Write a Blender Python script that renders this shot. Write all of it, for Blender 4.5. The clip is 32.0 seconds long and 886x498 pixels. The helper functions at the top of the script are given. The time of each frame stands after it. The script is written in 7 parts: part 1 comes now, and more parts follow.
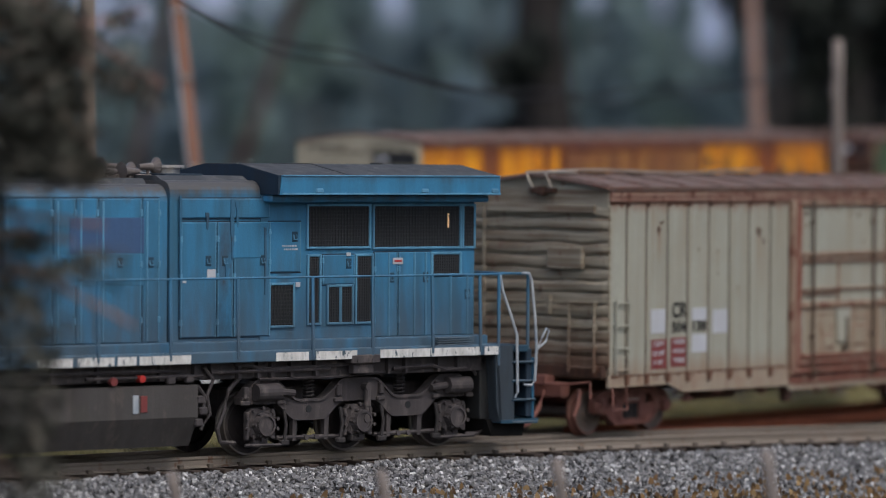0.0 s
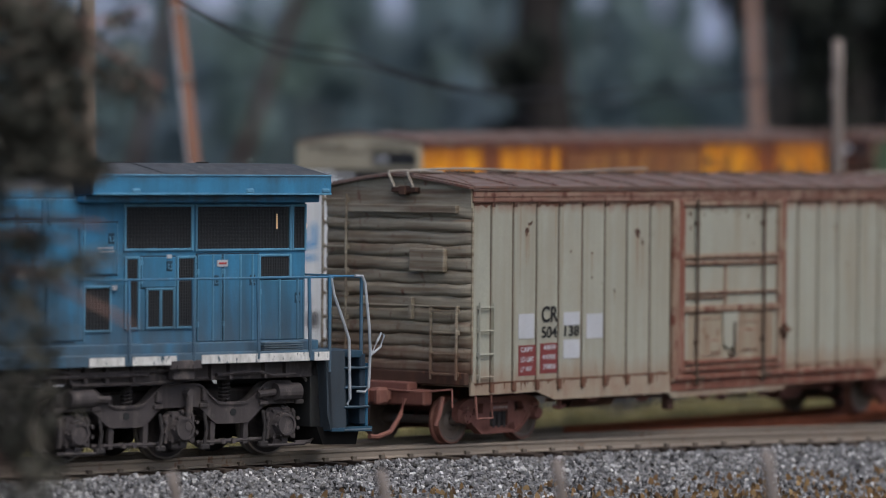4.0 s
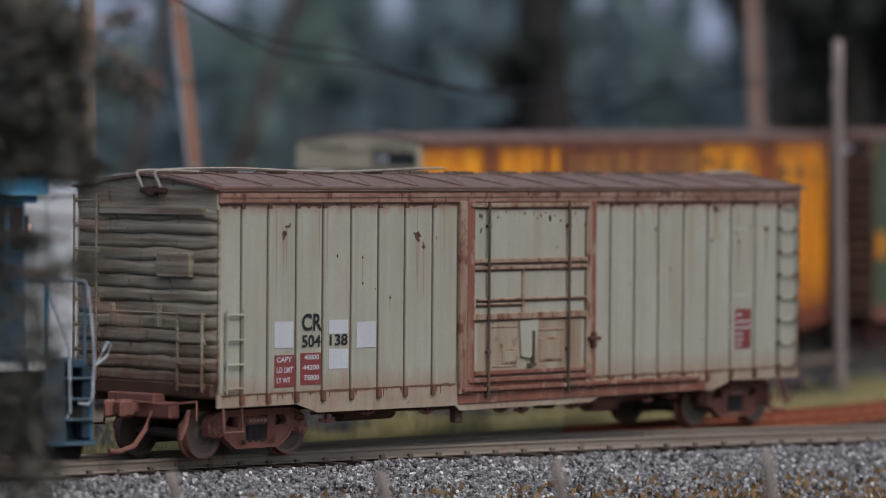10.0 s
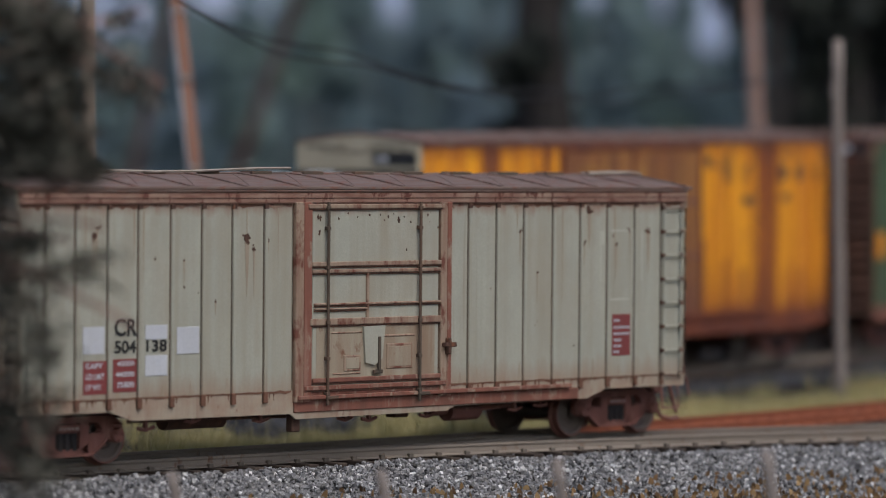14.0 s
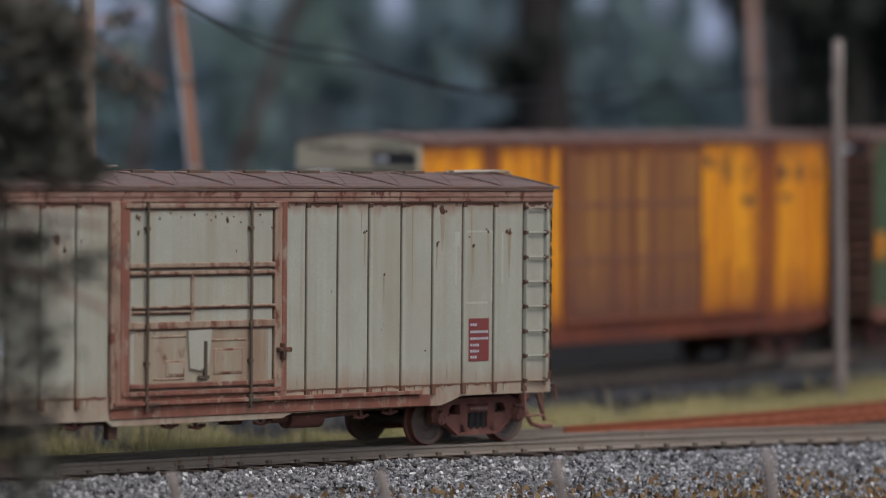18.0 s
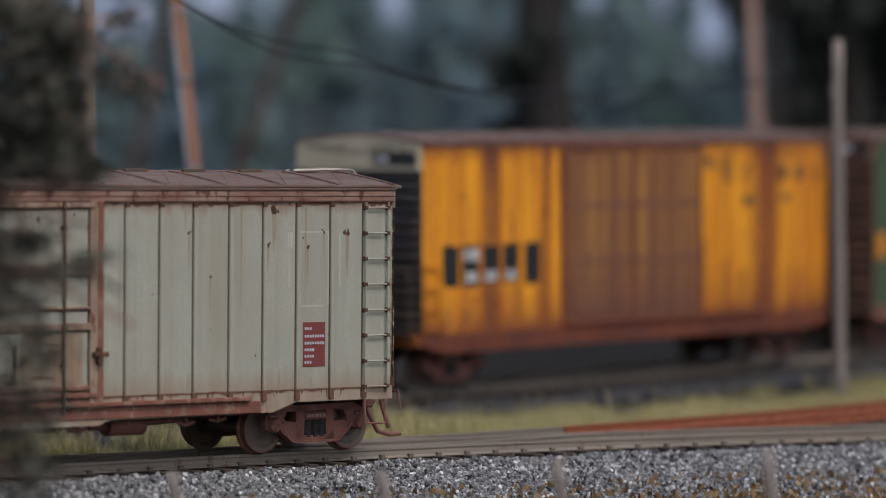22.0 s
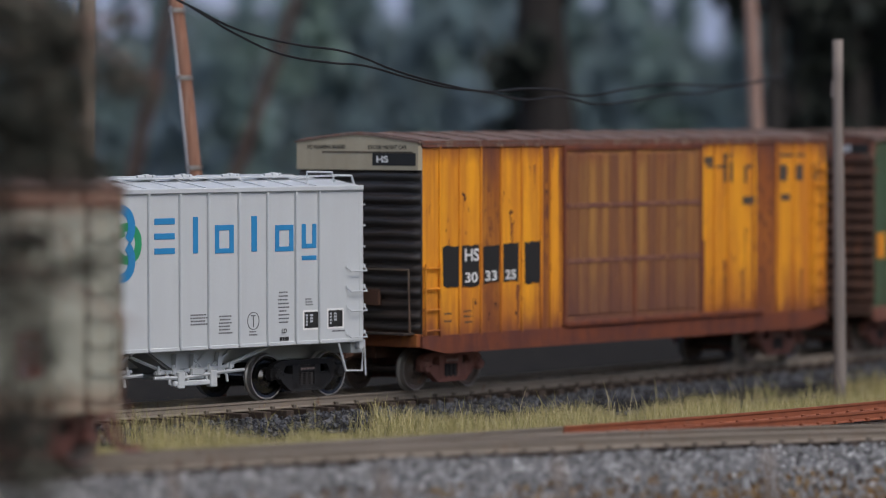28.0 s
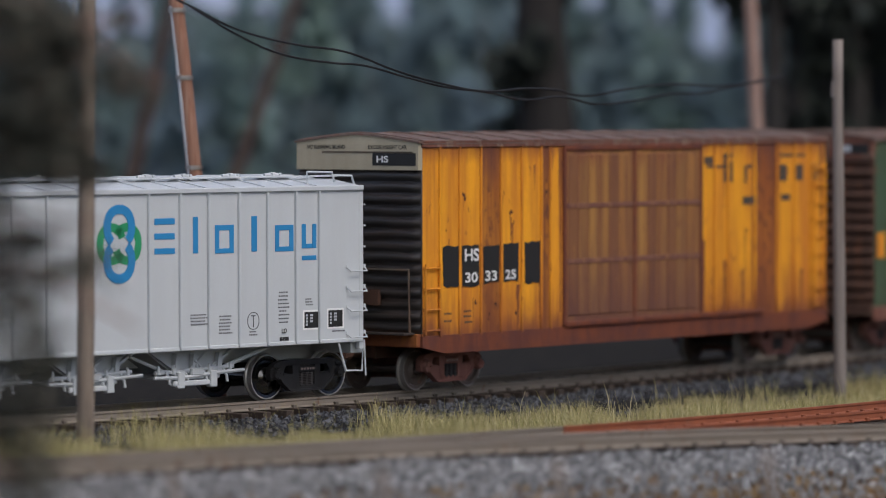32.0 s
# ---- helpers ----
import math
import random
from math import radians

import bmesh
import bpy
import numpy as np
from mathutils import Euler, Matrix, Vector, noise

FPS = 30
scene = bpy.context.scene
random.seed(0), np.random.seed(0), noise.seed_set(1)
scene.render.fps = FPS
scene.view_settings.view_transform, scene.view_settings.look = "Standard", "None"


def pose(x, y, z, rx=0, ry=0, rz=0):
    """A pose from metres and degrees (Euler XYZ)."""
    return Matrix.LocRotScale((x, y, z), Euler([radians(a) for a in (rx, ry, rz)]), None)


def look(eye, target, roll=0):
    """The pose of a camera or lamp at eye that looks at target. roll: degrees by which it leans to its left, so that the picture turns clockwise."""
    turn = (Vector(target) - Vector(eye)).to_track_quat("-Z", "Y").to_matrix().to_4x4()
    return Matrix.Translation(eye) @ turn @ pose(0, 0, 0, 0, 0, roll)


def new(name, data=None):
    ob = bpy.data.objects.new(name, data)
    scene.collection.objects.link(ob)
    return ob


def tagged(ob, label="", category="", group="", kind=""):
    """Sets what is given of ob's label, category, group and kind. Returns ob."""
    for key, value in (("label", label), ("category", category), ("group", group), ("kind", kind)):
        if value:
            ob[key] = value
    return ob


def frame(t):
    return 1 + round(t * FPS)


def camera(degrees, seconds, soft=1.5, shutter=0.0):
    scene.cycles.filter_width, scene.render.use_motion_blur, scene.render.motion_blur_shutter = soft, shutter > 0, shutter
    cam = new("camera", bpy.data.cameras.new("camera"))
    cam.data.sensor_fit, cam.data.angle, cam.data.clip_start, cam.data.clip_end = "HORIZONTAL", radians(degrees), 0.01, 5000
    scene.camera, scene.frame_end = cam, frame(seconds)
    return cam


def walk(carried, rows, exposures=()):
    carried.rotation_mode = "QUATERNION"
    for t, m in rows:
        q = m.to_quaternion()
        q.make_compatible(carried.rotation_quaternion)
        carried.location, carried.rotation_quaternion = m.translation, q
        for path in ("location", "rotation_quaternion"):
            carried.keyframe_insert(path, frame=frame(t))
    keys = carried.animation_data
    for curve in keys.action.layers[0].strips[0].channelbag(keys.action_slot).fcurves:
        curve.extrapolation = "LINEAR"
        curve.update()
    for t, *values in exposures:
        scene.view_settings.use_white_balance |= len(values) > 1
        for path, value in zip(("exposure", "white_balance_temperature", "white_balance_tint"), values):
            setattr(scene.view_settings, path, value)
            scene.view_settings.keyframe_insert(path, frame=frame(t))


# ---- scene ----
# Model railway, 1:87. Vehicle sizes are written in prototype feet and scaled by FT.
FT = 0.3048 / 87.1
R_FRONT = 0.9763
GAUGE = 0.01645
RAIL_H = 0.0021

# ---- camera and its walk ----
cam = camera(11.683, 32.0, 1.0)
EYE = pose(-0.51717, -0.62930, 0.05631, 88.7677, -0.42795, -42.8935)
walk(cam, [(0, EYE), (32, EYE)], [(0, 0.0), (32, 0.0)])
focus = new("focus_point")
focus.empty_display_size = 0.005
cam.data.dof.use_dof = True
cam.data.dof.focus_object = focus
cam.data.dof.aperture_fstop = 17.5

# ---- world and sun ----
world = bpy.data.worlds.new("overcast_sky")
scene.world = world
world.use_nodes = True
wn = world.node_tree.nodes
sky = wn.new("ShaderNodeTexSky")
sky.sky_type = "NISHITA"
sky.sun_disc = False
sky.sun_elevation = radians(52)
sky.sun_rotation = radians(200)
sky.dust_density = 3.0
wn["Background"].inputs[1].default_value = 0.17
world.node_tree.links.new(sky.outputs[0], wn["Background"].inputs[0])
sun_data = bpy.data.lights.new("sun", "SUN")
sun_data.energy = 1.3
sun_data.angle = radians(14)
sun_data.color = (1.0, 0.97, 0.93)
sun = new("sun", sun_data)
sun.matrix_world = look((0.6, -1.6, 2.4), (0.1, 0.0, 0.0))


# ---- materials ----
def node_mat(name):
    m = bpy.data.materials.new(name)
    m.use_nodes = True
    return m, m.node_tree.nodes, m.node_tree.links, m.node_tree.nodes["Principled BSDF"]


def rgb(c):
    return (c[0], c[1], c[2], 1.0)


def mix(nt, fac, a, b):
    n = nt.nodes.new("ShaderNodeMix")
    n.data_type = "RGBA"
    for sock, val in ((n.inputs[0], fac), (n.inputs[6], a), (n.inputs[7], b)):
        if isinstance(val, bpy.types.NodeSocket):
            nt.links.new(val, sock)
        else:
            sock.default_value = val if sock == n.inputs[0] else rgb(val)
    return n.outputs[2]


def noise_fac(nt, scale, stretch=(1, 1, 1), lo=0.4, hi=0.6, detail=4, rand=True, rough=0.55):
    tc = nt.nodes.new("ShaderNodeTexCoord")
    mp = nt.nodes.new("ShaderNodeMapping")
    mp.inputs["Scale"].default_value = [scale * s for s in stretch]
    vec = tc.outputs["Object"]
    if rand:
        oi = nt.nodes.new("ShaderNodeObjectInfo")
        mul = nt.nodes.new("ShaderNodeMath")
        mul.operation = "MULTIPLY"
        mul.inputs[1].default_value = 37.0
        nt.links.new(oi.outputs["Random"], mul.inputs[0])
        cmb = nt.nodes.new("ShaderNodeCombineXYZ")
        nt.links.new(mul.outputs[0], cmb.inputs[0])
        nt.links.new(mul.outputs[0], cmb.inputs[1])
        nt.links.new(cmb.outputs[0], mp.inputs["Location"])
    nt.links.new(vec, mp.inputs["Vector"])
    nz = nt.nodes.new("ShaderNodeTexNoise")
    nz.inputs["Scale"].default_value = 1.0
    nz.inputs["Detail"].default_value = detail
    nz.inputs["Roughness"].default_value = rough
    nt.links.new(mp.outputs[0], nz.inputs["Vector"])
    rp = nt.nodes.new("ShaderNodeMapRange")
    rp.inputs[1].default_value = lo
    rp.inputs[2].default_value = hi
    nt.links.new(nz.outputs[0], rp.inputs[0])
    return rp.outputs[0], nz.outputs[0]


def scaled(nt, sock, k):
    n = nt.nodes.new("ShaderNodeMath")
    n.operation = "MULTIPLY"
    n.inputs[1].default_value = k
    nt.links.new(sock, n.inputs[0])
    return n.outputs[0]


def weathered(name, base, grime=None, rust=None, grime_amt=0.5, rust_lo=0.6, rust_hi=0.68, rough=0.7, metal=0.0,
              streak=(260, 260, 26), spot=420, bump=0.12, grain=2600, vary=0.1, spec=0.3, blotch=None, blotch_amt=0.7, blotch_scale=(95, 95, 45), washes=()):
    """Painted or bare surface with grain, streaked grime, rust patches and ragged washes of dirt at model size."""
    m, n, l, b = node_mat(name)
    nt = m.node_tree
    col = base
    fac, raw = noise_fac(nt, grain, lo=0.3, hi=0.7, detail=2)
    dark = [c * (1 - vary * 0.9) for c in base]
    lite = [min(1, c * (1 + vary * 0.5)) for c in base]
    col = mix(nt, fac, dark, lite)
    fac2, _ = noise_fac(nt, 70, lo=0.3, hi=0.7, detail=3)
    col = mix(nt, scaled(nt, fac2, 0.5), col, [c * (1 - vary * 2.4) for c in base])
    fac3, _ = noise_fac(nt, 330, (1, 1, 0.6), 0.35, 0.75, 5)
    col = mix(nt, scaled(nt, fac3, 0.5), col, [c * (1 - vary * 2.0) for c in base])
    if blotch:
        g, _ = noise_fac(nt, 1.0, blotch_scale, 0.46, 0.66, 6, rough=0.62)
        col = mix(nt, scaled(nt, g, blotch_amt), col, blotch)
    if grime:
        g, _ = noise_fac(nt, 1.0, streak, 0.42, 0.72, 5)
        col = mix(nt, scaled(nt, g, grime_amt), col, grime)
    if rust:
        r1, _ = noise_fac(nt, spot, (1, 1, 0.55), rust_lo, rust_hi, 6, rough=0.65)
        col = mix(nt, r1, col, rust)
        r2, _ = noise_fac(nt, 1.0, (streak[0] * 1.6, streak[1] * 1.6, streak[2]), rust_lo - 0.02, rust_hi + 0.14, 4)
        col = mix(nt, scaled(nt, r2, 0.7), col, [c * 1.15 for c in rust])
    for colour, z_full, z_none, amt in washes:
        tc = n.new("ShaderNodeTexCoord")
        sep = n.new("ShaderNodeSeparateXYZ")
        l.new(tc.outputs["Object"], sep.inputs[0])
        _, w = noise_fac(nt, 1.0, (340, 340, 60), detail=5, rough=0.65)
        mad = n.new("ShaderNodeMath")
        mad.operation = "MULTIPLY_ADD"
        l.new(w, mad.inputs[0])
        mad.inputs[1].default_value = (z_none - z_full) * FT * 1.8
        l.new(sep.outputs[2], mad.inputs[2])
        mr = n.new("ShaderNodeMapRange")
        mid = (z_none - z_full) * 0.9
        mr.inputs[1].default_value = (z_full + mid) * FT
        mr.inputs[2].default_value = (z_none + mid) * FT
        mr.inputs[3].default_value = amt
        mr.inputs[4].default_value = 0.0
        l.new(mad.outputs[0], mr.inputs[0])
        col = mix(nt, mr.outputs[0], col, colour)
    l.new(col, b.inputs["Base Color"])
    b.inputs["Roughness"].default_value = rough
    b.inputs["Metallic"].default_value = metal
    b.inputs["Specular IOR Level"].default_value = spec
    bp = n.new("ShaderNodeBump")
    bp.inputs["Strength"].default_value = bump
    bp.inputs["Distance"].default_value = 0.0003
    l.new(raw, bp.inputs["Height"])
    l.new(bp.outputs[0], b.inputs["Normal"])
    return m


def island_mat(name, colours, rough=0.85, bump=0.2, grain=1800, whole=None, deep=None):
    """Loose pieces in one mesh: each island takes its own colour from the list."""
    m, n, l, b = node_mat(name)
    geo = n.new("ShaderNodeNewGeometry")
    ramp = n.new("ShaderNodeValToRGB")
    ramp.color_ramp.interpolation = "LINEAR"
    els = ramp.color_ramp.elements
    while len(els) < len(colours):
        els.new(0.5)
    for i, c in enumerate(colours):
        els[i].position = i / (len(colours) - 1)
        els[i].color = rgb(c)
    l.new(geo.outputs["Random Per Island"], ramp.inputs[0])
    f, raw = noise_fac(m.node_tree, grain, lo=0.3, hi=0.75, detail=3, rand=False)
    col = mix(m.node_tree, scaled(m.node_tree, f, 0.35), ramp.outputs[0], [c * 0.4 for c in colours[0]])
    if whole:
        oi = n.new("ShaderNodeObjectInfo")
        col = mix(m.node_tree, oi.outputs["Random"], col, whole)
        f2, _ = noise_fac(m.node_tree, 14, lo=0.42, hi=0.62, detail=2)
        col = mix(m.node_tree, scaled(m.node_tree, f2, 0.4), col, deep)
    l.new(col, b.inputs["Base Color"])
    b.inputs["Roughness"].default_value = rough
    b.inputs["Specular IOR Level"].default_value = 0.2
    bp = n.new("ShaderNodeBump")
    bp.inputs["Strength"].default_value = bump
    bp.inputs["Distance"].default_value = 0.0002
    l.new(raw, bp.inputs["Height"])
    l.new(bp.outputs[0], b.inputs["Normal"])
    return m


RUST = (0.17, 0.060, 0.032)
DRUST = (0.085, 0.040, 0.026)
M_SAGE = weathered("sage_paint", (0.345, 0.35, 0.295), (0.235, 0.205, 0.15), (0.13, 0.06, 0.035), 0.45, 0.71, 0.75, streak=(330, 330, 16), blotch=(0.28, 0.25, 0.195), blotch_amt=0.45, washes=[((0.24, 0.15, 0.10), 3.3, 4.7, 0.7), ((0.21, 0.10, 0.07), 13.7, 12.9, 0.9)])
M_STREAK = weathered("tan_rust_stain", (0.295, 0.25, 0.19), (0.24, 0.175, 0.12), (0.15, 0.07, 0.04), 0.6, 0.66, 0.76)
M_TAN = weathered("rust_washed_sage", (0.30, 0.25, 0.185), (0.20, 0.125, 0.08), (0.16, 0.08, 0.05), 0.7, 0.60, 0.72, blotch=(0.33, 0.31, 0.24), blotch_amt=0.8)
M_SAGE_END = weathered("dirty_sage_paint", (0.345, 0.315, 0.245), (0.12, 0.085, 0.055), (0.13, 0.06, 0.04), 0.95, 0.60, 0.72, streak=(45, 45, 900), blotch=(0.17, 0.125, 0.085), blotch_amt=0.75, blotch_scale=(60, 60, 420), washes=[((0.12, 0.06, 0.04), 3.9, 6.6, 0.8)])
M_RUST_WASH = weathered("rust_washed_rail", (0.27, 0.165, 0.125), (0.15, 0.06, 0.042), (0.10, 0.034, 0.024), 0.8, 0.54, 0.62, streak=(90, 90, 600), blotch=(0.33, 0.26, 0.20), blotch_amt=0.5)
M_SAGE_RUST = weathered("rusted_sage_paint", (0.30, 0.225, 0.165), (0.165, 0.08, 0.055), (0.125, 0.045, 0.03), 0.8, 0.52, 0.64, streak=(420, 420, 40))
M_SAGE_SILL = weathered("stained_sage_sill", (0.335, 0.285, 0.22), (0.22, 0.13, 0.09), (0.145, 0.06, 0.04), 0.6, 0.60, 0.72, streak=(420, 420, 45), blotch=(0.27, 0.18, 0.13), blotch_amt=0.6, blotch_scale=(120, 120, 160))
M_RUST = weathered("oxide_rust", (0.205, 0.082, 0.058), (0.085, 0.042, 0.032), (0.25, 0.18, 0.135), 0.6, 0.55, 0.65, rough=0.85)
M_RUST_DARK = weathered("dark_rust", (0.085, 0.045, 0.032), (0.04, 0.025, 0.02), (0.14, 0.06, 0.035), 0.6, 0.58, 0.66, rough=0.9)
M_TRUCK_RED = weathered("red_brown_truck", (0.215, 0.093, 0.075), (0.11, 0.052, 0.042), (0.27, 0.15, 0.12), 0.6, 0.6, 0.7, rough=0.7)
M_ROOF = weathered("galvanised_rusty_roof", (0.165, 0.118, 0.10), (0.075, 0.045, 0.036), (0.15, 0.07, 0.05), 0.9, 0.52, 0.66, rough=0.75, streak=(60, 700, 120), blotch=(0.20, 0.155, 0.13), blotch_amt=0.5, blotch_scale=(60, 260, 200))
M_SEAM = weathered("dark_seam", (0.075, 0.062, 0.048), (0.14, 0.07, 0.045), None, 0.6, rough=0.9)
BLUE = dict(rough=0.5, spec=0.4, blotch=(0.030, 0.115, 0.19), blotch_amt=0.55, blotch_scale=(110, 110, 40))
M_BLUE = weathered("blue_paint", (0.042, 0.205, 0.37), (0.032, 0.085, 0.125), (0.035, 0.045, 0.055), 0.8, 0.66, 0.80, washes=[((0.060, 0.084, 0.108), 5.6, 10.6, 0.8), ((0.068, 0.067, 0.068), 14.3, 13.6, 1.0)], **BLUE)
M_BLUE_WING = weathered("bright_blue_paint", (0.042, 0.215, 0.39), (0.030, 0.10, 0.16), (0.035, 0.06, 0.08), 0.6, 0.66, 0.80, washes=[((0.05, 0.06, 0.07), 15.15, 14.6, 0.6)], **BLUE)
# Lighter blue that paints highlights along bevelled edges and ribs.
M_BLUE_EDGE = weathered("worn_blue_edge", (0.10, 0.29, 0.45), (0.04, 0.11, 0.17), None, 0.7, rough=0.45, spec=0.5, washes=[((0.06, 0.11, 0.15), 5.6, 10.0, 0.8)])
M_SOOT_RECESS = weathered("sooty_blue_paint", (0.040, 0.17, 0.30), (0.035, 0.05, 0.065), (0.05, 0.048, 0.05), 1.0, 0.58, 0.72, streak=(230, 230, 20), blotch=(0.035, 0.06, 0.085), blotch_amt=0.9, blotch_scale=(150, 150, 70), rough=0.6)
M_NAVY = weathered("sooty_navy_paint", (0.014, 0.032, 0.055), (0.02, 0.022, 0.026), None, 0.7, rough=0.7)
# Dark copy of the blue: shade of the step area in colour, plus grime.
M_BLUE_SHADED = weathered("grimy_dark_blue", (0.022, 0.066, 0.108), (0.025, 0.035, 0.045), None, 0.8, rough=0.6)
M_BLUE_PATCH = weathered("purple_blue_paint", (0.052, 0.105, 0.215), (0.04, 0.07, 0.11), None, 0.5, rough=0.6)
M_BLUE_DIRTY = weathered("sooty_blue_roof", (0.060, 0.066, 0.074), (0.030, 0.031, 0.035), (0.10, 0.10, 0.10), 0.8, 0.55, 0.7, rough=0.85, streak=(260, 260, 260))
M_BLACK = weathered("black_mesh_paint", (0.018, 0.020, 0.022), (0.03, 0.03, 0.03), None, 0.4, rough=0.7)
M_GREY_DARK = weathered("grimy_underframe_grey", (0.064, 0.056, 0.058), (0.030, 0.027, 0.028), (0.11, 0.095, 0.09), 0.6, 0.55, 0.68, rough=0.8)
M_TANK = weathered("dusty_black_tank", (0.068, 0.064, 0.062), (0.035, 0.03, 0.028), (0.10, 0.085, 0.075), 0.6, 0.58, 0.75, rough=0.75)
M_RIM = weathered("dull_wheel_rim", (0.26, 0.24, 0.225), (0.14, 0.115, 0.10), None, 0.5, rough=0.4, metal=0.25)
M_HORN = weathered("tarnished_horn", (0.15, 0.13, 0.122), (0.07, 0.055, 0.048), None, 0.7, rough=0.5, streak=(400, 400, 400))
M_SCREEN = weathered("black_wire_screen", (0.030, 0.033, 0.038), None, None, rough=0.6)
M_PALE = weathered("pale_grey_rail_paint", (0.42, 0.45, 0.48), (0.15, 0.20, 0.25), None, 0.7, rough=0.5, streak=(300, 300, 300))
M_SILL = weathered("rusty_brown_sill", (0.18, 0.052, 0.024), (0.075, 0.026, 0.022), (0.10, 0.035, 0.028), 0.8, 0.55, 0.68, blotch=(0.11, 0.038, 0.028), blotch_amt=0.8, blotch_scale=(120, 120, 220))
M_STEEL = weathered("worn_steel", (0.38, 0.36, 0.34), (0.18, 0.14, 0.11), None, 0.5, rough=0.4, metal=0.8)
M_WHEEL = weathered("wheel_face", (0.15, 0.122, 0.106), (0.10, 0.072, 0.06), (0.16, 0.085, 0.06), 0.4, 0.64, 0.74, rough=0.6)
M_TREAD = weathered("red_brown_tread", (0.20, 0.085, 0.065), (0.11, 0.05, 0.04), (0.24, 0.13, 0.10), 0.5, 0.6, 0.72, rough=0.6)
M_BARE_METAL = weathered("dull_bare_metal", (0.36, 0.325, 0.275), (0.16, 0.12, 0.09), None, 0.6, rough=0.5, metal=0.3, streak=(300, 300, 300))
M_STAIN = weathered("brown_rust_line", (0.15, 0.075, 0.05), (0.10, 0.045, 0.03), None, 0.6, rough=0.9)
M_SPRING = weathered("grimy_spring", (0.040, 0.036, 0.037), (0.02, 0.018, 0.018), None, 0.6, rough=0.8)
M_STEP = weathered("grimy_step_plate", (0.040, 0.058, 0.076), (0.03, 0.033, 0.037), (0.06, 0.055, 0.05), 0.8, 0.6, 0.75, rough=0.6)
M_BLUE_DEEP = weathered("deep_blue_paint", (0.028, 0.105, 0.18), (0.025, 0.045, 0.06), None, 0.6, rough=0.5)
M_PALE_BLUE = weathered("rubbed_step_edge", (0.12, 0.165, 0.205), (0.06, 0.08, 0.10), None, 0.6, rough=0.5, streak=(300, 300, 300))
M_RUST_SCAB = weathered("brown_rust_scab", (0.11, 0.04, 0.022), (0.05, 0.025, 0.02), None, 0.6, rough=0.9)
M_WHEEL_BROWN = weathered("brown_wheel_face", (0.115, 0.09, 0.078), (0.06, 0.045, 0.04), (0.15, 0.08, 0.055), 0.5, 0.6, 0.7, rough=0.5, metal=0.3)
M_PLOUGH = weathered("matt_black_plough", (0.012, 0.012, 0.012), (0.02, 0.018, 0.017), None, 0.5, rough=0.95, spec=0.1)
M_PALE_SAGE = weathered("pale_sage_paint", (0.40, 0.405, 0.345), (0.33, 0.32, 0.27), None, 0.6, rough=0.7)
M_POLE_PINK = weathered("pinkish_wood_pole", (0.30, 0.19, 0.155), (0.38, 0.30, 0.26), None, 0.5, rough=0.8, streak=(1800, 1800, 50))
M_CAST = weathered("rubbed_casting", (0.33, 0.26, 0.235), (0.18, 0.10, 0.085), None, 0.6, rough=0.6)
M_NUMBER = weathered("white_number_paint", (0.80, 0.80, 0.80), (0.5, 0.5, 0.48), None, 0.3, rough=0.6)
M_WHITE = weathered("white_decal", (0.47, 0.49, 0.53), (0.36, 0.36, 0.36), None, 0.3, rough=0.6)
M_CHIPPED = weathered("chipped_white", (0.66, 0.66, 0.64), (0.25, 0.25, 0.24), (0.05, 0.08, 0.10), 0.6, 0.60, 0.64, rough=0.7, streak=(900, 900, 300), spot=900)
M_PRINT = weathered("grey_print", (0.13, 0.13, 0.14), None, None, rough=0.6)
M_LETTER = weathered("black_lettering", (0.022, 0.022, 0.022), None, None, rough=0.6)
M_RED_DECAL = weathered("maroon_decal", (0.20, 0.045, 0.045), (0.12, 0.05, 0.04), None, 0.4, rough=0.6)
M_RED = weathered("red_paint", (0.42, 0.035, 0.03), None, None, rough=0.5)
M_HOPPER = weathered("light_grey_paint", (0.502, 0.53, 0.552), (0.42, 0.43, 0.45), None, 0.25, rough=0.42, vary=0.03, spec=0.4, bump=0.03)
M_SKYBLUE = weathered("sky_blue_decal", (0.03, 0.22, 0.47), None, None, rough=0.45, vary=0.04)
M_GREEN = weathered("green_decal", (0.03, 0.27, 0.12), None, None, rough=0.45, vary=0.04)
M_TRUCK_BLACK = weathered("black_truck", (0.022, 0.022, 0.024), (0.05, 0.04, 0.035), None, 0.3, rough=0.5)
M_BRIGHT = weathered("bright_wheel_steel", (0.46, 0.45, 0.44), (0.20, 0.16, 0.13), None, 0.4, rough=0.3, metal=0.35)
M_WHEEL_BRIGHT = weathered("polished_wheel", (0.20, 0.195, 0.19), (0.06, 0.055, 0.05), None, 0.8, rough=0.25, metal=1.0, bump=0.02)
M_LAMP, lamp_nodes, lamp_links, lamp_shader = node_mat("warm_lamp_lens")
lamp_shader.inputs["Base Color"].default_value = (0.9, 0.6, 0.35, 1)
lamp_shader.inputs["Emission Color"].default_value = (1.0, 0.62, 0.30, 1)
lamp_shader.inputs["Emission Strength"].default_value = 0.9
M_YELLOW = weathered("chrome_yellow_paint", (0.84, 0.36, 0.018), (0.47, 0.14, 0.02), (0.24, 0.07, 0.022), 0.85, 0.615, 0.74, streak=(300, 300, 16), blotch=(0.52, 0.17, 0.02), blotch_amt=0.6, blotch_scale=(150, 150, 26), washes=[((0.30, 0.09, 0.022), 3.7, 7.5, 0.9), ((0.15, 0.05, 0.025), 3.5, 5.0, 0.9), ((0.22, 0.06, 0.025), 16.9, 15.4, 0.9)])
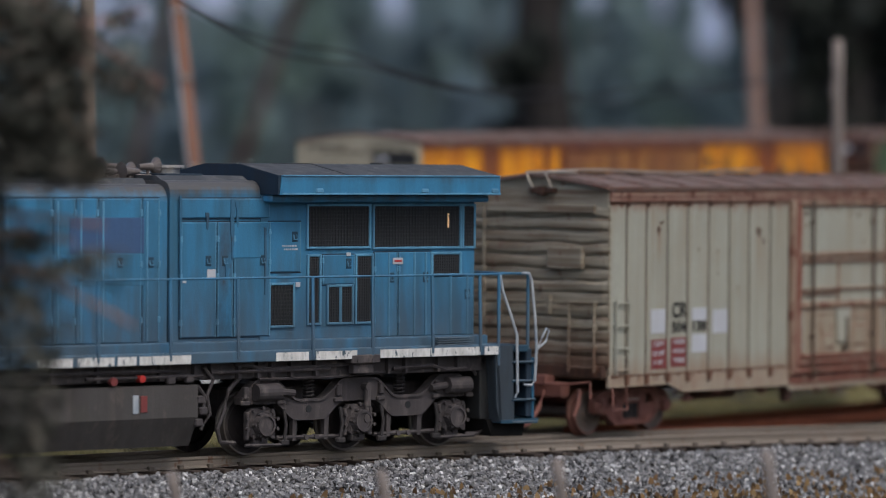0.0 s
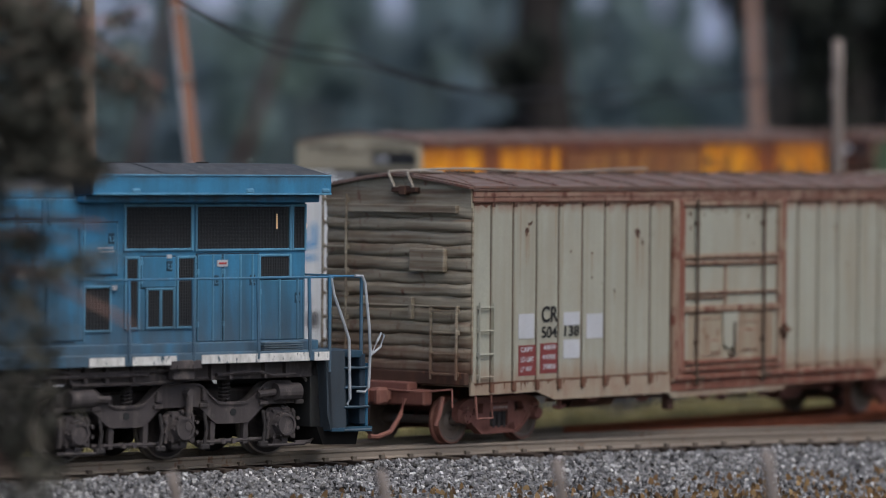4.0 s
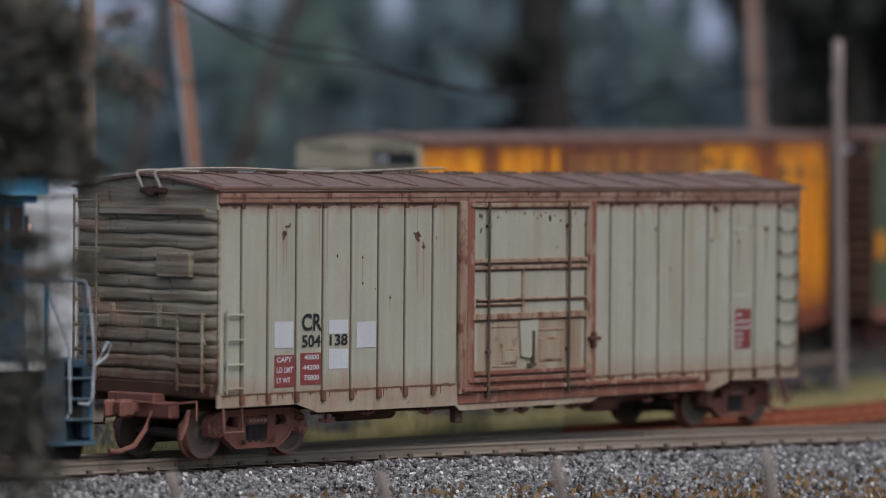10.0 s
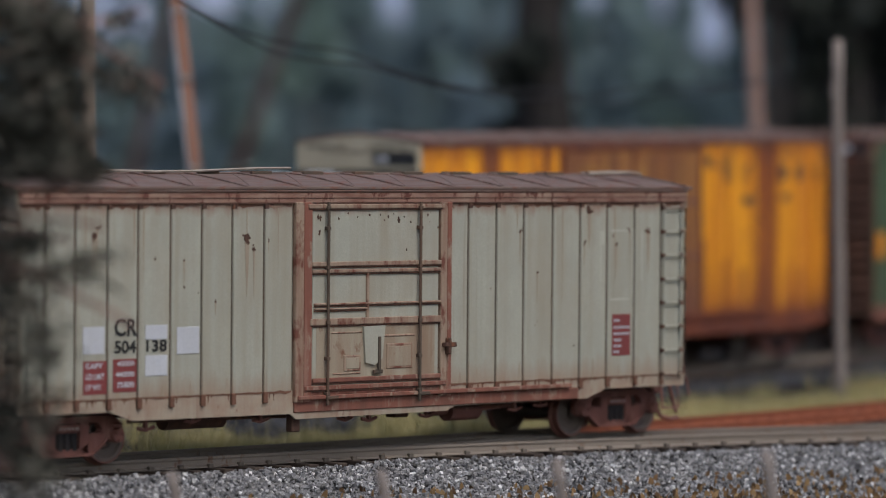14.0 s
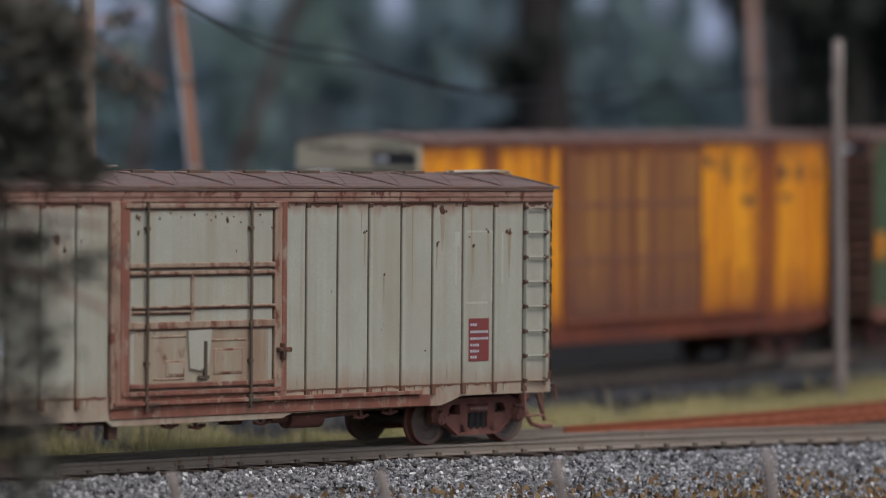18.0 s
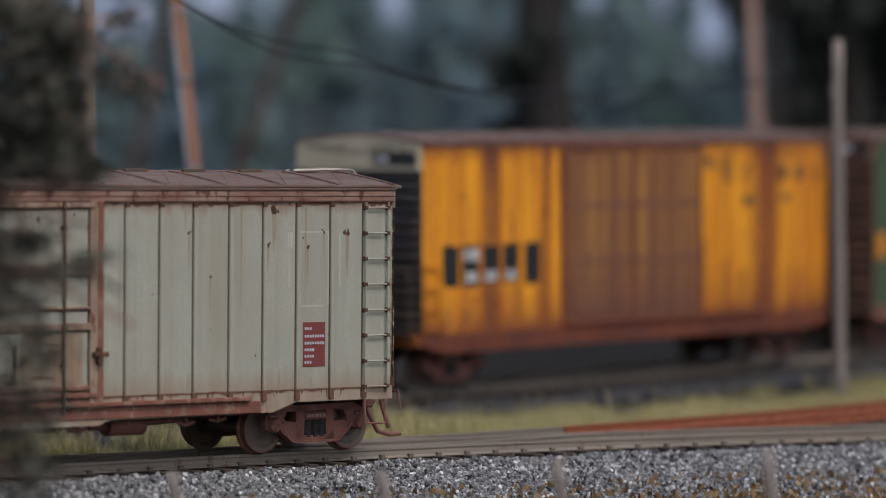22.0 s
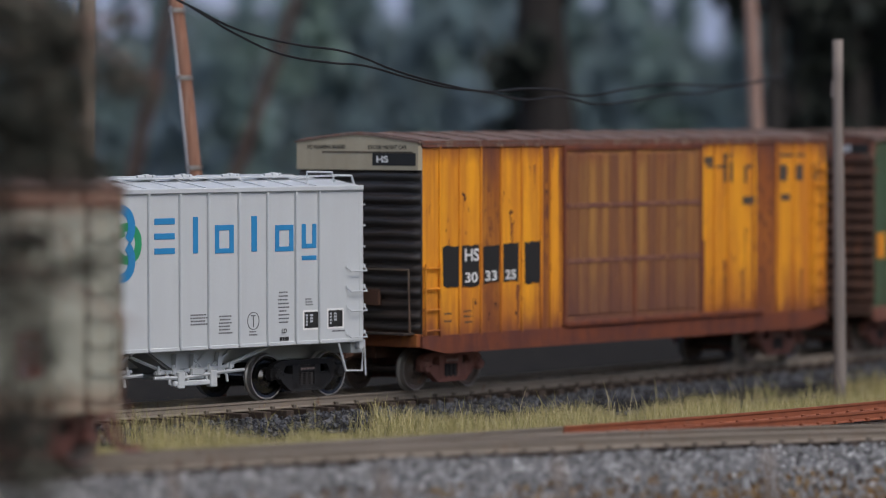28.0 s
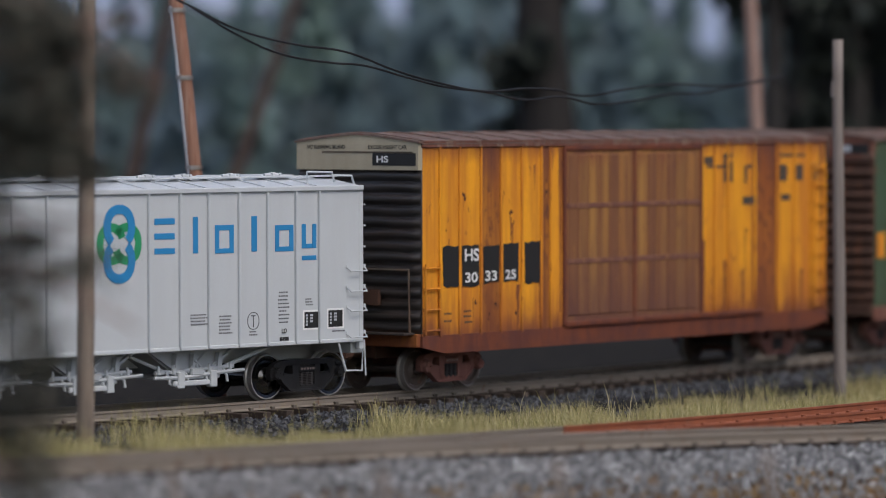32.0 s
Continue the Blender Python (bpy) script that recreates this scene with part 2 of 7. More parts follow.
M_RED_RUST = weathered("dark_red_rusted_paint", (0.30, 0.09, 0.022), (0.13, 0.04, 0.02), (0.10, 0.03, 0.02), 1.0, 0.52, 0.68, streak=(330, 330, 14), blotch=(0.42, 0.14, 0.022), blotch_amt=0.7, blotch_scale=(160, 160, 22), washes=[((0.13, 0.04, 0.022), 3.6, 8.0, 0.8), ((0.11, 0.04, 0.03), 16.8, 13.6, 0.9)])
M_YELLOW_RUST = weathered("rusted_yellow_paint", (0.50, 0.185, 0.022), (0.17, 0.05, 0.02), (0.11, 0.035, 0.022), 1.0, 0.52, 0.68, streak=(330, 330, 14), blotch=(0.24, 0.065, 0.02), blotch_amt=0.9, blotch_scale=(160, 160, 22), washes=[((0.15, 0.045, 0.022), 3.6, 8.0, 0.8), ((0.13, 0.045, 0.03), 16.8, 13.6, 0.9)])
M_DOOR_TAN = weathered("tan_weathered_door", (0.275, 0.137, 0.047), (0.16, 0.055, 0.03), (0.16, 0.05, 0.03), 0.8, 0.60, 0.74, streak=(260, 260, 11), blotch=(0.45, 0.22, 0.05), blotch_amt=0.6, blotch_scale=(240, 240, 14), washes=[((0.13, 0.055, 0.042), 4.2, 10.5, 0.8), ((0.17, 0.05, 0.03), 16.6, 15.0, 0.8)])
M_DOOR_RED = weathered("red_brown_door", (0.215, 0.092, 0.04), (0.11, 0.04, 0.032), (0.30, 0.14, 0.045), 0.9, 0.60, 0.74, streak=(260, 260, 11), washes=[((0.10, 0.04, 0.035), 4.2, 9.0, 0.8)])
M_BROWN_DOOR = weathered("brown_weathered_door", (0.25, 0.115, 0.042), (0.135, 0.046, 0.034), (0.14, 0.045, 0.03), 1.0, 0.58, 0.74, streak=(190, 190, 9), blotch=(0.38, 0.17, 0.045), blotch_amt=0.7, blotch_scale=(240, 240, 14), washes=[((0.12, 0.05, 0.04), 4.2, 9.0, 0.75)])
M_DOOR_STAIN = weathered("purple_brown_stain", (0.19, 0.085, 0.058), (0.10, 0.035, 0.03), (0.25, 0.12, 0.05), 0.8, 0.55, 0.7)
M_BEIGE = weathered("beige_paint", (0.42, 0.37, 0.27), (0.30, 0.25, 0.17), None, 0.5)
M_END_BLACK = weathered("sooty_black_end", (0.032, 0.029, 0.027), (0.07, 0.045, 0.035), None, 0.5, rough=0.38, streak=(60, 60, 420), spec=0.5)
M_GREEN_SIDE = weathered("faded_green_paint", (0.06, 0.10, 0.055), (0.06, 0.05, 0.03), RUST, 0.6, 0.62, 0.72)
M_RAIL = weathered("weathered_rail", (0.235, 0.20, 0.168), (0.12, 0.10, 0.08), (0.14, 0.08, 0.05), 0.5, 0.6, 0.7, rough=0.7, streak=(40, 40, 40))
M_RAIL_RED = weathered("red_rusted_rail", (0.27, 0.085, 0.042), (0.17, 0.05, 0.03), (0.20, 0.08, 0.05), 0.5, 0.6, 0.7, rough=0.8)
M_TIE = weathered("creosoted_tie", (0.054, 0.039, 0.031), (0.035, 0.028, 0.024), (0.11, 0.085, 0.065), 0.6, 0.6, 0.7, rough=0.9, streak=(300, 300, 300))
M_TIE_GREY = weathered("dusty_grey_tie", (0.14, 0.12, 0.10), (0.08, 0.065, 0.05), None, 0.6, rough=0.9)
M_POLE = weathered("grey_wood_pole", (0.25, 0.215, 0.195), (0.13, 0.105, 0.09), None, 0.7, rough=0.85, streak=(1800, 1800, 60))
M_POLE_DARK = weathered("brown_grey_wood_pole", (0.25, 0.20, 0.16), (0.09, 0.07, 0.06), None, 0.7, rough=0.85, streak=(1800, 1800, 60))
M_POLE_BROWN = weathered("red_brown_wood_pole", (0.24, 0.115, 0.075), (0.36, 0.25, 0.20), None, 0.45, rough=0.8, streak=(1800, 1800, 50))
M_WIRE = weathered("black_wire", (0.015, 0.015, 0.017), None, None, rough=0.6)
M_BARK = weathered("dark_bark", (0.035, 0.033, 0.032), (0.03, 0.025, 0.022), None, 0.7, rough=0.95, streak=(300, 300, 40))
# Darker copy of the bark, its shade put into the colour.
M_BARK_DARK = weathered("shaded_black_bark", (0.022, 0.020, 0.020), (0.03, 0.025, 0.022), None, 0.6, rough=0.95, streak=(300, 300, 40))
# Bluish bark: distance haze is mixed into the colour.
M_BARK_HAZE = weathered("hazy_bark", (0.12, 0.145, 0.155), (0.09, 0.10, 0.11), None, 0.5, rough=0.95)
M_BARK_RED = weathered("reddish_bark", (0.085, 0.058, 0.050), (0.05, 0.036, 0.032), None, 0.6, rough=0.9, streak=(300, 300, 40))
M_TWIG = weathered("pinkish_brown_twig", (0.28, 0.175, 0.145), (0.14, 0.09, 0.07), None, 0.6, rough=0.85)
M_SOIL = weathered("dark_soil", (0.022, 0.022, 0.023), (0.04, 0.037, 0.033), (0.03, 0.027, 0.024), 0.6, 0.55, 0.66, rough=1.0, streak=(160, 160, 160), grain=1500, bump=0.5, spec=0.0)
M_BACKDROP = weathered("pale_blue_backdrop", (0.52, 0.60, 0.80), (0.30, 0.39, 0.55), None, 0.7, rough=0.95, streak=(9, 9, 7), grain=30, spot=10, bump=0.0)
M_GRAVEL = island_mat("grey_gravel", [(0.07, 0.07, 0.076), (0.15, 0.15, 0.158), (0.23, 0.23, 0.24), (0.29, 0.29, 0.295), (0.17, 0.165, 0.16), (0.10, 0.10, 0.105), (0.27, 0.27, 0.275), (0.36, 0.36, 0.365), (0.74, 0.74, 0.74)])
M_GRAVEL_DARK = island_mat("dark_gravel", [(0.03, 0.031, 0.037), (0.055, 0.057, 0.066), (0.085, 0.088, 0.10), (0.13, 0.135, 0.15)])
M_GRASS = island_mat("dry_grass", [(0.20, 0.195, 0.08), (0.36, 0.32, 0.13), (0.54, 0.46, 0.22), (0.32, 0.30, 0.11), (0.66, 0.57, 0.34), (0.42, 0.355, 0.16)], bump=0.0)
M_LITTER = island_mat("leaf_litter", [(0.10, 0.06, 0.035), (0.20, 0.12, 0.055), (0.32, 0.22, 0.11)], bump=0.0)
M_NEEDLE = island_mat("dark_needles", [(0.038, 0.040, 0.032), (0.080, 0.080, 0.063), (0.16, 0.142, 0.115)], bump=0.0)
# Leaf colours carry a painted blue haze of distance.
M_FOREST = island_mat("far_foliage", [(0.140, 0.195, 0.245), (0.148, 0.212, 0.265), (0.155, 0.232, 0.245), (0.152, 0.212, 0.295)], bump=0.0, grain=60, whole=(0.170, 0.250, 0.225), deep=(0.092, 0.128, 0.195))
# Near-black copy of the foliage; the shade is in the leaf colours.
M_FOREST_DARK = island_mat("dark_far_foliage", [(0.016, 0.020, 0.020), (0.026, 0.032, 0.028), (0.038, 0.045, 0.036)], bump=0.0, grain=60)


# ---- shape kit ----
class Shape:
    """Collects vertices and faces, in feet, of one part."""

    def __init__(self):
        self.v, self.f = [], []

    def add(self, vs, fs):
        o = len(self.v)
        self.v += [tuple(p) for p in vs]
        self.f += [tuple(i + o for i in q) for q in fs]
        return self

    def box(self, x0, x1, y0, y1, z0, z1, c=0.03):
        lo, hi = (min(x0, x1), min(y0, y1), min(z0, z1)), (max(x0, x1), max(y0, y1), max(z0, z1))
        c = min(c, *(0.45 * (hi[i] - lo[i]) for i in range(3)))
        ix, vs, fs = {}, [], []
        for s in [(a, b, d) for a in (0, 1) for b in (0, 1) for d in (0, 1)]:
            for a in range(3):
                p = [(hi[i] if s[i] else lo[i]) + (0 if i == a else (-c if s[i] else c)) for i in range(3)]
                ix[s, a] = len(vs)
                vs.append(p)
        for a in range(3):
            b, d = [i for i in range(3) if i != a]
            for sa in (0, 1):
                ring = []
                for sb, sd in ((0, 0), (1, 0), (1, 1), (0, 1)):
                    s = [0, 0, 0]
                    s[a], s[b], s[d] = sa, sb, sd
                    ring.append(ix[tuple(s), a])
                fs.append(ring)
            for sb in (0, 1):
                for sd in (0, 1):
                    s0, s1 = [0, 0, 0], [0, 0, 0]
                    s0[b], s0[d], s1[b], s1[d], s1[a] = sb, sd, sb, sd, 1
                    fs.append([ix[tuple(s0), b], ix[tuple(s1), b], ix[tuple(s1), d], ix[tuple(s0), d]])
        for s in [(a, b, d) for a in (0, 1) for b in (0, 1) for d in (0, 1)]:
            fs.append([ix[s, 0], ix[s, 1], ix[s, 2]])
        return self.add(vs, fs)

    def tube(self, pts, r, n=6, cap=True):
        pts = [Vector(p) for p in pts]
        vs, fs = [], []
        for i, p in enumerate(pts):
            t = (pts[min(i + 1, len(pts) - 1)] - pts[max(i - 1, 0)]).normalized()
            up = Vector((0, 0, 1)) if abs(t.z) < 0.9 else Vector((1, 0, 0))
            a = t.cross(up).normalized()
            b = a.cross(t)
            rr = r[i] if isinstance(r, (list, tuple)) else r
            vs += [p + (a * math.cos(k * math.tau / n) + b * math.sin(k * math.tau / n)) * rr for k in range(n)]
        for i in range(len(pts) - 1):
            for k in range(n):
                fs.append((i * n + k, i * n + (k + 1) % n, (i + 1) * n + (k + 1) % n, (i + 1) * n + k))
        if cap:
            fs += [tuple(range(n))[::-1], tuple((len(pts) - 1) * n + k for k in range(n))]
        return self.add(vs, fs)

    def cyl(self, p0, p1, r0, r1=None, n=16):
        return self.tube([p0, p1], [r0, r0 if r1 is None else r1], n)

    def prism(self, poly, axis, a0, a1):
        n = len(poly)
        put = {"x": lambda p, a: (a, p[0], p[1]), "y": lambda p, a: (p[0], a, p[1]), "z": lambda p, a: (p[0], p[1], a)}[axis]
        vs = [put(p, a0) for p in poly] + [put(p, a1) for p in poly]
        fs = [tuple(range(n)), tuple(range(n, 2 * n))[::-1]] + [(i, (i + 1) % n, n + (i + 1) % n, n + i) for i in range(n)]
        return self.add(vs, fs)

    def spin(self, profile, centre, n=28):
        """Turns a closed (radius, y) profile round a line along y."""
        m = len(profile)
        vs = [(centre[0] + r * math.cos(k * math.tau / n), centre[1] + y, centre[2] + r * math.sin(k * math.tau / n)) for k in range(n) for r, y in profile]
        fs = [(k * m + j, k * m + (j + 1) % m, (k + 1) % n * m + (j + 1) % m, (k + 1) % n * m + j) for k in range(n) for j in range(m)]
        return self.add(vs, fs)

    def mesh(self, name, scale=FT, smooth=False, fix=True):
        me = bpy.data.meshes.new(name)
        me.from_pydata([(x * scale, y * scale, z * scale) for x, y, z in self.v], [], self.f)
        if fix:
            bm = bmesh.new()
            bm.from_mesh(me)
            bmesh.ops.recalc_face_normals(bm, faces=bm.faces)
            bm.to_mesh(me)
            bm.free()
        if smooth:
            me.shade_smooth()
        return me


def part(name, shape, material, parent, label="", smooth=False, scale=FT):
    me = shape if isinstance(shape, bpy.types.Mesh) else shape.mesh(name, scale, smooth)
    if not me.materials:
        me.materials.append(material)
    ob = new(name, me)
    ob.parent = parent
    if label:
        tagged(ob, label)
    return ob


def letters(text, u0, u1, z0, z1, y, face="side"):
    """Raised lettering that fills the given box on a side (facing -y) or an end (facing -x, u runs towards -y)."""
    cu = bpy.data.curves.new("text", "FONT")
    cu.body = text
    cu.offset = 0.022
    tmp = bpy.data.objects.new("text", cu)
    scene.collection.objects.link(tmp)
    me = bpy.data.meshes.new_from_object(tmp.evaluated_get(bpy.context.evaluated_depsgraph_get()))
    bpy.data.objects.remove(tmp)
    xs, ys = [v.co.x for v in me.vertices], [v.co.y for v in me.vertices]
    ax, ay = (u1 - u0) / max(1e-6, max(xs) - min(xs)), (z1 - z0) / max(1e-6, max(ys) - min(ys))
    for v in me.vertices:
        u, z = u0 + (v.co.x - min(xs)) * ax, z0 + (v.co.y - min(ys)) * ay
        v.co = Vector((u, y, z) if face == "side" else (y, -u, z)) * FT
    return me


def thing(name, label, category, group="", m=None):
    ob = new(name)
    ob.empty_display_size = 0.01
    tagged(ob, label, category, group)
    if m is not None:
        ob.matrix_basis = m
    return ob


# ---- wheels and trucks ----
WHEELSETS = []


def wheelset(parent, u, r, m_face, m_tread, name="wheelset", rim=0.93):
    """Axle with two flanged wheels; the object's origin is on the axle so that it can roll."""
    s = Shape()
    h = GAUGE / 2 / FT
    for sg in (-1, 1):
        prof = [(r + 0.10, h - 0.02), (r + 0.10, h - 0.16), (r * 0.80, h - 0.16), (r * 0.74, h - 0.02), (r * 0.40, h - 0.02), (0.42, h - 0.14), (0.30, h - 0.14),
                (0.30, h + 0.42), (0.40, h + 0.42), (r * 0.44, h + 0.26), (r * 0.72, h + 0.24), (r * 0.80, h + 0.40), (r * 0.925, h + 0.42), (r * 0.985, h + 0.42), (r, h + 0.06)]
        s.spin([(a, sg * b) for a, b in prof], (0, 0, 0))
    s.cyl((0, -h - 0.9, 0), (0, h + 0.9, 0), 0.26, n=12)
    ob = part(name, s, m_face, parent)
    ob.data.materials.append(m_tread)
    for p in ob.data.polygons:
        c = p.center / FT
        if math.hypot(c.x, c.z) > r * rim:
            p.material_index = 1
    ob.matrix_basis = pose(u * FT, 0, r * FT)
    WHEELSETS.append((ob, u * FT, r * FT))
    return ob


def freight_truck(parent, uc, turn, mat, m_face, m_tread, side_y=3.35, r=1.375, label="", half=2.875):
    """Two-axle freight truck: bolster, cast side frames with two openings, springs, wheelsets."""
    b = Shape().box(-0.55, 0.55, -side_y + 0.2, side_y - 0.2, 1.5, 2.3, 0.1)
    b.cyl((0, 0, 2.2), (0, 0, 2.75), 0.8, n=16)
    truck = part("truck", b, mat, parent, label)
    truck.matrix_basis = pose(uc * FT, 0, 0, 0, 0, turn)
    k = half / 3.0
    zb = r + 0.22
    for sg in (-1, 1):
        f = Shape()
        y0, y1, y2 = sg * (side_y - 0.24), sg * (side_y + 0.2), sg * (side_y + 0.28)
        f.prism([(-2.0 * k, 2.72), (2.0 * k, 2.72), (2.1 * k, 2.34), (-2.1 * k, 2.34)], "y", y0, y1)
        f.prism([(-2.05 * k, 2.76), (2.05 * k, 2.76), (2.05 * k, 2.62), (-2.05 * k, 2.62)], "y", y0, y2)
        f.prism([(-1.5 * k, 0.34), (1.5 * k, 0.34), (1.15 * k, 0.78), (-1.15 * k, 0.78)], "y", y0, y1)
        f.prism([(-1.52 * k, 0.30), (1.52 * k, 0.30), (1.46 * k, 0.44), (-1.46 * k, 0.44)], "y", y0, y2)
        for q in (-k, k):
            f.prism([(q * 2.0, 2.74), (q * 2.6, 2.66), (q * 3.1, 2.46), (q * 3.42, 2.12), (q * 3.5, 1.72), (q * 3.4, 1.3), (q * 2.62, 1.3), (q * 2.5, 1.62), (q * 2.16, 1.94), (q * 2.2, 2.3), (q * 2.05, 2.46)], "y", y0, y1)
            f.prism([(q * 2.0, 2.76), (q * 2.6, 2.69), (q * 3.12, 2.49), (q * 3.45, 2.14), (q * 3.34, 2.06), (q * 3.02, 2.36), (q * 2.56, 2.55), (q * 2.0, 2.62)], "y", y0, y2)
            f.prism([(q * 2.2, 1.9), (q * 2.6, 1.5), (q * 2.3, 1.02), (q * 1.52, 0.34), (q * 0.98, 0.4), (q * 1.0, 0.9), (q * 1.3, 1.12), (q * 1.72, 1.42)], "y", y0, y1)
            f.prism([(q * 2.62, 1.5), (q * 2.34, 1.0), (q * 1.54, 0.3), (q * 1.46, 0.44), (q * 2.2, 1.1), (q * 2.46, 1.52)], "y", y0, y2)
            f.prism([(q * 0.76, 0.5), (q * 1.3, 0.6), (q * 1.34, 2.5), (q * 0.76, 2.5)], "y", y0, y1)
            f.prism([(q * 1.2, 0.8), (q * 1.4, 1.1), (q * 2.05, 1.66), (q * 1.9, 1.72), (q * 1.2, 1.62)], "y", y0, y1 - sg * 0.01)
            f.prism([(q * 2.0, 2.5), (q * 1.85, 2.5), (q * 2.02, 2.2), (q * 2.25, 1.8), (q * 2.3, 2.3)], "y", y0, y1 - sg * 0.01)
            f.box(q * 3.0 - 0.42, q * 3.0 + 0.42, y0, sg * (side_y + 0.34), zb - 0.42, zb + 0.55, 0.14)
            f.cyl((q * 2.2, y1, 1.66), (q * 2.2, sg * (side_y + 0.3), 1.66), 0.09, n=6)
        f.v = [(a, b, 0.52 + (c - 0.3) * 0.84) for a, b, c in f.v]
        part("side_frame", f, mat, truck)
        part("bolster_end", Shape().box(-0.76, 0.76, sg * (side_y - 0.3), sg * (side_y + 0.3), 1.74, 2.2, 0.1), mat, truck)
        cast = Shape()
        for a, w in ((-0.62, 0.2), (-0.34, 0.16), (-0.1, 0.22), (0.2, 0.14), (0.42, 0.22)):
            cast.box(a, a + w, sg * (side_y + 0.26), sg * (side_y + 0.32), 1.9, 2.04, 0.01)
        part("casting_mark", cast, M_CAST, truck, "worn raised casting marks")
        sp = Shape()
        for q in (-0.46, 0, 0.46):
            sp.tube([(q + 0.2 * math.cos(a * 1.05), sg * (side_y + 0.02) + 0.2 * math.sin(a * 1.05), 0.8 + a * 0.0185) for a in range(50)], 0.06, 5)
        part("spring", sp, M_SPRING, truck)
        for q in (-half, half):
            cap = Shape().cyl((q, sg * (side_y + 0.30), zb), (q, sg * (side_y + 0.56), zb), 0.40, 0.34, 14)
            for j in range(3):
                a = j * math.tau / 3 + 0.4
                cap.cyl((q + 0.22 * math.cos(a), sg * (side_y + 0.55), zb + 0.22 * math.sin(a)), (q + 0.22 * math.cos(a), sg * (side_y + 0.64), zb + 0.22 * math.sin(a)), 0.085, n=6)
            cap.box(q - 0.3, q + 0.3, sg * (side_y + 0.2), sg * (side_y + 0.4), zb + 0.42, zb + 0.6, 0.04)
            part("bearing_cap", cap, mat, truck)
    for q in (-half, half):
        wheelset(truck, q, r, m_face, m_tread, rim=0.94)
    for q in (-1, 1):
        beam = Shape().box(q * 1.2, q * 1.5, -2.6, 2.6, 0.7, 1.05, 0.05)
        part("brake_beam", beam, mat, truck)
    return truck


def coupler(parent, u, d, mat):
    s = Shape()
    s.box(u, u + d * 1.6, -0.35, 0.35, 2.45, 3.0, 0.08)
    s.box(u + d * 1.4, u + d * 2.3, -0.62, 0.25, 2.25, 3.2, 0.16)
    s.box(u + d * 2.0, u + d * 2.75, 0.2, 0.55, 2.25, 3.2, 0.12)
    s.box(u + d * 2.1, u + d * 2.6, -0.75, -0.35, 2.25, 3.2, 0.12)
    return part("coupler", s, mat, parent)


def ladder(parent, name, a, b, zs, y, mat, axis="x", r=0.06, stile=True, stand=0.18, d=-1):
    """Rungs between a and b along an axis, each standing off its wall, with stiles."""
    P = (lambda u, off, z: (u, y + d * off, z)) if axis == "x" else (lambda u, off, z: (y + d * off, u, z))
    s = Shape()
    if stile:
        for u in (a, b):
            s.tube([P(u, stand, min(zs) - 0.3), P(u, stand, max(zs) + 0.3)], r * 1.2, 5)
    for z in zs:
        s.tube([P(a, 0, z), P(a, stand, z), P(b, stand, z), P(b, 0, z)], r, 5)
        for u in (a, b):
            s.tube([P(u, 0.0, z - 0.12), P(u, 0.06, z + 0.12)], r * 1.5, 5)
    return part(name, s, mat, parent)


def corrugated_end(parent, u, d, half, z0, z1, ribs, mat, depth=0.32, name="end_wall", wave=0.07, power=1.3):
    """Pressed end with horizontal corrugations, broad and bent ridges between narrow valleys."""
    s = Shape()
    ny, nz = 36, ribs * 10
    vs, fs = [], []
    for j in range(nz + 1):
        row, ph = j // 10, j % 10 / 10
        w = min(1.0, 1.1 * abs(math.sin(math.pi * ph)) ** power)
        big = 0.78 + 0.22 * math.sin(row * 2.4)
        for i in range(ny + 1):
            y = -half + 2 * half * i / ny
            e = max(0.0, min(1.0, (half - abs(y)) / 0.45))
            taper = 0.55 + 0.45 * e + 0.30 * noise.noise((y * 0.6, row * 1.7, u * 0.1)) * e
            z = z0 + (z1 - z0) * j / nz
            if 0 < j < nz:
                z += wave * (noise.noise((y * 0.45, row * 2.3 + 5, u * 0.1 + 2)) + 0.4 * noise.noise((y * 1.3, row * 1.1, 7)))
            vs.append((u + d * depth * w * big * taper * (1.0 if e > 0 else 0.7), y, z))
    for j in range(nz):
        for i in range(ny):
            k = j * (ny + 1) + i
            fs.append((k, k + 1, k + ny + 2, k + ny + 1))
    s.add(vs, fs)
    s.box(u - d * 0.05, u - d * 0.25, -half, half, z0, z1, 0.02)
    return part(name, s, mat, parent, smooth=power > 1)


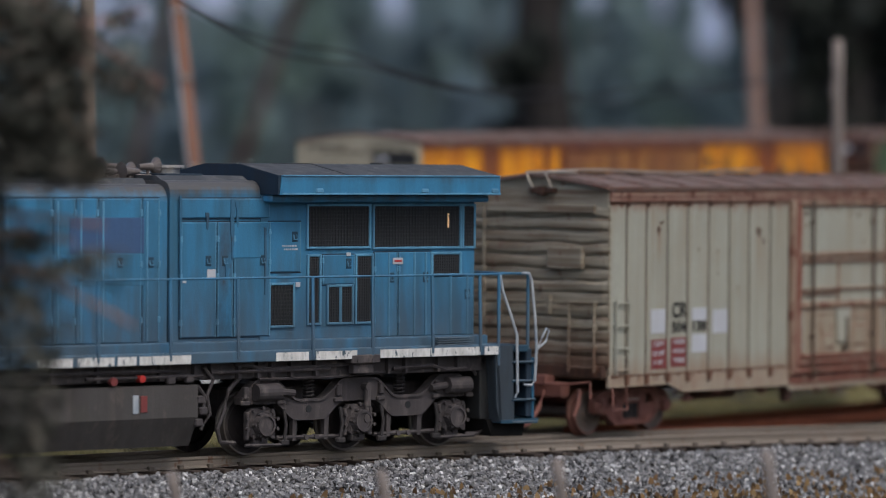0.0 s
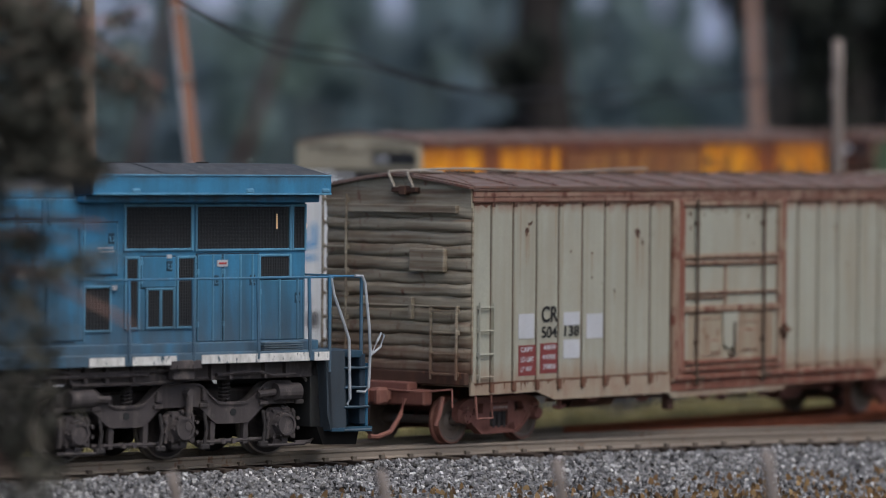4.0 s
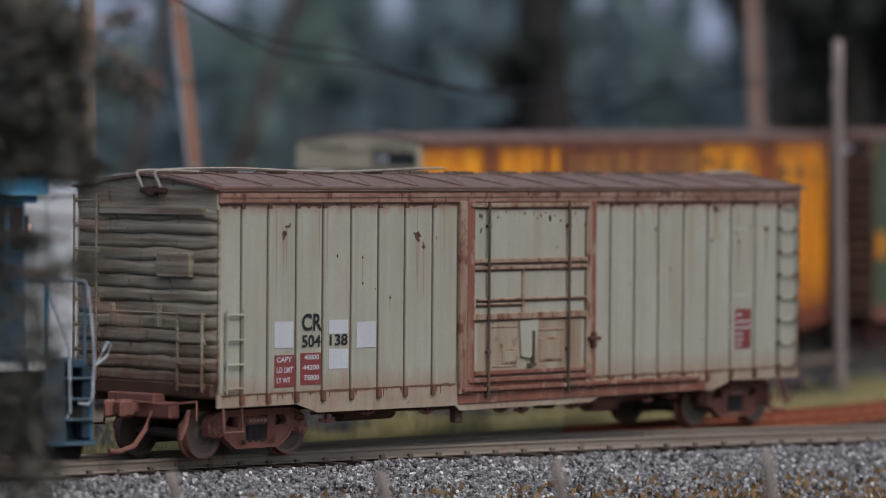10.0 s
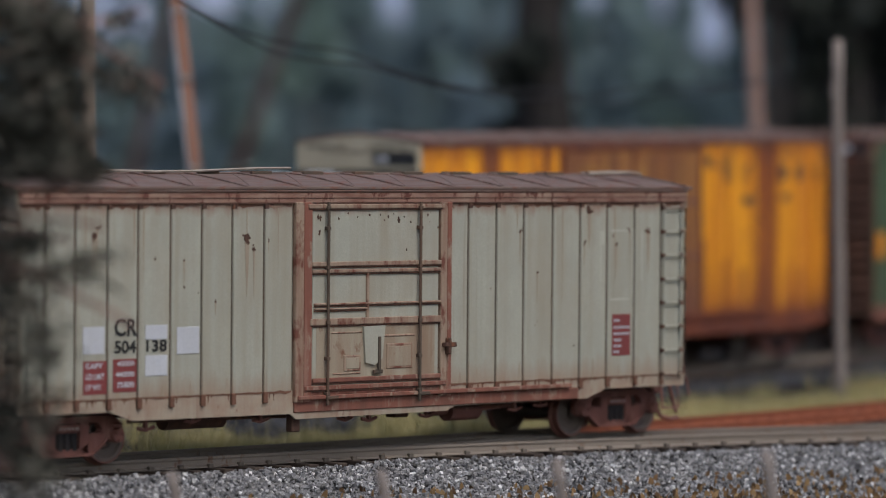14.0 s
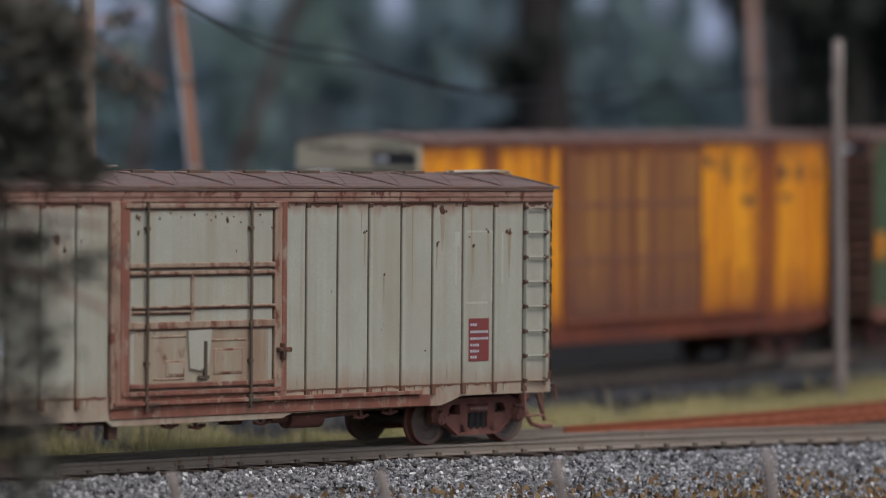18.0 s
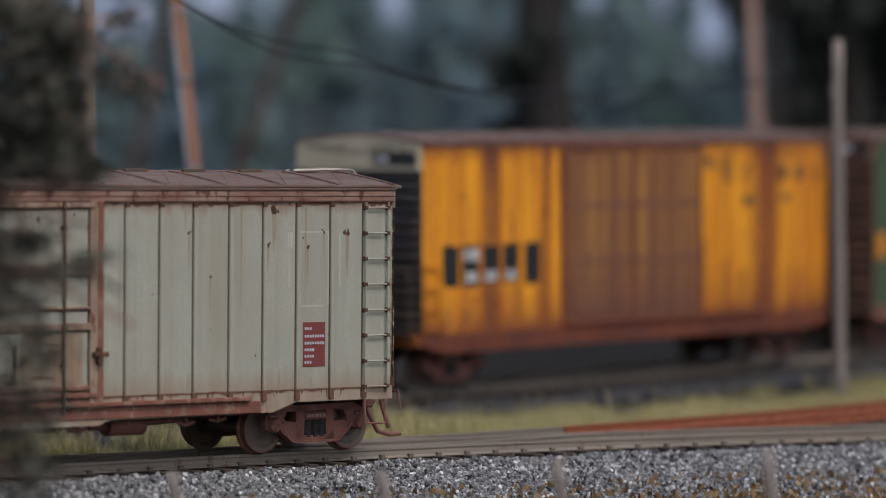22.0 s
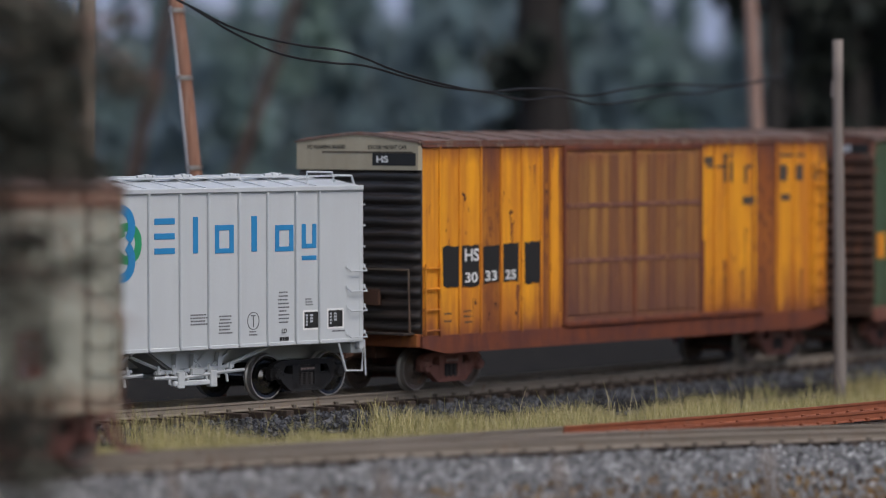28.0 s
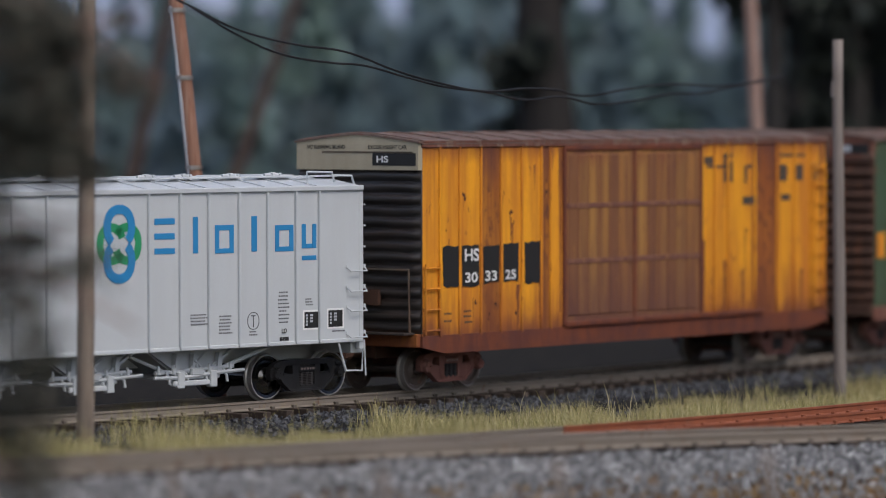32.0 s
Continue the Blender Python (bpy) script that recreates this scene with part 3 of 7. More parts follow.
def gable_roof(parent, L, half, z_eave, z_peak, mat, panels, m_seam):
    """Two sloping sheets, raised seams with a diagonal crease on every panel."""
    s = Shape()
    n = 8
    arc = [(-half - 0.12, z_eave)] + [(-half + 2 * half * i / n, z_eave + (z_peak - z_eave) * (1 - abs(2 * i / n - 1) ** 1.35)) for i in range(1, n)] + [(half + 0.12, z_eave)]
    s.prism(arc + [(a, b - 0.14) for a, b in arc[::-1]], "x", -0.45, L + 0.45)
    roof = part("roof", s, mat, parent)
    for q in (-1, 1):
        part("eave", Shape().box(-0.1, L + 0.1, q * (half - 0.02), q * (half + 0.14), z_eave - 0.24, z_eave - 0.15, 0.02), mat, roof)
    pts = [(-half - 0.1 + (half + 0.1) * k / 5, z_eave + (z_peak - z_eave) * (1 - abs(1 - k / 5) ** 1.35) + 0.05) for k in range(6)]
    w = L / panels
    rib = Shape()
    for sg in (-1, 1):
        rib.tube([(0, sg * -y, z - 0.03) for y, z in pts], 0.075, 5)
    rib_me = rib.mesh("roof_seam")
    rib_me.materials.append(mat)
    crease = Shape()
    for sg in (-1, 1):
        crease.tube([(0.25 + (w - 0.5) * k / 5, sg * -y, z - 0.05) for k, (y, z) in enumerate(pts)], 0.025, 5)
    crease_me = crease.mesh("roof_panel_crease")
    crease_me.materials.append(mat)
    for i in range(panels + 1):
        part("roof_seam", rib_me, mat, roof).location.x = i * w * FT
        if i < panels:
            part("roof_panel_crease", crease_me, mat, roof).location.x = i * w * FT
    return roof


# ---- the moving boxcar ----
def sage_boxcar():
    car = thing("boxcar", "grey-green weathered model boxcar with rusty sliding door", "boxcar", "freight cars")
    H, L = 5.22, 49.8
    body = Shape().box(0.15, L - 0.15, -H + 0.12, H - 0.12, 3.3, 14.05, 0.03)
    part("body", body, M_SAGE, car)
    # side sills with the deeper middle
    for sg in (-1, 1):
        poly = [(0, 2.85), (6.0, 2.85), (7.6, 2.35), (18.6, 2.3), (19, 2.0), (30.3, 2.05), (31, 2.3), (41.6, 2.35), (43.2, 2.85), (L, 2.85), (L, 3.55), (0, 3.55)]
        part("side_sill", Shape().prism(poly, "y", sg * (H - 0.14), sg * (H - 0.02)), M_SAGE_SILL, car)
        part("sill_flange", Shape().box(18.8, 40.8, sg * (H - 0.1), sg * (H + 0.06), 2.35, 3.0, 0.04), M_RUST, car)
        part("top_rail", Shape().box(-0.02, L + 0.02, sg * (H - 0.1), sg * (H + 0.08), 13.55, 14.4, 0.04), M_RUST_WASH, car)
        # Dark rust lips; their colour also paints the eave's shadow lines.
        for z in (13.5, 13.8, 14.1):
            part("rail_lip", Shape().box(0, L, sg * (H - 0.02), sg * (H + 0.11), z, z + 0.05, 0.015), M_RUST_DARK, car)
        part("eave_angle", Shape().box(0, L, sg * (H - 0.02), sg * (H + 0.16), 14.28, 14.44, 0.03), M_ROOF, car)
    left = [0.05, 1.75, 3.74, 5.89, 7.94, 10.15, 12.3, 14.43, 16.69, 18.75]
    right = [30.45, 31.96, 34.16, 36.35, 38.69, 40.94, 43.18, 45.49, 47.74, 49.75]
    rib_me = Shape().box(-0.07, 0.15, -0.12, 0.04, 3.0, 13.5, 0.04).mesh("rib")
    rib_me.materials.append(M_SAGE)
    # Dark strip on one side of each rib paints its shadow line.
    rib_shade_me = Shape().box(-0.15, -0.06, -0.03, 0.04, 3.0, 13.5, 0.02).mesh("seam")
    rib_shade_me.materials.append(M_SEAM)
    tab = Shape().box(-0.13, 0.16, -0.15, 0.04, 2.95, 3.55, 0.03).mesh("rib_foot")
    tab.materials.append(M_STAIN)
    cap = Shape().box(-0.12, 0.17, -0.14, 0.04, 13.25, 13.5, 0.03).mesh("rib_head")
    cap.materials.append(M_RUST_DARK)
    for sg in (-1, 1):
        for row in (left, right):
            for a, b in zip(row, row[1:]):
                w = b - a
                pan = Shape().box(a + 0.09, b - 0.09, sg * (H - 0.14), sg * H, 3.5, 13.45, 0.05)
                part("side_panel", pan, M_SAGE, car)
                rr = random.Random(int(a * 31 + sg * 7))
                edge = [(a + 0.1 + (w - 0.2) * k / 7, 13.42 - rr.uniform(0.0, 0.10) - (0.12 if rr.random() < 0.2 else 0)) for k in range(8)]
                part("panel_head", Shape().prism(edge + [(b - 0.1, 13.5), (a + 0.1, 13.5)], "y", sg * (H - 0.05), sg * (H + 0.02)), M_STAIN if rr.random() < 0.4 else M_SAGE_RUST, car)
                for k in range(rr.choice((0, 0, 1, 1))):
                    u, ln, ww = rr.uniform(a + 0.25, b - 0.25), rr.uniform(0.8, 5.5), rr.uniform(0.03, 0.08)
                    part("rust_streak", Shape().prism([(u - ww, 13.3), (u - ww * 0.6, 13.3 - ln * 0.5), (u - 0.01, 13.3 - ln), (u + ww * 0.5, 13.3 - ln * 0.6), (u + ww, 13.3)], "y", sg * (H - 0.03), sg * (H + 0.008)), M_STREAK, car)
                if rr.random() < 0.7:
                    u, ln = rr.uniform(a + 0.3, b - 0.3), rr.uniform(0.3, 1.2)
                    part("rust_streak", Shape().prism([(u - 0.12, 3.5), (u - 0.06, 3.5 + ln * 0.7), (u, 3.5 + ln), (u + 0.05, 3.5 + ln * 0.5), (u + 0.12, 3.5)], "y", sg * (H - 0.03), sg * (H + 0.008)), M_STREAK, car)
            for u in row[1:-1]:
                for me in (rib_me, rib_shade_me, tab, cap):
                    o = part(me.name.split(".")[0], me, M_SEAM, car)
                    o.matrix_basis = pose(u * FT, sg * H * FT, 0, 0, 0, 0 if sg < 0 else 180)
    # rusty joint between the panels and the sill
    for sg in (-1, 1):
        rj = random.Random(14)
        for a, b in ((0.3, 18.6), (30.6, 49.6)):
            n = 46
            low = [(a + (b - a) * j / n, 3.47 - max(0.0, rj.gauss(0.0, 0.05))) for j in range(n + 1)]
            high = [(q, 3.52 + max(0.0, rj.gauss(0.0, 0.035))) for q, _ in low]
            joint = Shape()
            for j in range(n):
                joint.prism([low[j], low[j + 1], high[j + 1], high[j]], "y", sg * (H - 0.03), sg * (H + 0.012))
            for j in range(22):
                q, ln, w = rj.uniform(a, b), rj.uniform(0.12, 0.5), rj.uniform(0.025, 0.07)
                joint.prism([(q - w, 3.5), (q + w, 3.5), (q + w * 0.4, 3.5 - ln * 0.7), (q, 3.5 - ln)], "y", sg * (H - 0.03), sg * (H + 0.006))
            part("rusty_joint", joint, M_STAIN, car)
    # door with posts, track, bars and lock rods
    for sg in (-1, 1):
        y = sg * H
        door = part("door", Shape().box(20.0, 29.5, y - sg * 0.1, y + sg * 0.12, 3.6, 13.5, 0.05), M_SAGE, car, "sage steel door with rusty bars")
        for a, b, m in ((18.75, 19.35, M_SAGE_RUST), (19.35, 19.95, M_RUST), (29.6, 30.1, M_SAGE_RUST), (30.1, 30.45, M_RUST)):
            part("door_post", Shape().box(a, b, y - sg * 0.1, y + sg * 0.2, 2.9, 13.6, 0.04), m, car)
        for z0, z1, a, b in ((10.15, 10.4, 19.9, 29.6), (9.78, 9.98, 19.9, 29.6), (8.05, 8.18, 20.1, 29.6), (7.80, 7.9, 20.1, 24.0), (6.98, 7.35, 19.8, 29.6), (13.25, 13.5, 19.6, 29.8), (3.9, 4.15, 20.0, 29.6), (3.5, 3.75, 19.4, 30.0)):
            part("door_bar", Shape().box(a, b, y + sg * 0.08, y + sg * 0.26, z0, z1, 0.04), M_RUST if z0 < 4.1 else M_SAGE_RUST, door)
            # Dark strip below the bar draws both its rust line and its shadow.
            part("bar_lip", Shape().box(a, b, y + sg * 0.08, y + sg * 0.2, z0 - 0.09, z0 - 0.005, 0.02), M_RUST_DARK, door)
        part("door_bar", Shape().box(23.95, 24.15, y + sg * 0.08, y + sg * 0.24, 7.3, 9.8, 0.04), M_SAGE_RUST, door)
        for u in (21.0, 27.9):
            rod = Shape().cyl((u, y + sg * 0.32, 2.7), (u, y + sg * 0.32, 13.6), 0.085, n=8)
            for z in (3.3, 5.2, 7.15, 10.1, 12.2, 13.3):
                rod.box(u - 0.13, u + 0.13, y + sg * 0.1, y + sg * 0.40, z - 0.1, z + 0.1, 0.03)
            rod.box(u - 0.1, u + 0.75, y + sg * 0.25, y + sg * 0.42, 3.0, 3.2, 0.04)
            part("lock_rod", rod, M_SEAM, door)
        for a, b, z0, z1 in ((22.3, 23.6, 4.45, 5.35), (25.5, 27.5, 4.5, 5.9), (25.3, 27.7, 6.25, 6.4), (21.4, 23.7, 6.5, 6.62), (21.5, 23.6, 4.3, 4.4)):
            part("door_panel", Shape().box(a, b, y + sg * 0.06, y + sg * 0.18, z0, z1, 0.06), M_SAGE_RUST, door)
            part("panel_inset", Shape().box(a + 0.14, b - 0.14, y + sg * 0.1, y + sg * 0.2, z0 + 0.14, z1 - 0.14, 0.03), M_TAN, door) if z1 - z0 > 0.5 else None
        part("door_wash", Shape().box(20.3, 29.2, y + sg * 0.1, y + sg * 0.135, 3.8, 6.95, 0.01), M_TAN, door, "tan rust-washed lower door")
        part("placard_latch", Shape().box(24.75, 24.95, y + sg * 0.2, y + sg * 0.36, 4.4, 6.3, 0.03).box(24.4, 25.1, y + sg * 0.2, y + sg * 0.34, 4.3, 4.5, 0.03), M_SEAM, door)
        part("placard_board", Shape().prism([(23.85, 4.9), (24.5, 4.75), (25.1, 5.1), (25.3, 6.9), (23.7, 6.85)], "y", y + sg * 0.1, y + sg * 0.28), M_SAGE, door, "pale green placard board")
        part("door_latch", Shape().box(29.7, 30.6, y + sg * 0.15, y + sg * 0.5, 5.6, 5.85, 0.05).box(29.95, 30.2, y + sg * 0.15, y + sg * 0.5, 5.2, 6.1, 0.05), M_RUST_DARK, door)
        part("door_track", Shape().box(18.9, 40.0, y - sg * 0.02, y + sg * 0.3, 3.02, 3.25, 0.04), M_RUST, car)
        part("rust_plate", Shape().box(19.4, 30.4, y - sg * 0.02, y + sg * 0.12, 3.25, 3.6, 0.03), M_RUST, car)
        outline = Shape()
        for a, b, z0, z1 in ((43.3, 43.45, 7.9, 8.7), (43.3, 43.42, 9.4, 11.9), (45.25, 45.4, 8.0, 11.9), (43.3, 45.4, 11.85, 11.97), (43.3, 45.0, 7.9, 8.02), (42.55, 42.68, 9.0, 11.2), (42.5, 42.9, 11.1, 11.9), (46.0, 46.14, 9.0, 11.9)):
            outline.box(a, b, y - sg * 0.02, y + sg * 0.008, z0, z1, 0.005)
        part("paint_outline", outline, M_PALE_SAGE, car, "faint pale outline of old paint")
    # ends
    for u, d in ((0.0, -1), (L, 1)):
        corrugated_end(car, u, d, H - 0.02, 4.0, 13.3, 13, M_SAGE_END, 0.25, wave=0.15, power=0.5)
        part("end_sheet", Shape().prism([(-H, 13.2), (H, 13.2), (H, 14.3), (2.6, 14.78), (0, 14.98), (-2.6, 14.78), (-H, 14.3)], "x", u - d * 0.1, u + d * 0.12), M_SAGE_END, car)
        part("end_sill", Shape().box(u - d * 0.1, u + d * 0.35, -H + 0.2, H - 0.2, 3.4, 4.1, 0.05), M_RUST_DARK, car)
        part("name_strip", Shape().box(u + d * 0.05, u + d * 0.45, -4.4, 3.3, 12.9, 13.35, 0.05), M_SAGE_END, car)
        coupler(car, u, d, M_TRUCK_RED)
        ladder(car, "end_ladder", 3.45, 5.15, [4.3 + 1.33 * k for k in range(8)], u + d * 0.3, M_SAGE_END, "y", 0.06, d=d)
        ladder(car, "corner_ladder", -4.55, -2.75, [4.0, 5.1, 6.3, 7.5], u + d * 0.35, M_SAGE_END, "y", 0.07, d=d)
        bar = Shape().tube([(u + d * 0.3, 2.6, 7.75), (u + d * 0.55, 2.6, 7.75), (u + d * 0.55, -4.6, 7.75), (u + d * 0.3, -4.6, 7.75)], 0.06, 5)
        for v in (2.2, -1.3):
            bar.box(u + d * 0.3, u + d * 0.6, v - 0.12, v + 0.12, 7.0, 8.2, 0.03)
        part("grab_bar", bar, M_SAGE_END, car)
        part("placard_box", Shape().box(u + d * 0.1, u + d * 0.5, -3.6, -1.1, 9.65, 10.95, 0.06), M_SAGE_END, car)
        plat = Shape().box(u + d * 0.2, u + d * 1.1, -1.6, 1.9, 3.0, 3.5, 0.06).box(u + d * 0.1, u + d * 0.9, -2.6, 2.0, 2.2, 3.1, 0.1)
        part("draft_gear_housing", plat, M_TRUCK_RED, car)
        hose = Shape().tube([(u + d * 1.1, -1.4, 2.6), (u + d * 1.5, -1.45, 1.7), (u + d * 2.2, -1.3, 0.8), (u + d * 3.2, -1.2, 0.55), (u + d * 3.9, -1.2, 0.6)], 0.14, 7)
        hose.tube([(u + d * 0.5, -3.6, 2.7), (u + d * 0.75, -3.65, 1.9), (u + d * 1.1, -3.6, 1.15)], 0.12, 7)
        part("air_hose", hose, M_TRUCK_RED, car)
        lever = Shape().tube([(u + d * 0.9, -4.6, 3.2), (u + d * 1.3, -2.6, 3.0), (u + d * 1.6, -0.6, 3.1)], 0.06, 5).tube([(u + d * 0.9, -4.6, 3.2), (u + d * 1.0, -4.7, 2.2)], 0.06, 5)
        part("uncoupling_lever", lever, M_TRUCK_RED, car)
        walkway = Shape()
        for v in (-1.0, 0.35):
            walkway.tube([(u - d * 3.2, v * 0.5, 15.16), (u - d * 0.6, v, 15.24), (u + d * 0.5, v, 15.2), (u + d * 0.62, v - 0.1, 15.05), (u + d * 0.55, v - 0.45, 14.35)], 0.085, 6)
        walkway.tube([(u - d * 0.4, -1.2, 15.2), (u - d * 0.4, 0.6, 15.2)], 0.06, 5)
        part("roof_grab_iron", walkway, M_BARE_METAL, car, "bent dull metal roof grab iron")
        part("grab_bracket", Shape().box(u + d * 0.1, u + d * 0.5, -1.6, 0.2, 14.05, 14.32, 0.04).box(u + d * 0.1, u + d * 0.6, -0.9, -0.4, 13.9, 14.4, 0.05), M_RUST_DARK, car)
        for sg in (-1, 1):
            st = Shape().tube([(u - d * 0.5, sg * (H - 0.1), 3.0), (u - d * 0.5, sg * (H + 0.02), 1.55), (u - d * 1.9, sg * (H + 0.02), 1.55), (u - d * 1.9, sg * (H - 0.1), 3.0)], 0.08, 6)
            part("sill_step", st, M_TRUCK_RED, car)
    ladder(car, "side_ladder", 0.5, 1.75, [3.85, 5.1, 6.4, 7.7], -H, M_SAGE, "x", 0.06, d=-1)
    ladder(car, "side_ladder", 47.75, 49.3, [3.55 + 1.38 * k for k in range(8)], -H, M_SAGE, "x", 0.055, d=-1)
    for k in range(8):
        for u in (47.75, 49.3):
            part("ladder_bolt", Shape().box(u - 0.14, u + 0.14, -H - 0.24, -H, 3.42 + 1.38 * k, 3.68 + 1.38 * k, 0.05), M_RUST_DARK, car)
    roof = gable_roof(car, L, H, 14.40, 15.1, M_ROOF, 13, M_SEAM)
    saddle = Shape().box(-0.75, 0.75, -0.5, 0.5, 15.02, 15.24, 0.04).mesh("ridge_saddle")
    saddle.materials.append(M_SEAM)
    for k in range(13):
        part("ridge_saddle", saddle, M_SEAM, roof).location.x = (k + 0.42) * L / 13 * FT
    strip = Shape().tube([(0.4 + 22.5 * j / 9, -0.42 - 0.25 * math.sin(j * 0.35), 15.26 + 0.10 * math.sin(j * 0.9) + 0.05 * j / 9) for j in range(10)], 0.075, 6)
    part("ridge_strip", strip, M_BARE_METAL, roof, "loose bent metal strip along the ridge")
    part("ridge_cap", Shape().box(0.2, L - 0.2, -0.32, 0.32, 15.0, 15.16, 0.05), M_ROOF, roof)
    # underframe
    part("centre_sill", Shape().box(1.0, L - 1, -0.9, 0.9, 2.3, 3.4, 0.05), M_RUST_DARK, car)
    for u in (10.5, 14.5, 18.8, 22.4, 26.0, 30.2, 34.6, 39.0):
        part("crossbearer", Shape().prism([(-5.0, 3.3), (5.0, 3.3), (5.0, 2.9), (1.2, 2.2), (-1.2, 2.2), (-5.0, 2.9)], "x", u - 0.12, u + 0.12), M_RUST_DARK, car)
    part("brake_cylinder", Shape().cyl((32.0, -3.4, 1.95), (34.3, -3.4, 1.95), 0.62, n=16).cyl((34.3, -3.4, 1.95), (37.2, -3.4, 2.1), 0.18, n=8).cyl((30.9, -3.4, 1.95), (32.0, -3.4, 1.95), 0.3, n=10), M_TRUCK_RED, car)
    part("air_reservoir", Shape().cyl((11.5, -3.0, 2.1), (15.6, -3.0, 2.1), 0.5, n=14), M_RUST_DARK, car)
    part("jacking_post", Shape().box(19.0, 19.6, -4.9, -4.4, 1.3, 2.3, 0.05), M_RUST_DARK, car)
    part("control_valve", Shape().box(27.6, 28.7, -3.9, -3.1, 1.7, 2.4, 0.08).box(26.6, 27.2, -3.9, -3.3, 1.9, 2.4, 0.08), M_RUST_DARK, car)
    for u, z in ((9.2, 1.75), (12.4, 2.05), (17.2, 1.9), (23.4, 1.75), (25.2, 1.65), (29.6, 1.7), (36.5, 1.8), (38.6, 1.95)):
        part("pipe_hanger", Shape().box(u - 0.1, u + 0.1, -4.45, -4.2, z, 2.6, 0.03).tube([(u - 0.5, -4.3, z + 0.12), (u, -4.35, z), (u + 0.6, -4.3, z + 0.16)], 0.1, 6), M_TRUCK_RED, car)
    pipe = Shape().tube([(8, -4.3, 2.25), (20, -4.3, 2.1), (31, -4.2, 2.15), (41, -4.3, 2.3)], 0.09, 6)
    part("brake_pipe", pipe, M_RUST_DARK, car)
    for uc, turn, half in ((4.7, -1.1, 3.12), (45.75, 1.1, 3.0)):
        freight_truck(car, uc, turn, M_TRUCK_RED, M_WHEEL, M_TREAD, r=1.3, half=half)
    # lettering and patches, raised a little off the panels
    y = -H - 0.02
    for a, b, z0, z1 in ((4.2, 5.62, 5.87, 7.26), (8.38, 9.87, 6.52, 7.26), (8.38, 9.88, 4.64, 5.7), (10.54, 12.06, 5.72, 7.12)):
        part("paint_patch", Shape().box(a, b, y - 0.01, -H + 0.05, z0, z1, 0.01), M_WHITE, car, "plain white touch-up patch")
    for a, b, z0, z1 in ((4.22, 5.83, 3.79, 5.5), (6.2, 7.78, 3.86, 5.56)):
        part("data_panel", Shape().box(a, b, y - 0.01, -H + 0.05, z0, z1, 0.01), M_RED_DECAL, car, "maroon capacity data panel")
    yy = y - 0.03
    for t, a, b, z0, z1, m in (("CR", 6.28, 7.80, 6.74, 7.66, M_LETTER), ("504", 6.28, 7.72, 5.86, 6.52, M_LETTER), ("138", 8.42, 9.82, 5.9, 6.50, M_LETTER),
                               ("CAPY", 4.36, 5.5, 5.12, 5.4, M_WHITE), ("LD LMT", 4.36, 5.6, 4.56, 4.86, M_WHITE), ("LT WT", 4.36, 5.4, 4.02, 4.3, M_WHITE),
                               ("40000", 6.45, 7.6, 5.2, 5.46, M_WHITE), ("44200", 6.35, 7.6, 4.66, 4.92, M_WHITE), ("75800", 6.45, 7.6, 4.1, 4.38, M_WHITE)):
        part("lettering", letters(t, a, b, z0, z1, yy), m, car, "stencilled " + t)
    part("data_panel", Shape().box(43.6, 45.1, y - 0.01, -H + 0.05, 4.72, 7.1, 0.01), M_RED_DECAL, car, "maroon data panel with tiny white print")
    bars = Shape()
    for z, w in ((6.75, 0.5), (6.35, 1.35), (5.98, 1.3), (5.62, 0.7), (5.28, 0.6), (4.95, 0.4)):
        k = 43.7
        while k < 43.65 + w:
            bars.box(k, k + 0.11, yy - 0.005, y, z - 0.07, z + 0.07, 0.005)
            k += 0.17
    part("data_print", bars, M_WHITE, car)
    # rust scabs
    rnd = random.Random(5)
    for u, z, r in ((4.9, 11.9, 0.35), (5.1, 12.3, 0.18), (9.0, 10.7, 0.13), (15.4, 11.7, 0.42), (15.9, 11.1, 0.2), (16.9, 11.6, 0.16), (11.0, 10.6, 0.14), (11.0, 9.2, 0.12), (12.0, 8.9, 0.1), (13.2, 8.4, 0.14),
                    (36.0, 11.9, 0.16), (37.4, 9.6, 0.14), (41.6, 13.1, 0.4), (41.2, 11.2, 0.2), (43.9, 11.1, 0.18), (43.6, 11.6, 0.12), (45.0, 11.9, 0.16), (46.6, 11.8, 0.3), (40.4, 5.4, 0.1), (41.0, 4.3, 0.3), (25.6, 12.8, 0.14), (26.4, 12.6, 0.2), (24.2, 12.9, 0.12), (27.0, 11.0, 0.1), (21.9, 12.7, 0.12), (22.6, 13.0, 0.09), (23.3, 12.8, 0.07), (25.0, 12.9, 0.08), (25.3, 12.6, 0.1), (26.0, 12.95, 0.07), (26.8, 12.8, 0.09), (27.3, 12.5, 0.08), (20.4, 12.8, 0.22), (20.5, 11.9, 0.16), (19.2, 12.6, 0.2), (19.1, 11.2, 0.14), (28.6, 12.9, 0.12), (29.4, 12.2, 0.1)):
        deep = -H - (0.15 if 20 < u < 29.5 else 0.025)
        for k in range(3 if r > 0.15 else 1):
            n, du, dz = 11, rnd.gauss(0, r * 0.5) * (k > 0), rnd.gauss(0, r * 0.7) * (k > 0)
            q = r * (0.62 if k == 0 else rnd.uniform(0.2, 0.45))
            pts = [(u + du + q * rnd.uniform(0.35, 1.05) * math.cos(j * math.tau / n), z + dz + q * rnd.uniform(0.4, 1.35) * math.sin(j * math.tau / n)) for j in range(n)]
            part("rust_scab", Shape().prism(pts, "y", deep, -H + 0.02), M_RUST_DARK, car)
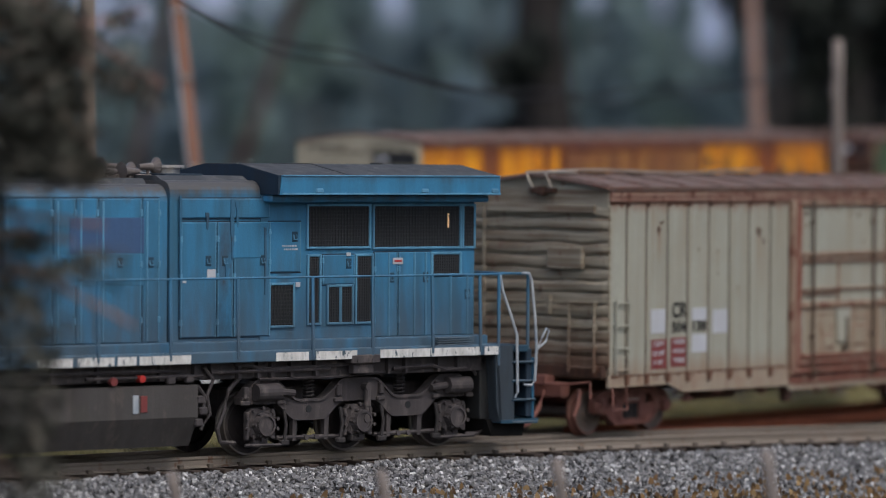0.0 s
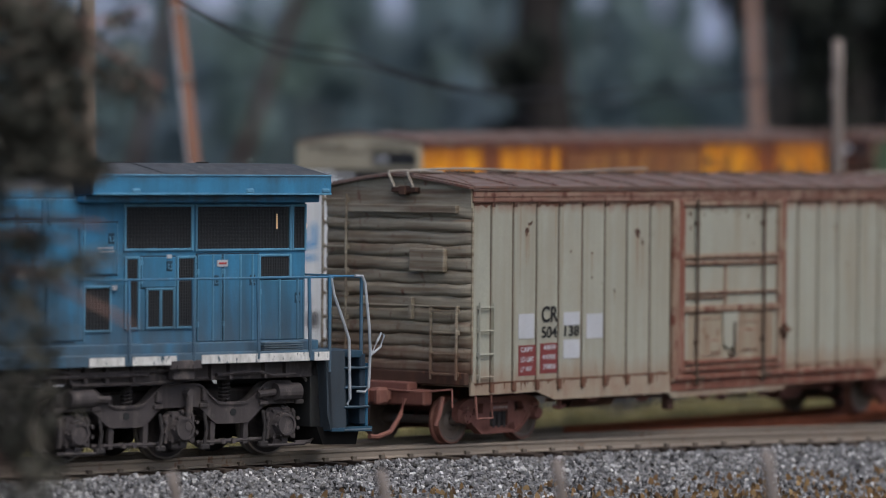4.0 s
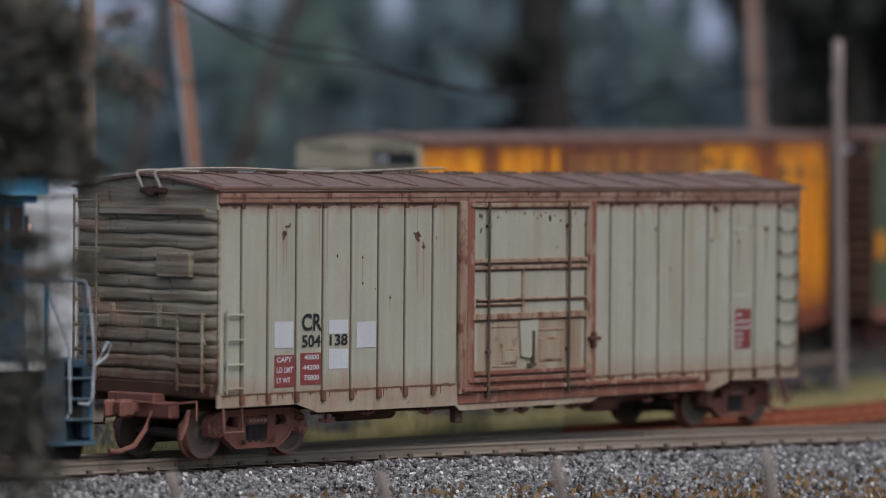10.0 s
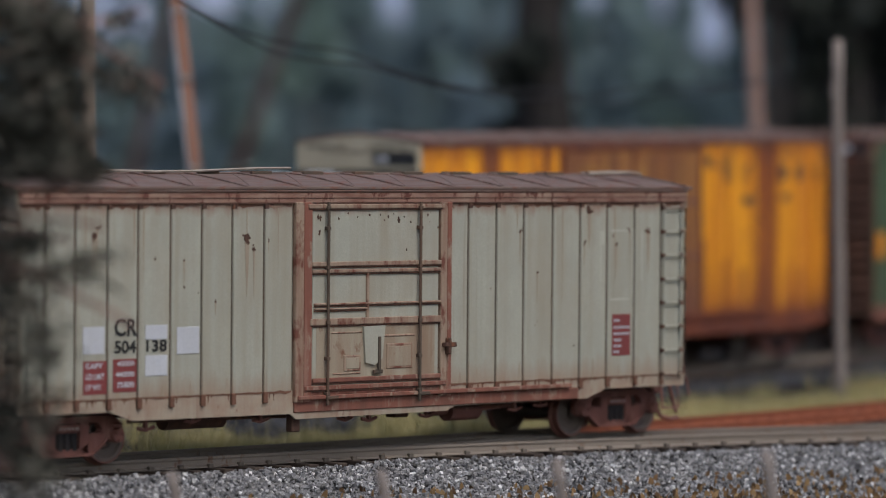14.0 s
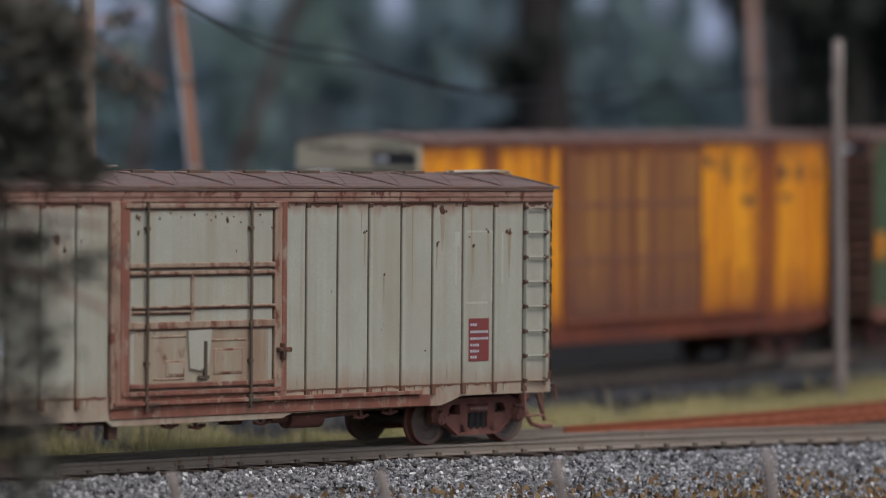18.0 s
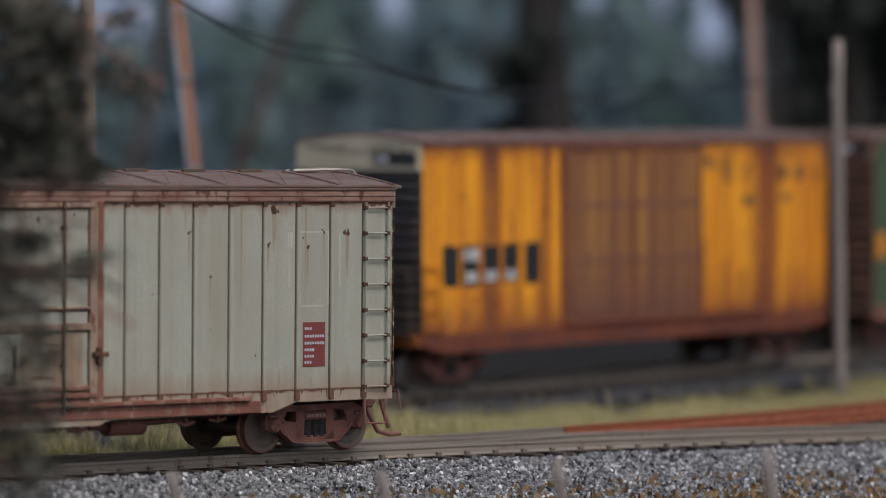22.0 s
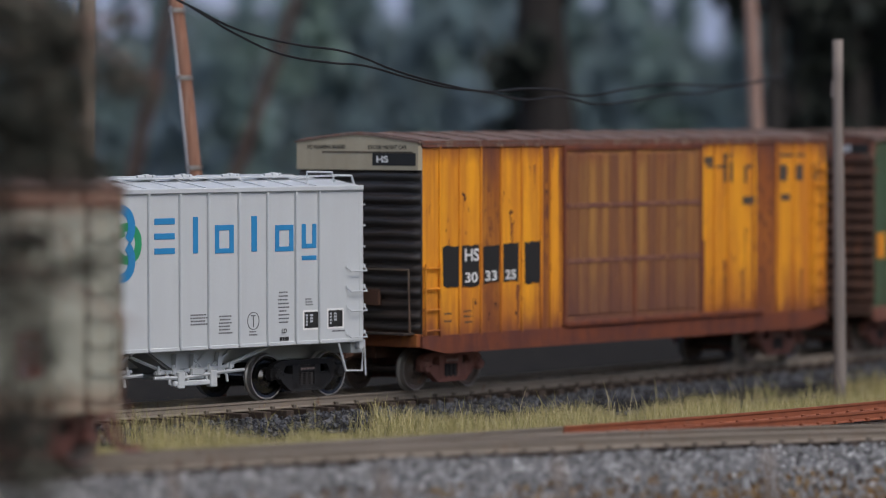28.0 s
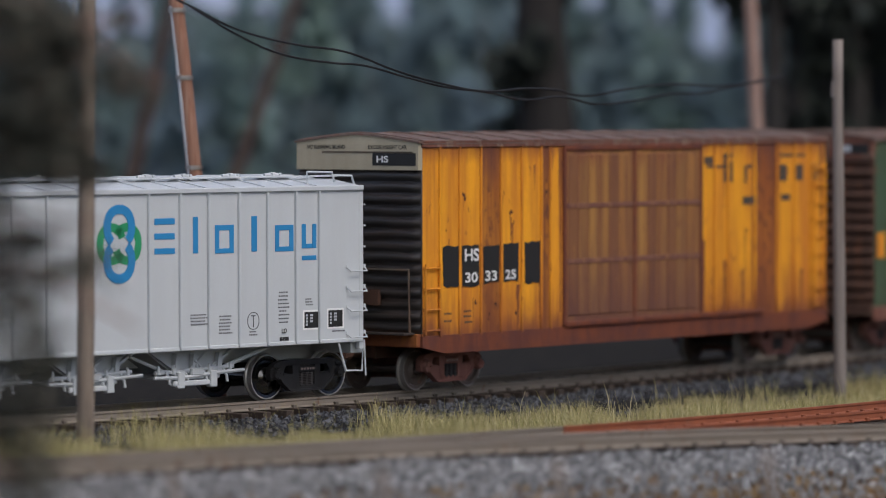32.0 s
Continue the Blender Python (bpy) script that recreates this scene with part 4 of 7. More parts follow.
        if r > 0.13 and not 20 < u < 29.5:
            ln = rnd.uniform(0.8, 3.0) * (r / 0.2) ** 0.5
            part("rust_streak", Shape().prism([(u - r * 0.4, z), (u - r * 0.2, z - ln * 0.6), (u, z - ln), (u + r * 0.25, z - ln * 0.5), (u + r * 0.4, z)], "y", -H - 0.012, -H + 0.02), M_STREAK, car)
    return car


# ---- the locomotive ----
def grille(parent, name, a, b, z0, z1, y, label, pitch=0.28):
    """Recessed black panel with a woven wire screen in a frame."""
    back = part(name, Shape().box(a, b, y - 0.02, y + 0.1, z0, z1, 0.02), M_BLACK, parent, label)
    s = Shape()
    u = a + pitch / 2
    while u < b:
        s.box(u - 0.03, u + 0.03, y - 0.07, y - 0.01, z0, z1, 0.01)
        u += pitch
    z = z0 + pitch / 2
    while z < z1:
        s.box(a, b, y - 0.06, y - 0.015, z - 0.03, z + 0.03, 0.01)
        z += pitch
    tagged(part("wire_screen", s, M_SCREEN, back), kind="stuff")
    fr = Shape()
    for q in ((a - 0.14, a, z0 - 0.14, z1 + 0.14), (b, b + 0.14, z0 - 0.14, z1 + 0.14), (a, b, z0 - 0.14, z0), (a, b, z1, z1 + 0.14)):
        fr.box(q[0], q[1], y - 0.12, y + 0.08, q[2], q[3], 0.03)
    part("screen_frame", fr, M_BLUE_EDGE, back)
    return back


def hood_profile(half, z0, z1, r=0.9):
    pts = [(-half, z0), (-half, z1 - r)]
    pts += [(-half + r * (1 - math.cos(k * math.pi / 10)), z1 - r + r * math.sin(k * math.pi / 10)) for k in range(1, 6)]
    return pts + [(-p[0], p[1]) for p in pts[::-1]]


def axle_truck(parent, uc, turn):
    """Three-axle locomotive truck with wavy cast side frames."""
    b = Shape().box(-7.6, 7.6, -2.2, 2.2, 1.9, 3.6, 0.15)
    truck = part("truck", b, M_GREY_DARK, parent, "grimy grey three-axle truck")
    truck.matrix_basis = pose(uc * FT, 0, 0, 0, 0, turn)
    ax = (-6.75, 0.0, 6.75)
    for sg in (-1, 1):
        y0, y1 = sg * 3.35, sg * 3.95
        f = Shape()

        def rise(u, a, w):
            k = max(0.0, min(1.0, (abs(abs(u) - 3.45) - a) / w))
            return k * k * (3 - 2 * k)

        us = [-8.1 + 16.2 * i / 54 for i in range(55)]
        cast = [(u, 1.85 + 0.95 * rise(u, 0.9, 1.5), 2.98 + 1.05 * rise(u, 0.75, 1.7) - 1.1 * max(0.0, abs(u) - 7.3)) for u in us]
        for (a, l0, t0), (b, l1, t1) in zip(cast, cast[1:]):
            f.prism([(a, l0), (b, l1), (b, t1), (a, t0)], "y", y0, y1)
        for i in range(0, 54):
            (a, l0, t0), (b, l1, t1) = cast[i], cast[i + 1]
            f.prism([(a, t0 - 0.12), (b, t1 - 0.12), (b, t1 + 0.03), (a, t0 + 0.03)], "y", y1 - sg * 0.02, y1 + sg * 0.1)
        part("side_frame", f, M_GREY_DARK, truck)
        # Black discs on the solid frame paint the dark of its holes.
        for a in (-3.5, 3.5):
            part("frame_hole", Shape().cyl((a, y1 - sg * 0.05, 2.45), (a, y1 + sg * 0.03, 2.45), 0.2, n=14), M_BLACK, truck)
        for a in ax:
            j = Shape().box(a - 0.8, a + 0.8, y0, y1 + sg * 0.1, 0.95, 2.6, 0.2)
            j.cyl((a, y1, 1.7), (a, y1 + sg * 0.45, 1.7), 0.68, 0.6, 18)
            for k in range(6):
                q = k * math.tau / 6
                j.cyl((a + 0.62 * math.cos(q), y1 + sg * 0.1, 1.7 + 0.62 * math.sin(q)), (a + 0.62 * math.cos(q), y1 + sg * 0.4, 1.7 + 0.62 * math.sin(q)), 0.1, n=6)
            j.box(a - 1.0, a - 0.78, y0 + sg * 0.3, y1, 0.9, 2.4, 0.05).box(a + 0.78, a + 1.0, y0 + sg * 0.3, y1, 0.9, 2.4, 0.05).box(a - 0.5, a + 0.5, y0 + sg * 0.2, y1, 0.6, 0.95, 0.08)
            part("journal_box", j, M_GREY_DARK, truck)
            wheelset(truck, a, 1.667, M_GREY_DARK, M_RIM, rim=0.93)
        part("damper", Shape().cyl((0.25, y1 + sg * 0.35, 1.9), (0.35, y1 + sg * 0.35, 3.6), 0.13, n=10).cyl((0.32, y1 + sg * 0.35, 2.5), (0.35, y1 + sg * 0.35, 3.5), 0.2, n=10).cyl((0.35, y1, 3.55), (0.35, y1 + sg * 0.5, 3.55), 0.24, n=10).cyl((0.25, y1, 1.85), (0.25, y1 + sg * 0.5, 1.85), 0.26, n=10), M_GREY_DARK, truck)
        bolts = Shape()
        for a in ax:
            for k in range(10):
                q = k * math.tau / 10 + 0.3
                bolts.cyl((a + 1.05 * math.cos(q), y1 + sg * 0.02, 1.75 + 0.85 * math.sin(q)), (a + 1.05 * math.cos(q), y1 + sg * 0.2, 1.75 + 0.85 * math.sin(q)), 0.11, n=6)
            bolts.spin([(0.46, sg * 0.0), (0.58, sg * 0.0), (0.58, sg * 0.10), (0.46, sg * 0.10)], (a, y1 + sg * 0.44, 1.7), 20)
        tagged(part("bolt", bolts, M_GREY_DARK, truck), kind="stuff")
        lug = Shape()
        for a in (-7.9, -5.5, -1.5, 1.5, 5.5, 7.9):
            lug.box(a - 0.16, a + 0.16, y1 - sg * 0.1, y1 + sg * 0.22, 3.1, 3.75, 0.05).box(a - 0.28, a + 0.28, y1 - sg * 0.1, y1 + sg * 0.16, 2.75, 3.0, 0.05)
        part("frame_lug", lug, M_GREY_DARK, truck)
        hang = Shape()
        for a in (-5.3, -1.4, 1.5, 5.4):
            hang.tube([(a, y1 + sg * 0.12, 2.5), (a + 0.1, y1 + sg * 0.2, 1.6), (a - 0.05, y1 + sg * 0.2, 0.75)], 0.1, 6).box(a - 0.3, a + 0.3, y1, y1 + sg * 0.3, 0.55, 0.85, 0.06)
        part("brake_hanger", hang, M_SPRING, truck)
        for a, q in ((-6.6, 1), (6.9, -1)):
            part("brake_cylinder", Shape().cyl((a - 0.8, y1 + sg * 0.25, 3.45), (a + 0.8, y1 + sg * 0.25, 3.45), 0.46, n=16).cyl((a + q * 0.8, y1 + sg * 0.25, 3.45), (a + q * 1.9, y1 + sg * 0.2, 3.35), 0.2, n=8), M_GREY_DARK, truck)
        for a in (-3.2, 3.2):
            sp = Shape()
            sp.tube([(a + 0.26 * math.cos(k * 0.9), y0 + sg * 0.2 + 0.3 * math.sin(k * 0.9), 3.0 + k * 0.028) for k in range(42)], 0.07, 5)
            sp.box(a - 0.4, a + 0.4, y0, y0 + sg * 0.45, 4.1, 4.35, 0.05)
            part("spring", sp, M_SPRING, truck)
        rig = Shape()
        for a in (-4.4, -2.2, 2.2, 4.4):
            rig.prism([(a - 0.14, 0.75), (a + 0.14, 0.75), (a + 0.2, 2.0), (a - 0.1, 2.0)], "y", y0 + sg * 0.2, y1 - sg * 0.1)
        rig.tube([(-5.6, y1 - sg * 0.2, 0.95), (-1.2, y1 - sg * 0.2, 0.9)], 0.12, 6).tube([(1.2, y1 - sg * 0.2, 0.9), (5.6, y1 - sg * 0.2, 0.95)], 0.12, 6)
        for a in (-3.6, -2.9, 2.9, 3.6):
            rig.cyl((a, y1 - sg * 0.35, 0.92), (a, y1, 0.92), 0.15, n=10)
        rig.tube([(-8.0, y1 + sg * 0.2, 0.65), (-5.6, y1 + sg * 0.2, 0.6), (-5.2, y1 + sg * 0.2, 0.95)], 0.09, 5).tube([(5.3, y1 + sg * 0.2, 0.6), (8.2, y1 + sg * 0.2, 0.62)], 0.09, 5)
        part("brake_rigging", rig, M_GREY_DARK, truck)
        pipe = Shape().tube([(-7.2, y1 + sg * 0.35, 3.2), (-7.2, y1 + sg * 0.35, 4.15), (-2, y1 + sg * 0.4, 4.15), (3, y1 + sg * 0.4, 4.4), (7.6, y1 + sg * 0.35, 4.55), (8.2, y1 + sg * 0.3, 4.0)], 0.09, 6)
        pipe.tube([(-8.3, y1, 4.2), (-9.0, y1, 3.6), (-9.3, y1 + sg * 0.1, 2.6), (-9.8, y1 + sg * 0.1, 1.6), (-9.6, y1 + sg * 0.1, 0.9), (-8.6, y1 + sg * 0.1, 0.8)], 0.12, 6)
        pipe.tube([(8.7, y1, 4.6), (9.2, y1, 3.8), (9.5, y1 + sg * 0.1, 2.6), (8.9, y1 + sg * 0.1, 1.9), (9.1, y1 + sg * 0.1, 1.0), (8.6, y1 + sg * 0.1, 0.7), (7.6, y1 + sg * 0.1, 0.7)], 0.12, 6)
        part("air_pipe", pipe, M_GREY_DARK, truck)
    return truck


def latch(parent, u, y, z):
    """Flat plate darkened to look recessed, with a raised ring handle."""
    plate = part("door_handle", Shape().box(u - 0.19, u + 0.19, y - 0.02, y + 0.03, z - 0.28, z + 0.28, 0.02), M_BLUE_SHADED, parent)
    s = Shape().tube([(u - 0.1, y - 0.03, z + 0.12), (u - 0.1, y - 0.08, z - 0.14), (u + 0.1, y - 0.08, z - 0.14), (u + 0.1, y - 0.03, z + 0.12)], 0.03, 5)
    part("handle_ring", s, M_BLUE_EDGE, plate)


def locomotive():
    lo = thing("locomotive", "blue weathered model diesel locomotive with sooty roof", "locomotive")
    part("hood", Shape().prism(hood_profile(3.42, 5.6, 14.5), "x", -58.0, -30.02), M_BLUE, lo)
    part("hood", Shape().prism(hood_profile(3.55, 5.6, 14.7, 0.7), "x", -29.95, -24.0), M_BLUE, lo)
    part("hood_joint", Shape().prism(hood_profile(3.36, 5.6, 14.45), "x", -30.1, -29.9), M_BLACK, lo)
    part("hood_roof", Shape().prism([(-2.3, 14.5), (2.3, 14.5), (2.0, 14.8), (-2.0, 14.8)], "x", -58, -30.6), M_BLUE_DIRTY, lo, "sooty grey hood roof")
    part("hood_roof", Shape().prism([(-3.0, 14.55), (3.0, 14.55), (2.2, 14.95), (-2.2, 14.95)], "x", -29.9, -24.2), M_BLUE_DIRTY, lo, "sooty grey hood roof")
    y = -3.42
    # hood doors with handles and hinges
    for a, b in ((-40.4, -37.4), (-37.3, -35.95), (-35.85, -34.55), (-34.45, -31.75), (-31.65, -30.6), (-44, -40.6)):
        d = part("hood_door", Shape().box(a, b, y - 0.10, y + 0.05, 6.2, 13.75, 0.06), M_BLUE, lo)
        # Larger navy plate behind the door paints the dark gap around it.
        part("door_seal", Shape().box(a - 0.07, b + 0.07, y - 0.035, y + 0.02, 6.13, 13.82, 0.01), M_NAVY, d)
        part("door_rib", Shape().box(a + 0.2, a + 0.32, y - 0.16, y - 0.05, 6.3, 13.6, 0.03), M_BLUE_EDGE, d)
        # Pale strip: the door edge's highlight as colour.
        part("door_edge", Shape().box(b - 0.07, b, y - 0.13, y - 0.03, 6.2, 13.75, 0.02), M_BLUE_EDGE, d)
        latch(d, (a + b) / 2, y - 0.10, 10.4)
        for z in (7.4, 10.3, 13.0):
            part("hinge", Shape().box(b - 0.1, b + 0.08, y - 0.17, y - 0.02, z - 0.18, z + 0.18, 0.04), M_BLUE_EDGE, d)
    part("colour_patch", Shape().box(-36.3, -31.6, y - 0.13, y - 0.05, 10.9, 12.75, 0.01), M_BLUE_PATCH, lo, "purple-blue painted-over patch")
    part("lower_panel", Shape().box(-42.0, -31.6, y - 0.12, y, 9.2, 10.85, 0.02), M_BLUE, lo)
    y = -3.55
    for a, b, z0, z1 in ((-29.3, -23.4, 12.7, 13.75), (-29.3, -27.0, 6.4, 12.5), (-26.9, -25.9, 6.4, 12.5), (-25.8, -23.4, 6.4, 12.5)):
        # The narrow door's dark colour stands for a shaded recess strip.
        d = part("hood_door", Shape().box(a, b, y - 0.12, y + 0.05, z0, z1, 0.06), M_SOOT_RECESS if a == -26.9 else M_BLUE, lo)
        part("door_seal", Shape().box(a - 0.06, b + 0.06, y - 0.04, y + 0.02, z0 - 0.06, z1 + 0.06, 0.01), M_NAVY, d)
        if z1 < 12.6:
            latch(d, b - 0.5, y - 0.12, 10.45)
            for z in (7.2, 9.6, 11.6):
                part("hinge", Shape().box(a - 0.08, a + 0.1, y - 0.18, y - 0.02, z - 0.18, z + 0.18, 0.04), M_BLUE_EDGE, d)
            part("door_edge", Shape().box(b - 0.08, b, y - 0.16, y - 0.03, z0, z1, 0.02).box(a, a + 0.06, y - 0.15, y - 0.03, z0, z1, 0.02), M_BLUE_EDGE, d)
    part("clean_patch", Shape().box(-26.0, -24.05, y - 0.15, y - 0.08, 10.6, 12.4, 0.01), M_BLUE_WING, lo, "brighter blue patch on the hood")
    rs = random.Random(31)
    for u, z1, ln, w in ((-25.95, 13.7, 3.2, 0.22), (-25.6, 13.6, 1.4, 0.16), (-27.6, 13.0, 0.9, 0.14), (-23.75, 12.2, 3.6, 0.10), (-26.3, 10.6, 1.0, 0.2), (-29.35, 13.9, 7.0, 0.08)):
        pts = [(u - w * rs.uniform(0.5, 1.1) * (1 - 0.7 * j / 6), z1 - ln * j / 6) for j in range(7)] + [(u + w * rs.uniform(0.5, 1.1) * (1 - 0.7 * j / 6), z1 - ln * j / 6) for j in range(6, -1, -1)]
        part("soot_streak", Shape().prism(pts, "y", y - 0.165, y - 0.1), M_SOOT_RECESS, lo)
    part("warning_label", Shape().box(-27.6, -27.05, y - 0.16, y - 0.1, 9.55, 10.0, 0.01), M_WHITE, lo)
    part("warning_label", Shape().box(-29.2, -28.95, y - 0.16, y - 0.1, 9.3, 9.42, 0.01), M_WHITE, lo)
    # radiator end
    yr, k = -3.6, 0.75
    part("radiator_body", Shape().prism([(-yr, 5.6), (yr, 5.6), (yr, 13.9), (-yr, 13.9)], "x", -24.0, -9.85 + k), M_BLUE, lo)
    lamp = part("rear_lamp", Shape().box(-9.15, -8.15, -2.5, -1.5, 11.6, 12.9, 0.06), M_NAVY, lo, "dark housing of the lit rear lamp")
    part("lens", Shape().cyl((-8.17, -2.0, 12.25), (-7.95, -2.0, 12.25), 0.38, 0.28, 16), M_LAMP, lamp, "warm glowing lens")
    part("radiator_wing", Shape().prism([(-23.85, 13.95), (-8.5, 13.95), (-8.5, 15.0), (-23.75, 15.0)], "y", -5.1, 5.1), M_BLUE_WING, lo)
    part("wing_edge", Shape().box(-23.7, -8.5, -5.16, -5.08, 13.95, 14.06, 0.02).box(-23.7, -8.5, -5.15, -5.08, 14.94, 15.02, 0.02), M_BLUE_EDGE, lo)
    # Navy plate puts the wing front's shade into colour, along with soot.
    part("wing_front", Shape().prism([(-5.05, 13.97), (5.05, 13.97), (5.05, 15.0), (1.6, 15.56), (-1.6, 15.56), (-5.05, 15.0)], "x", -23.95, -23.7), M_NAVY, lo, "sooty, shade-darkened front of the radiator wing")
    part("wing_cove", Shape().box(-23.9, -8.7, -4.4, 4.4, 13.55, 13.97, 0.08), M_BLUE, lo)
    part("radiator_roof", Shape().prism([(-5.06, 15.0), (5.06, 15.0), (1.6, 15.6), (-1.6, 15.6)], "x", -23.9, -8.5), M_BLUE_DIRTY, lo, "soot-blackened radiator roof")
    part("roof_seam", Shape().prism([(-5.06, 15.02), (-1.6, 15.63), (1.6, 15.63), (5.06, 15.02), (5.0, 14.98), (-5.0, 14.98)], "x", -19.15, -18.98), M_BLACK, lo)
    part("roof_cap", Shape().cyl((-14.2, -1.2, 15.55), (-14.2, -1.2, 15.68), 0.35, n=14), M_BLACK, lo)
    for u in (-21.2, -13.9, -8.9):
        part("lifting_lug", Shape().box(u - 0.25, u + 0.25, -5.18, -5.05, 14.05, 14.3, 0.06), M_BLUE_EDGE, lo)
    grille(lo, "radiator_screen", -21.55 + k, -17.4 + k, 11.15, 13.32, yr, "black wire radiator screen", 0.2)
    grille(lo, "radiator_screen", -17.0 + k, -10.95 + k, 11.1, 13.32, yr, "black wire radiator screen", 0.2)
    grille(lo, "radiator_screen", -10.65 + k, -9.95 + k, 11.1, 13.32, yr, "narrow black radiator screen", 0.2)
    # Emissive bars laid on the screen imitate lamplight from inside.
    glint = Shape()
    for q in range(8):
        glint.box(-11.83 + k, -11.75 + k, yr - 0.085, yr - 0.05, 12.15 + q * 0.1, 12.21 + q * 0.1, 0.01)
    part("lamp_glow", glint, M_LAMP, lo, "glowing bars that stand in for lamplight behind the screen")
    grille(lo, "air_grille", -24.1 + k, -22.6 + k, 6.95, 9.1, yr, "small black air grille", 0.2)
    for a, b, z0, z1 in ((-21.5, -20.8, 7.05, 10.6), (-20.15, -19.4, 7.05, 8.95), (-19.3, -18.55, 7.05, 8.95), (-18.2, -17.2, 7.05, 10.6), (-12.85, -10.95, 9.6, 10.65)):
        grille(lo, "louvre", a + k, b + k, z0, z1, yr, "black slatted louvre", 0.16)
    for a, b, z0, z1 in ((-24.2, -22.1, 9.8, 12.5), (-20.6, -18.4, 9.1, 10.7), (-17.0, -15.4, 6.2, 10.8), (-15.3, -13.0, 6.2, 10.8), (-12.9, -10.0, 6.2, 9.4)):
        d = part("access_door", Shape().box(a + k, b + k, yr - 0.08, yr + 0.05, z0, z1, 0.05), M_BLUE, lo)
        part("door_seal", Shape().box(a + k - 0.06, b + k + 0.06, yr - 0.03, yr + 0.02, z0 - 0.06, z1 + 0.06, 0.01), M_NAVY, d)
        latch(d, b - 0.4 + k, yr - 0.08, z0 + (z1 - z0) * 0.7)
        part("door_edge", Shape().box(a + k, a + 0.06 + k, yr - 0.12, yr - 0.02, z0, z1, 0.02).box(b - 0.06 + k, b + k, yr - 0.12, yr - 0.02, z0, z1, 0.02), M_BLUE_EDGE, d)
        for q in (0.2, 0.8):
            part("hinge", Shape().box(a - 0.08 + k, a + 0.08 + k, yr - 0.16, yr - 0.02, z0 + (z1 - z0) * q - 0.15, z0 + (z1 - z0) * q + 0.15, 0.03), M_BLUE_EDGE, d)
    for u in (-16.0, -14.2, -13.4, -11.6, -10.4):
        part("door_rib", Shape().box(u - 0.06 + k, u + 0.06 + k, yr - 0.14, yr, 6.2, 9.6 if u > -13 else 10.8, 0.03), M_BLUE_EDGE, lo)
    part("warning_label", Shape().box(-15.75 + k, -15.05 + k, yr - 0.14, yr - 0.09, 10.15, 10.5, 0.01), M_WHITE, lo, "white label with a red bar")
    part("label_bar", Shape().box(-15.65 + k, -15.15 + k, yr - 0.16, yr - 0.09, 10.27, 10.38, 0.01), M_RED, lo)
    part("warning_label", Shape().box(-19.0 + k, -18.7 + k, yr - 0.14, yr - 0.09, 10.62, 10.82, 0.01), M_WHITE, lo)
    part("warning_label", Shape().box(-22.45 + k, -22.15 + k, yr - 0.14, yr - 0.09, 9.0, 9.25, 0.01), M_WHITE, lo)
    tiny, rr = Shape(), random.Random(4)
    for z in (11.2, 11.02):
        u = -23.4 + k + rr.uniform(0, 0.2)
        while u < -22.4 + k:
            w = rr.uniform(0.05, 0.16)
            tiny.box(u, u + w, yr - 0.10, yr - 0.07, z - 0.045, z + 0.045, 0.005)
            u += w + 0.05
    tagged(part("data_print", tiny, M_WHITE, lo), kind="stuff")
    # horns, stack, roof fittings
    hn = Shape()
    for k, (u, v, d) in enumerate(((-31.7, -0.3, -1), (-31.0, 0.5, -1), (-30.3, -0.4, -1), (-28.9, -0.1, 1), (-30.0, 0.7, 1))):
        z = 15.15 + (0.25 if k % 2 else 0)
        hn.tube([(u + d * 0.55, v, z), (u + d * 0.45, v, z), (u + d * 0.25, v, z), (u - d * 0.6, v, z)], [0.52, 0.42, 0.22, 0.14], 14)
        hn.cyl((u, v, z), (u, v, 14.5), 0.08, n=6)
    hn.box(-31.9, -28.7, -0.25, 0.25, 14.75, 15.0, 0.06)
    part("horn", hn, M_HORN, lo, "tarnished grey five-chime horn cluster", smooth=False)
    part("stack_base", Shape().box(-28.7, -26.2, -1.4, 1.4, 14.7, 15.05, 0.05), M_NAVY, lo)
    part("exhaust_stack", Shape().cyl((-27.6, 0, 14.6), (-27.6, 0, 15.4), 0.72, n=20).cyl((-27.6, 0, 15.36), (-27.6, 0, 15.5), 0.95, n=20), M_BRIGHT, lo, "bare metal exhaust stack")
    part("antenna", Shape().cyl((-36.9, 0, 14.6), (-36.5, 0.1, 16.4), 0.05, n=5), M_WHITE, lo)
    # walkway, striping, frame
    part("walkway", Shape().box(-58, -8.5, -5.15, 5.15, 5.1, 5.7, 0.05), M_BLUE, lo)
    part("kick_plate", Shape().box(-58, -8.9, -4.6, 4.6, 5.6, 6.2, 0.05), M_BLUE, lo)
    for a, b in ((-39.4, -37.2), (-36.9, -34.6), (-34.4, -33.2), (-33.0, -29.7), (-24.1, -21.9), (-21.4, -18.6), (-17.0, -13.5), (-13.45, -9.9), (-9.6, -8.6)):
        part("sill_stripe", Shape().box(a, b, -5.18, -5.1, 5.12, 5.58, 0.01), M_CHIPPED, lo, "chipped white sill stripe")
    part("frame", Shape().box(-57, -8.8, -4.3, 4.3, 4.2, 5.1, 0.05), M_GREY_DARK, lo)
    part("jacking_pad", Shape().box(-19.0, -17.0, -5.2, -4.5, 4.85, 5.35, 0.06).box(-18.7, -17.3, -5.0, -4.5, 4.3, 4.9, 0.05).cyl((-18.5, -5.25, 5.0), (-18.5, -5.15, 5.0), 0.13, n=8).cyl((-17.5, -5.25, 5.0), (-17.5, -5.15, 5.0), 0.13, n=8), M_GREY_DARK, lo)
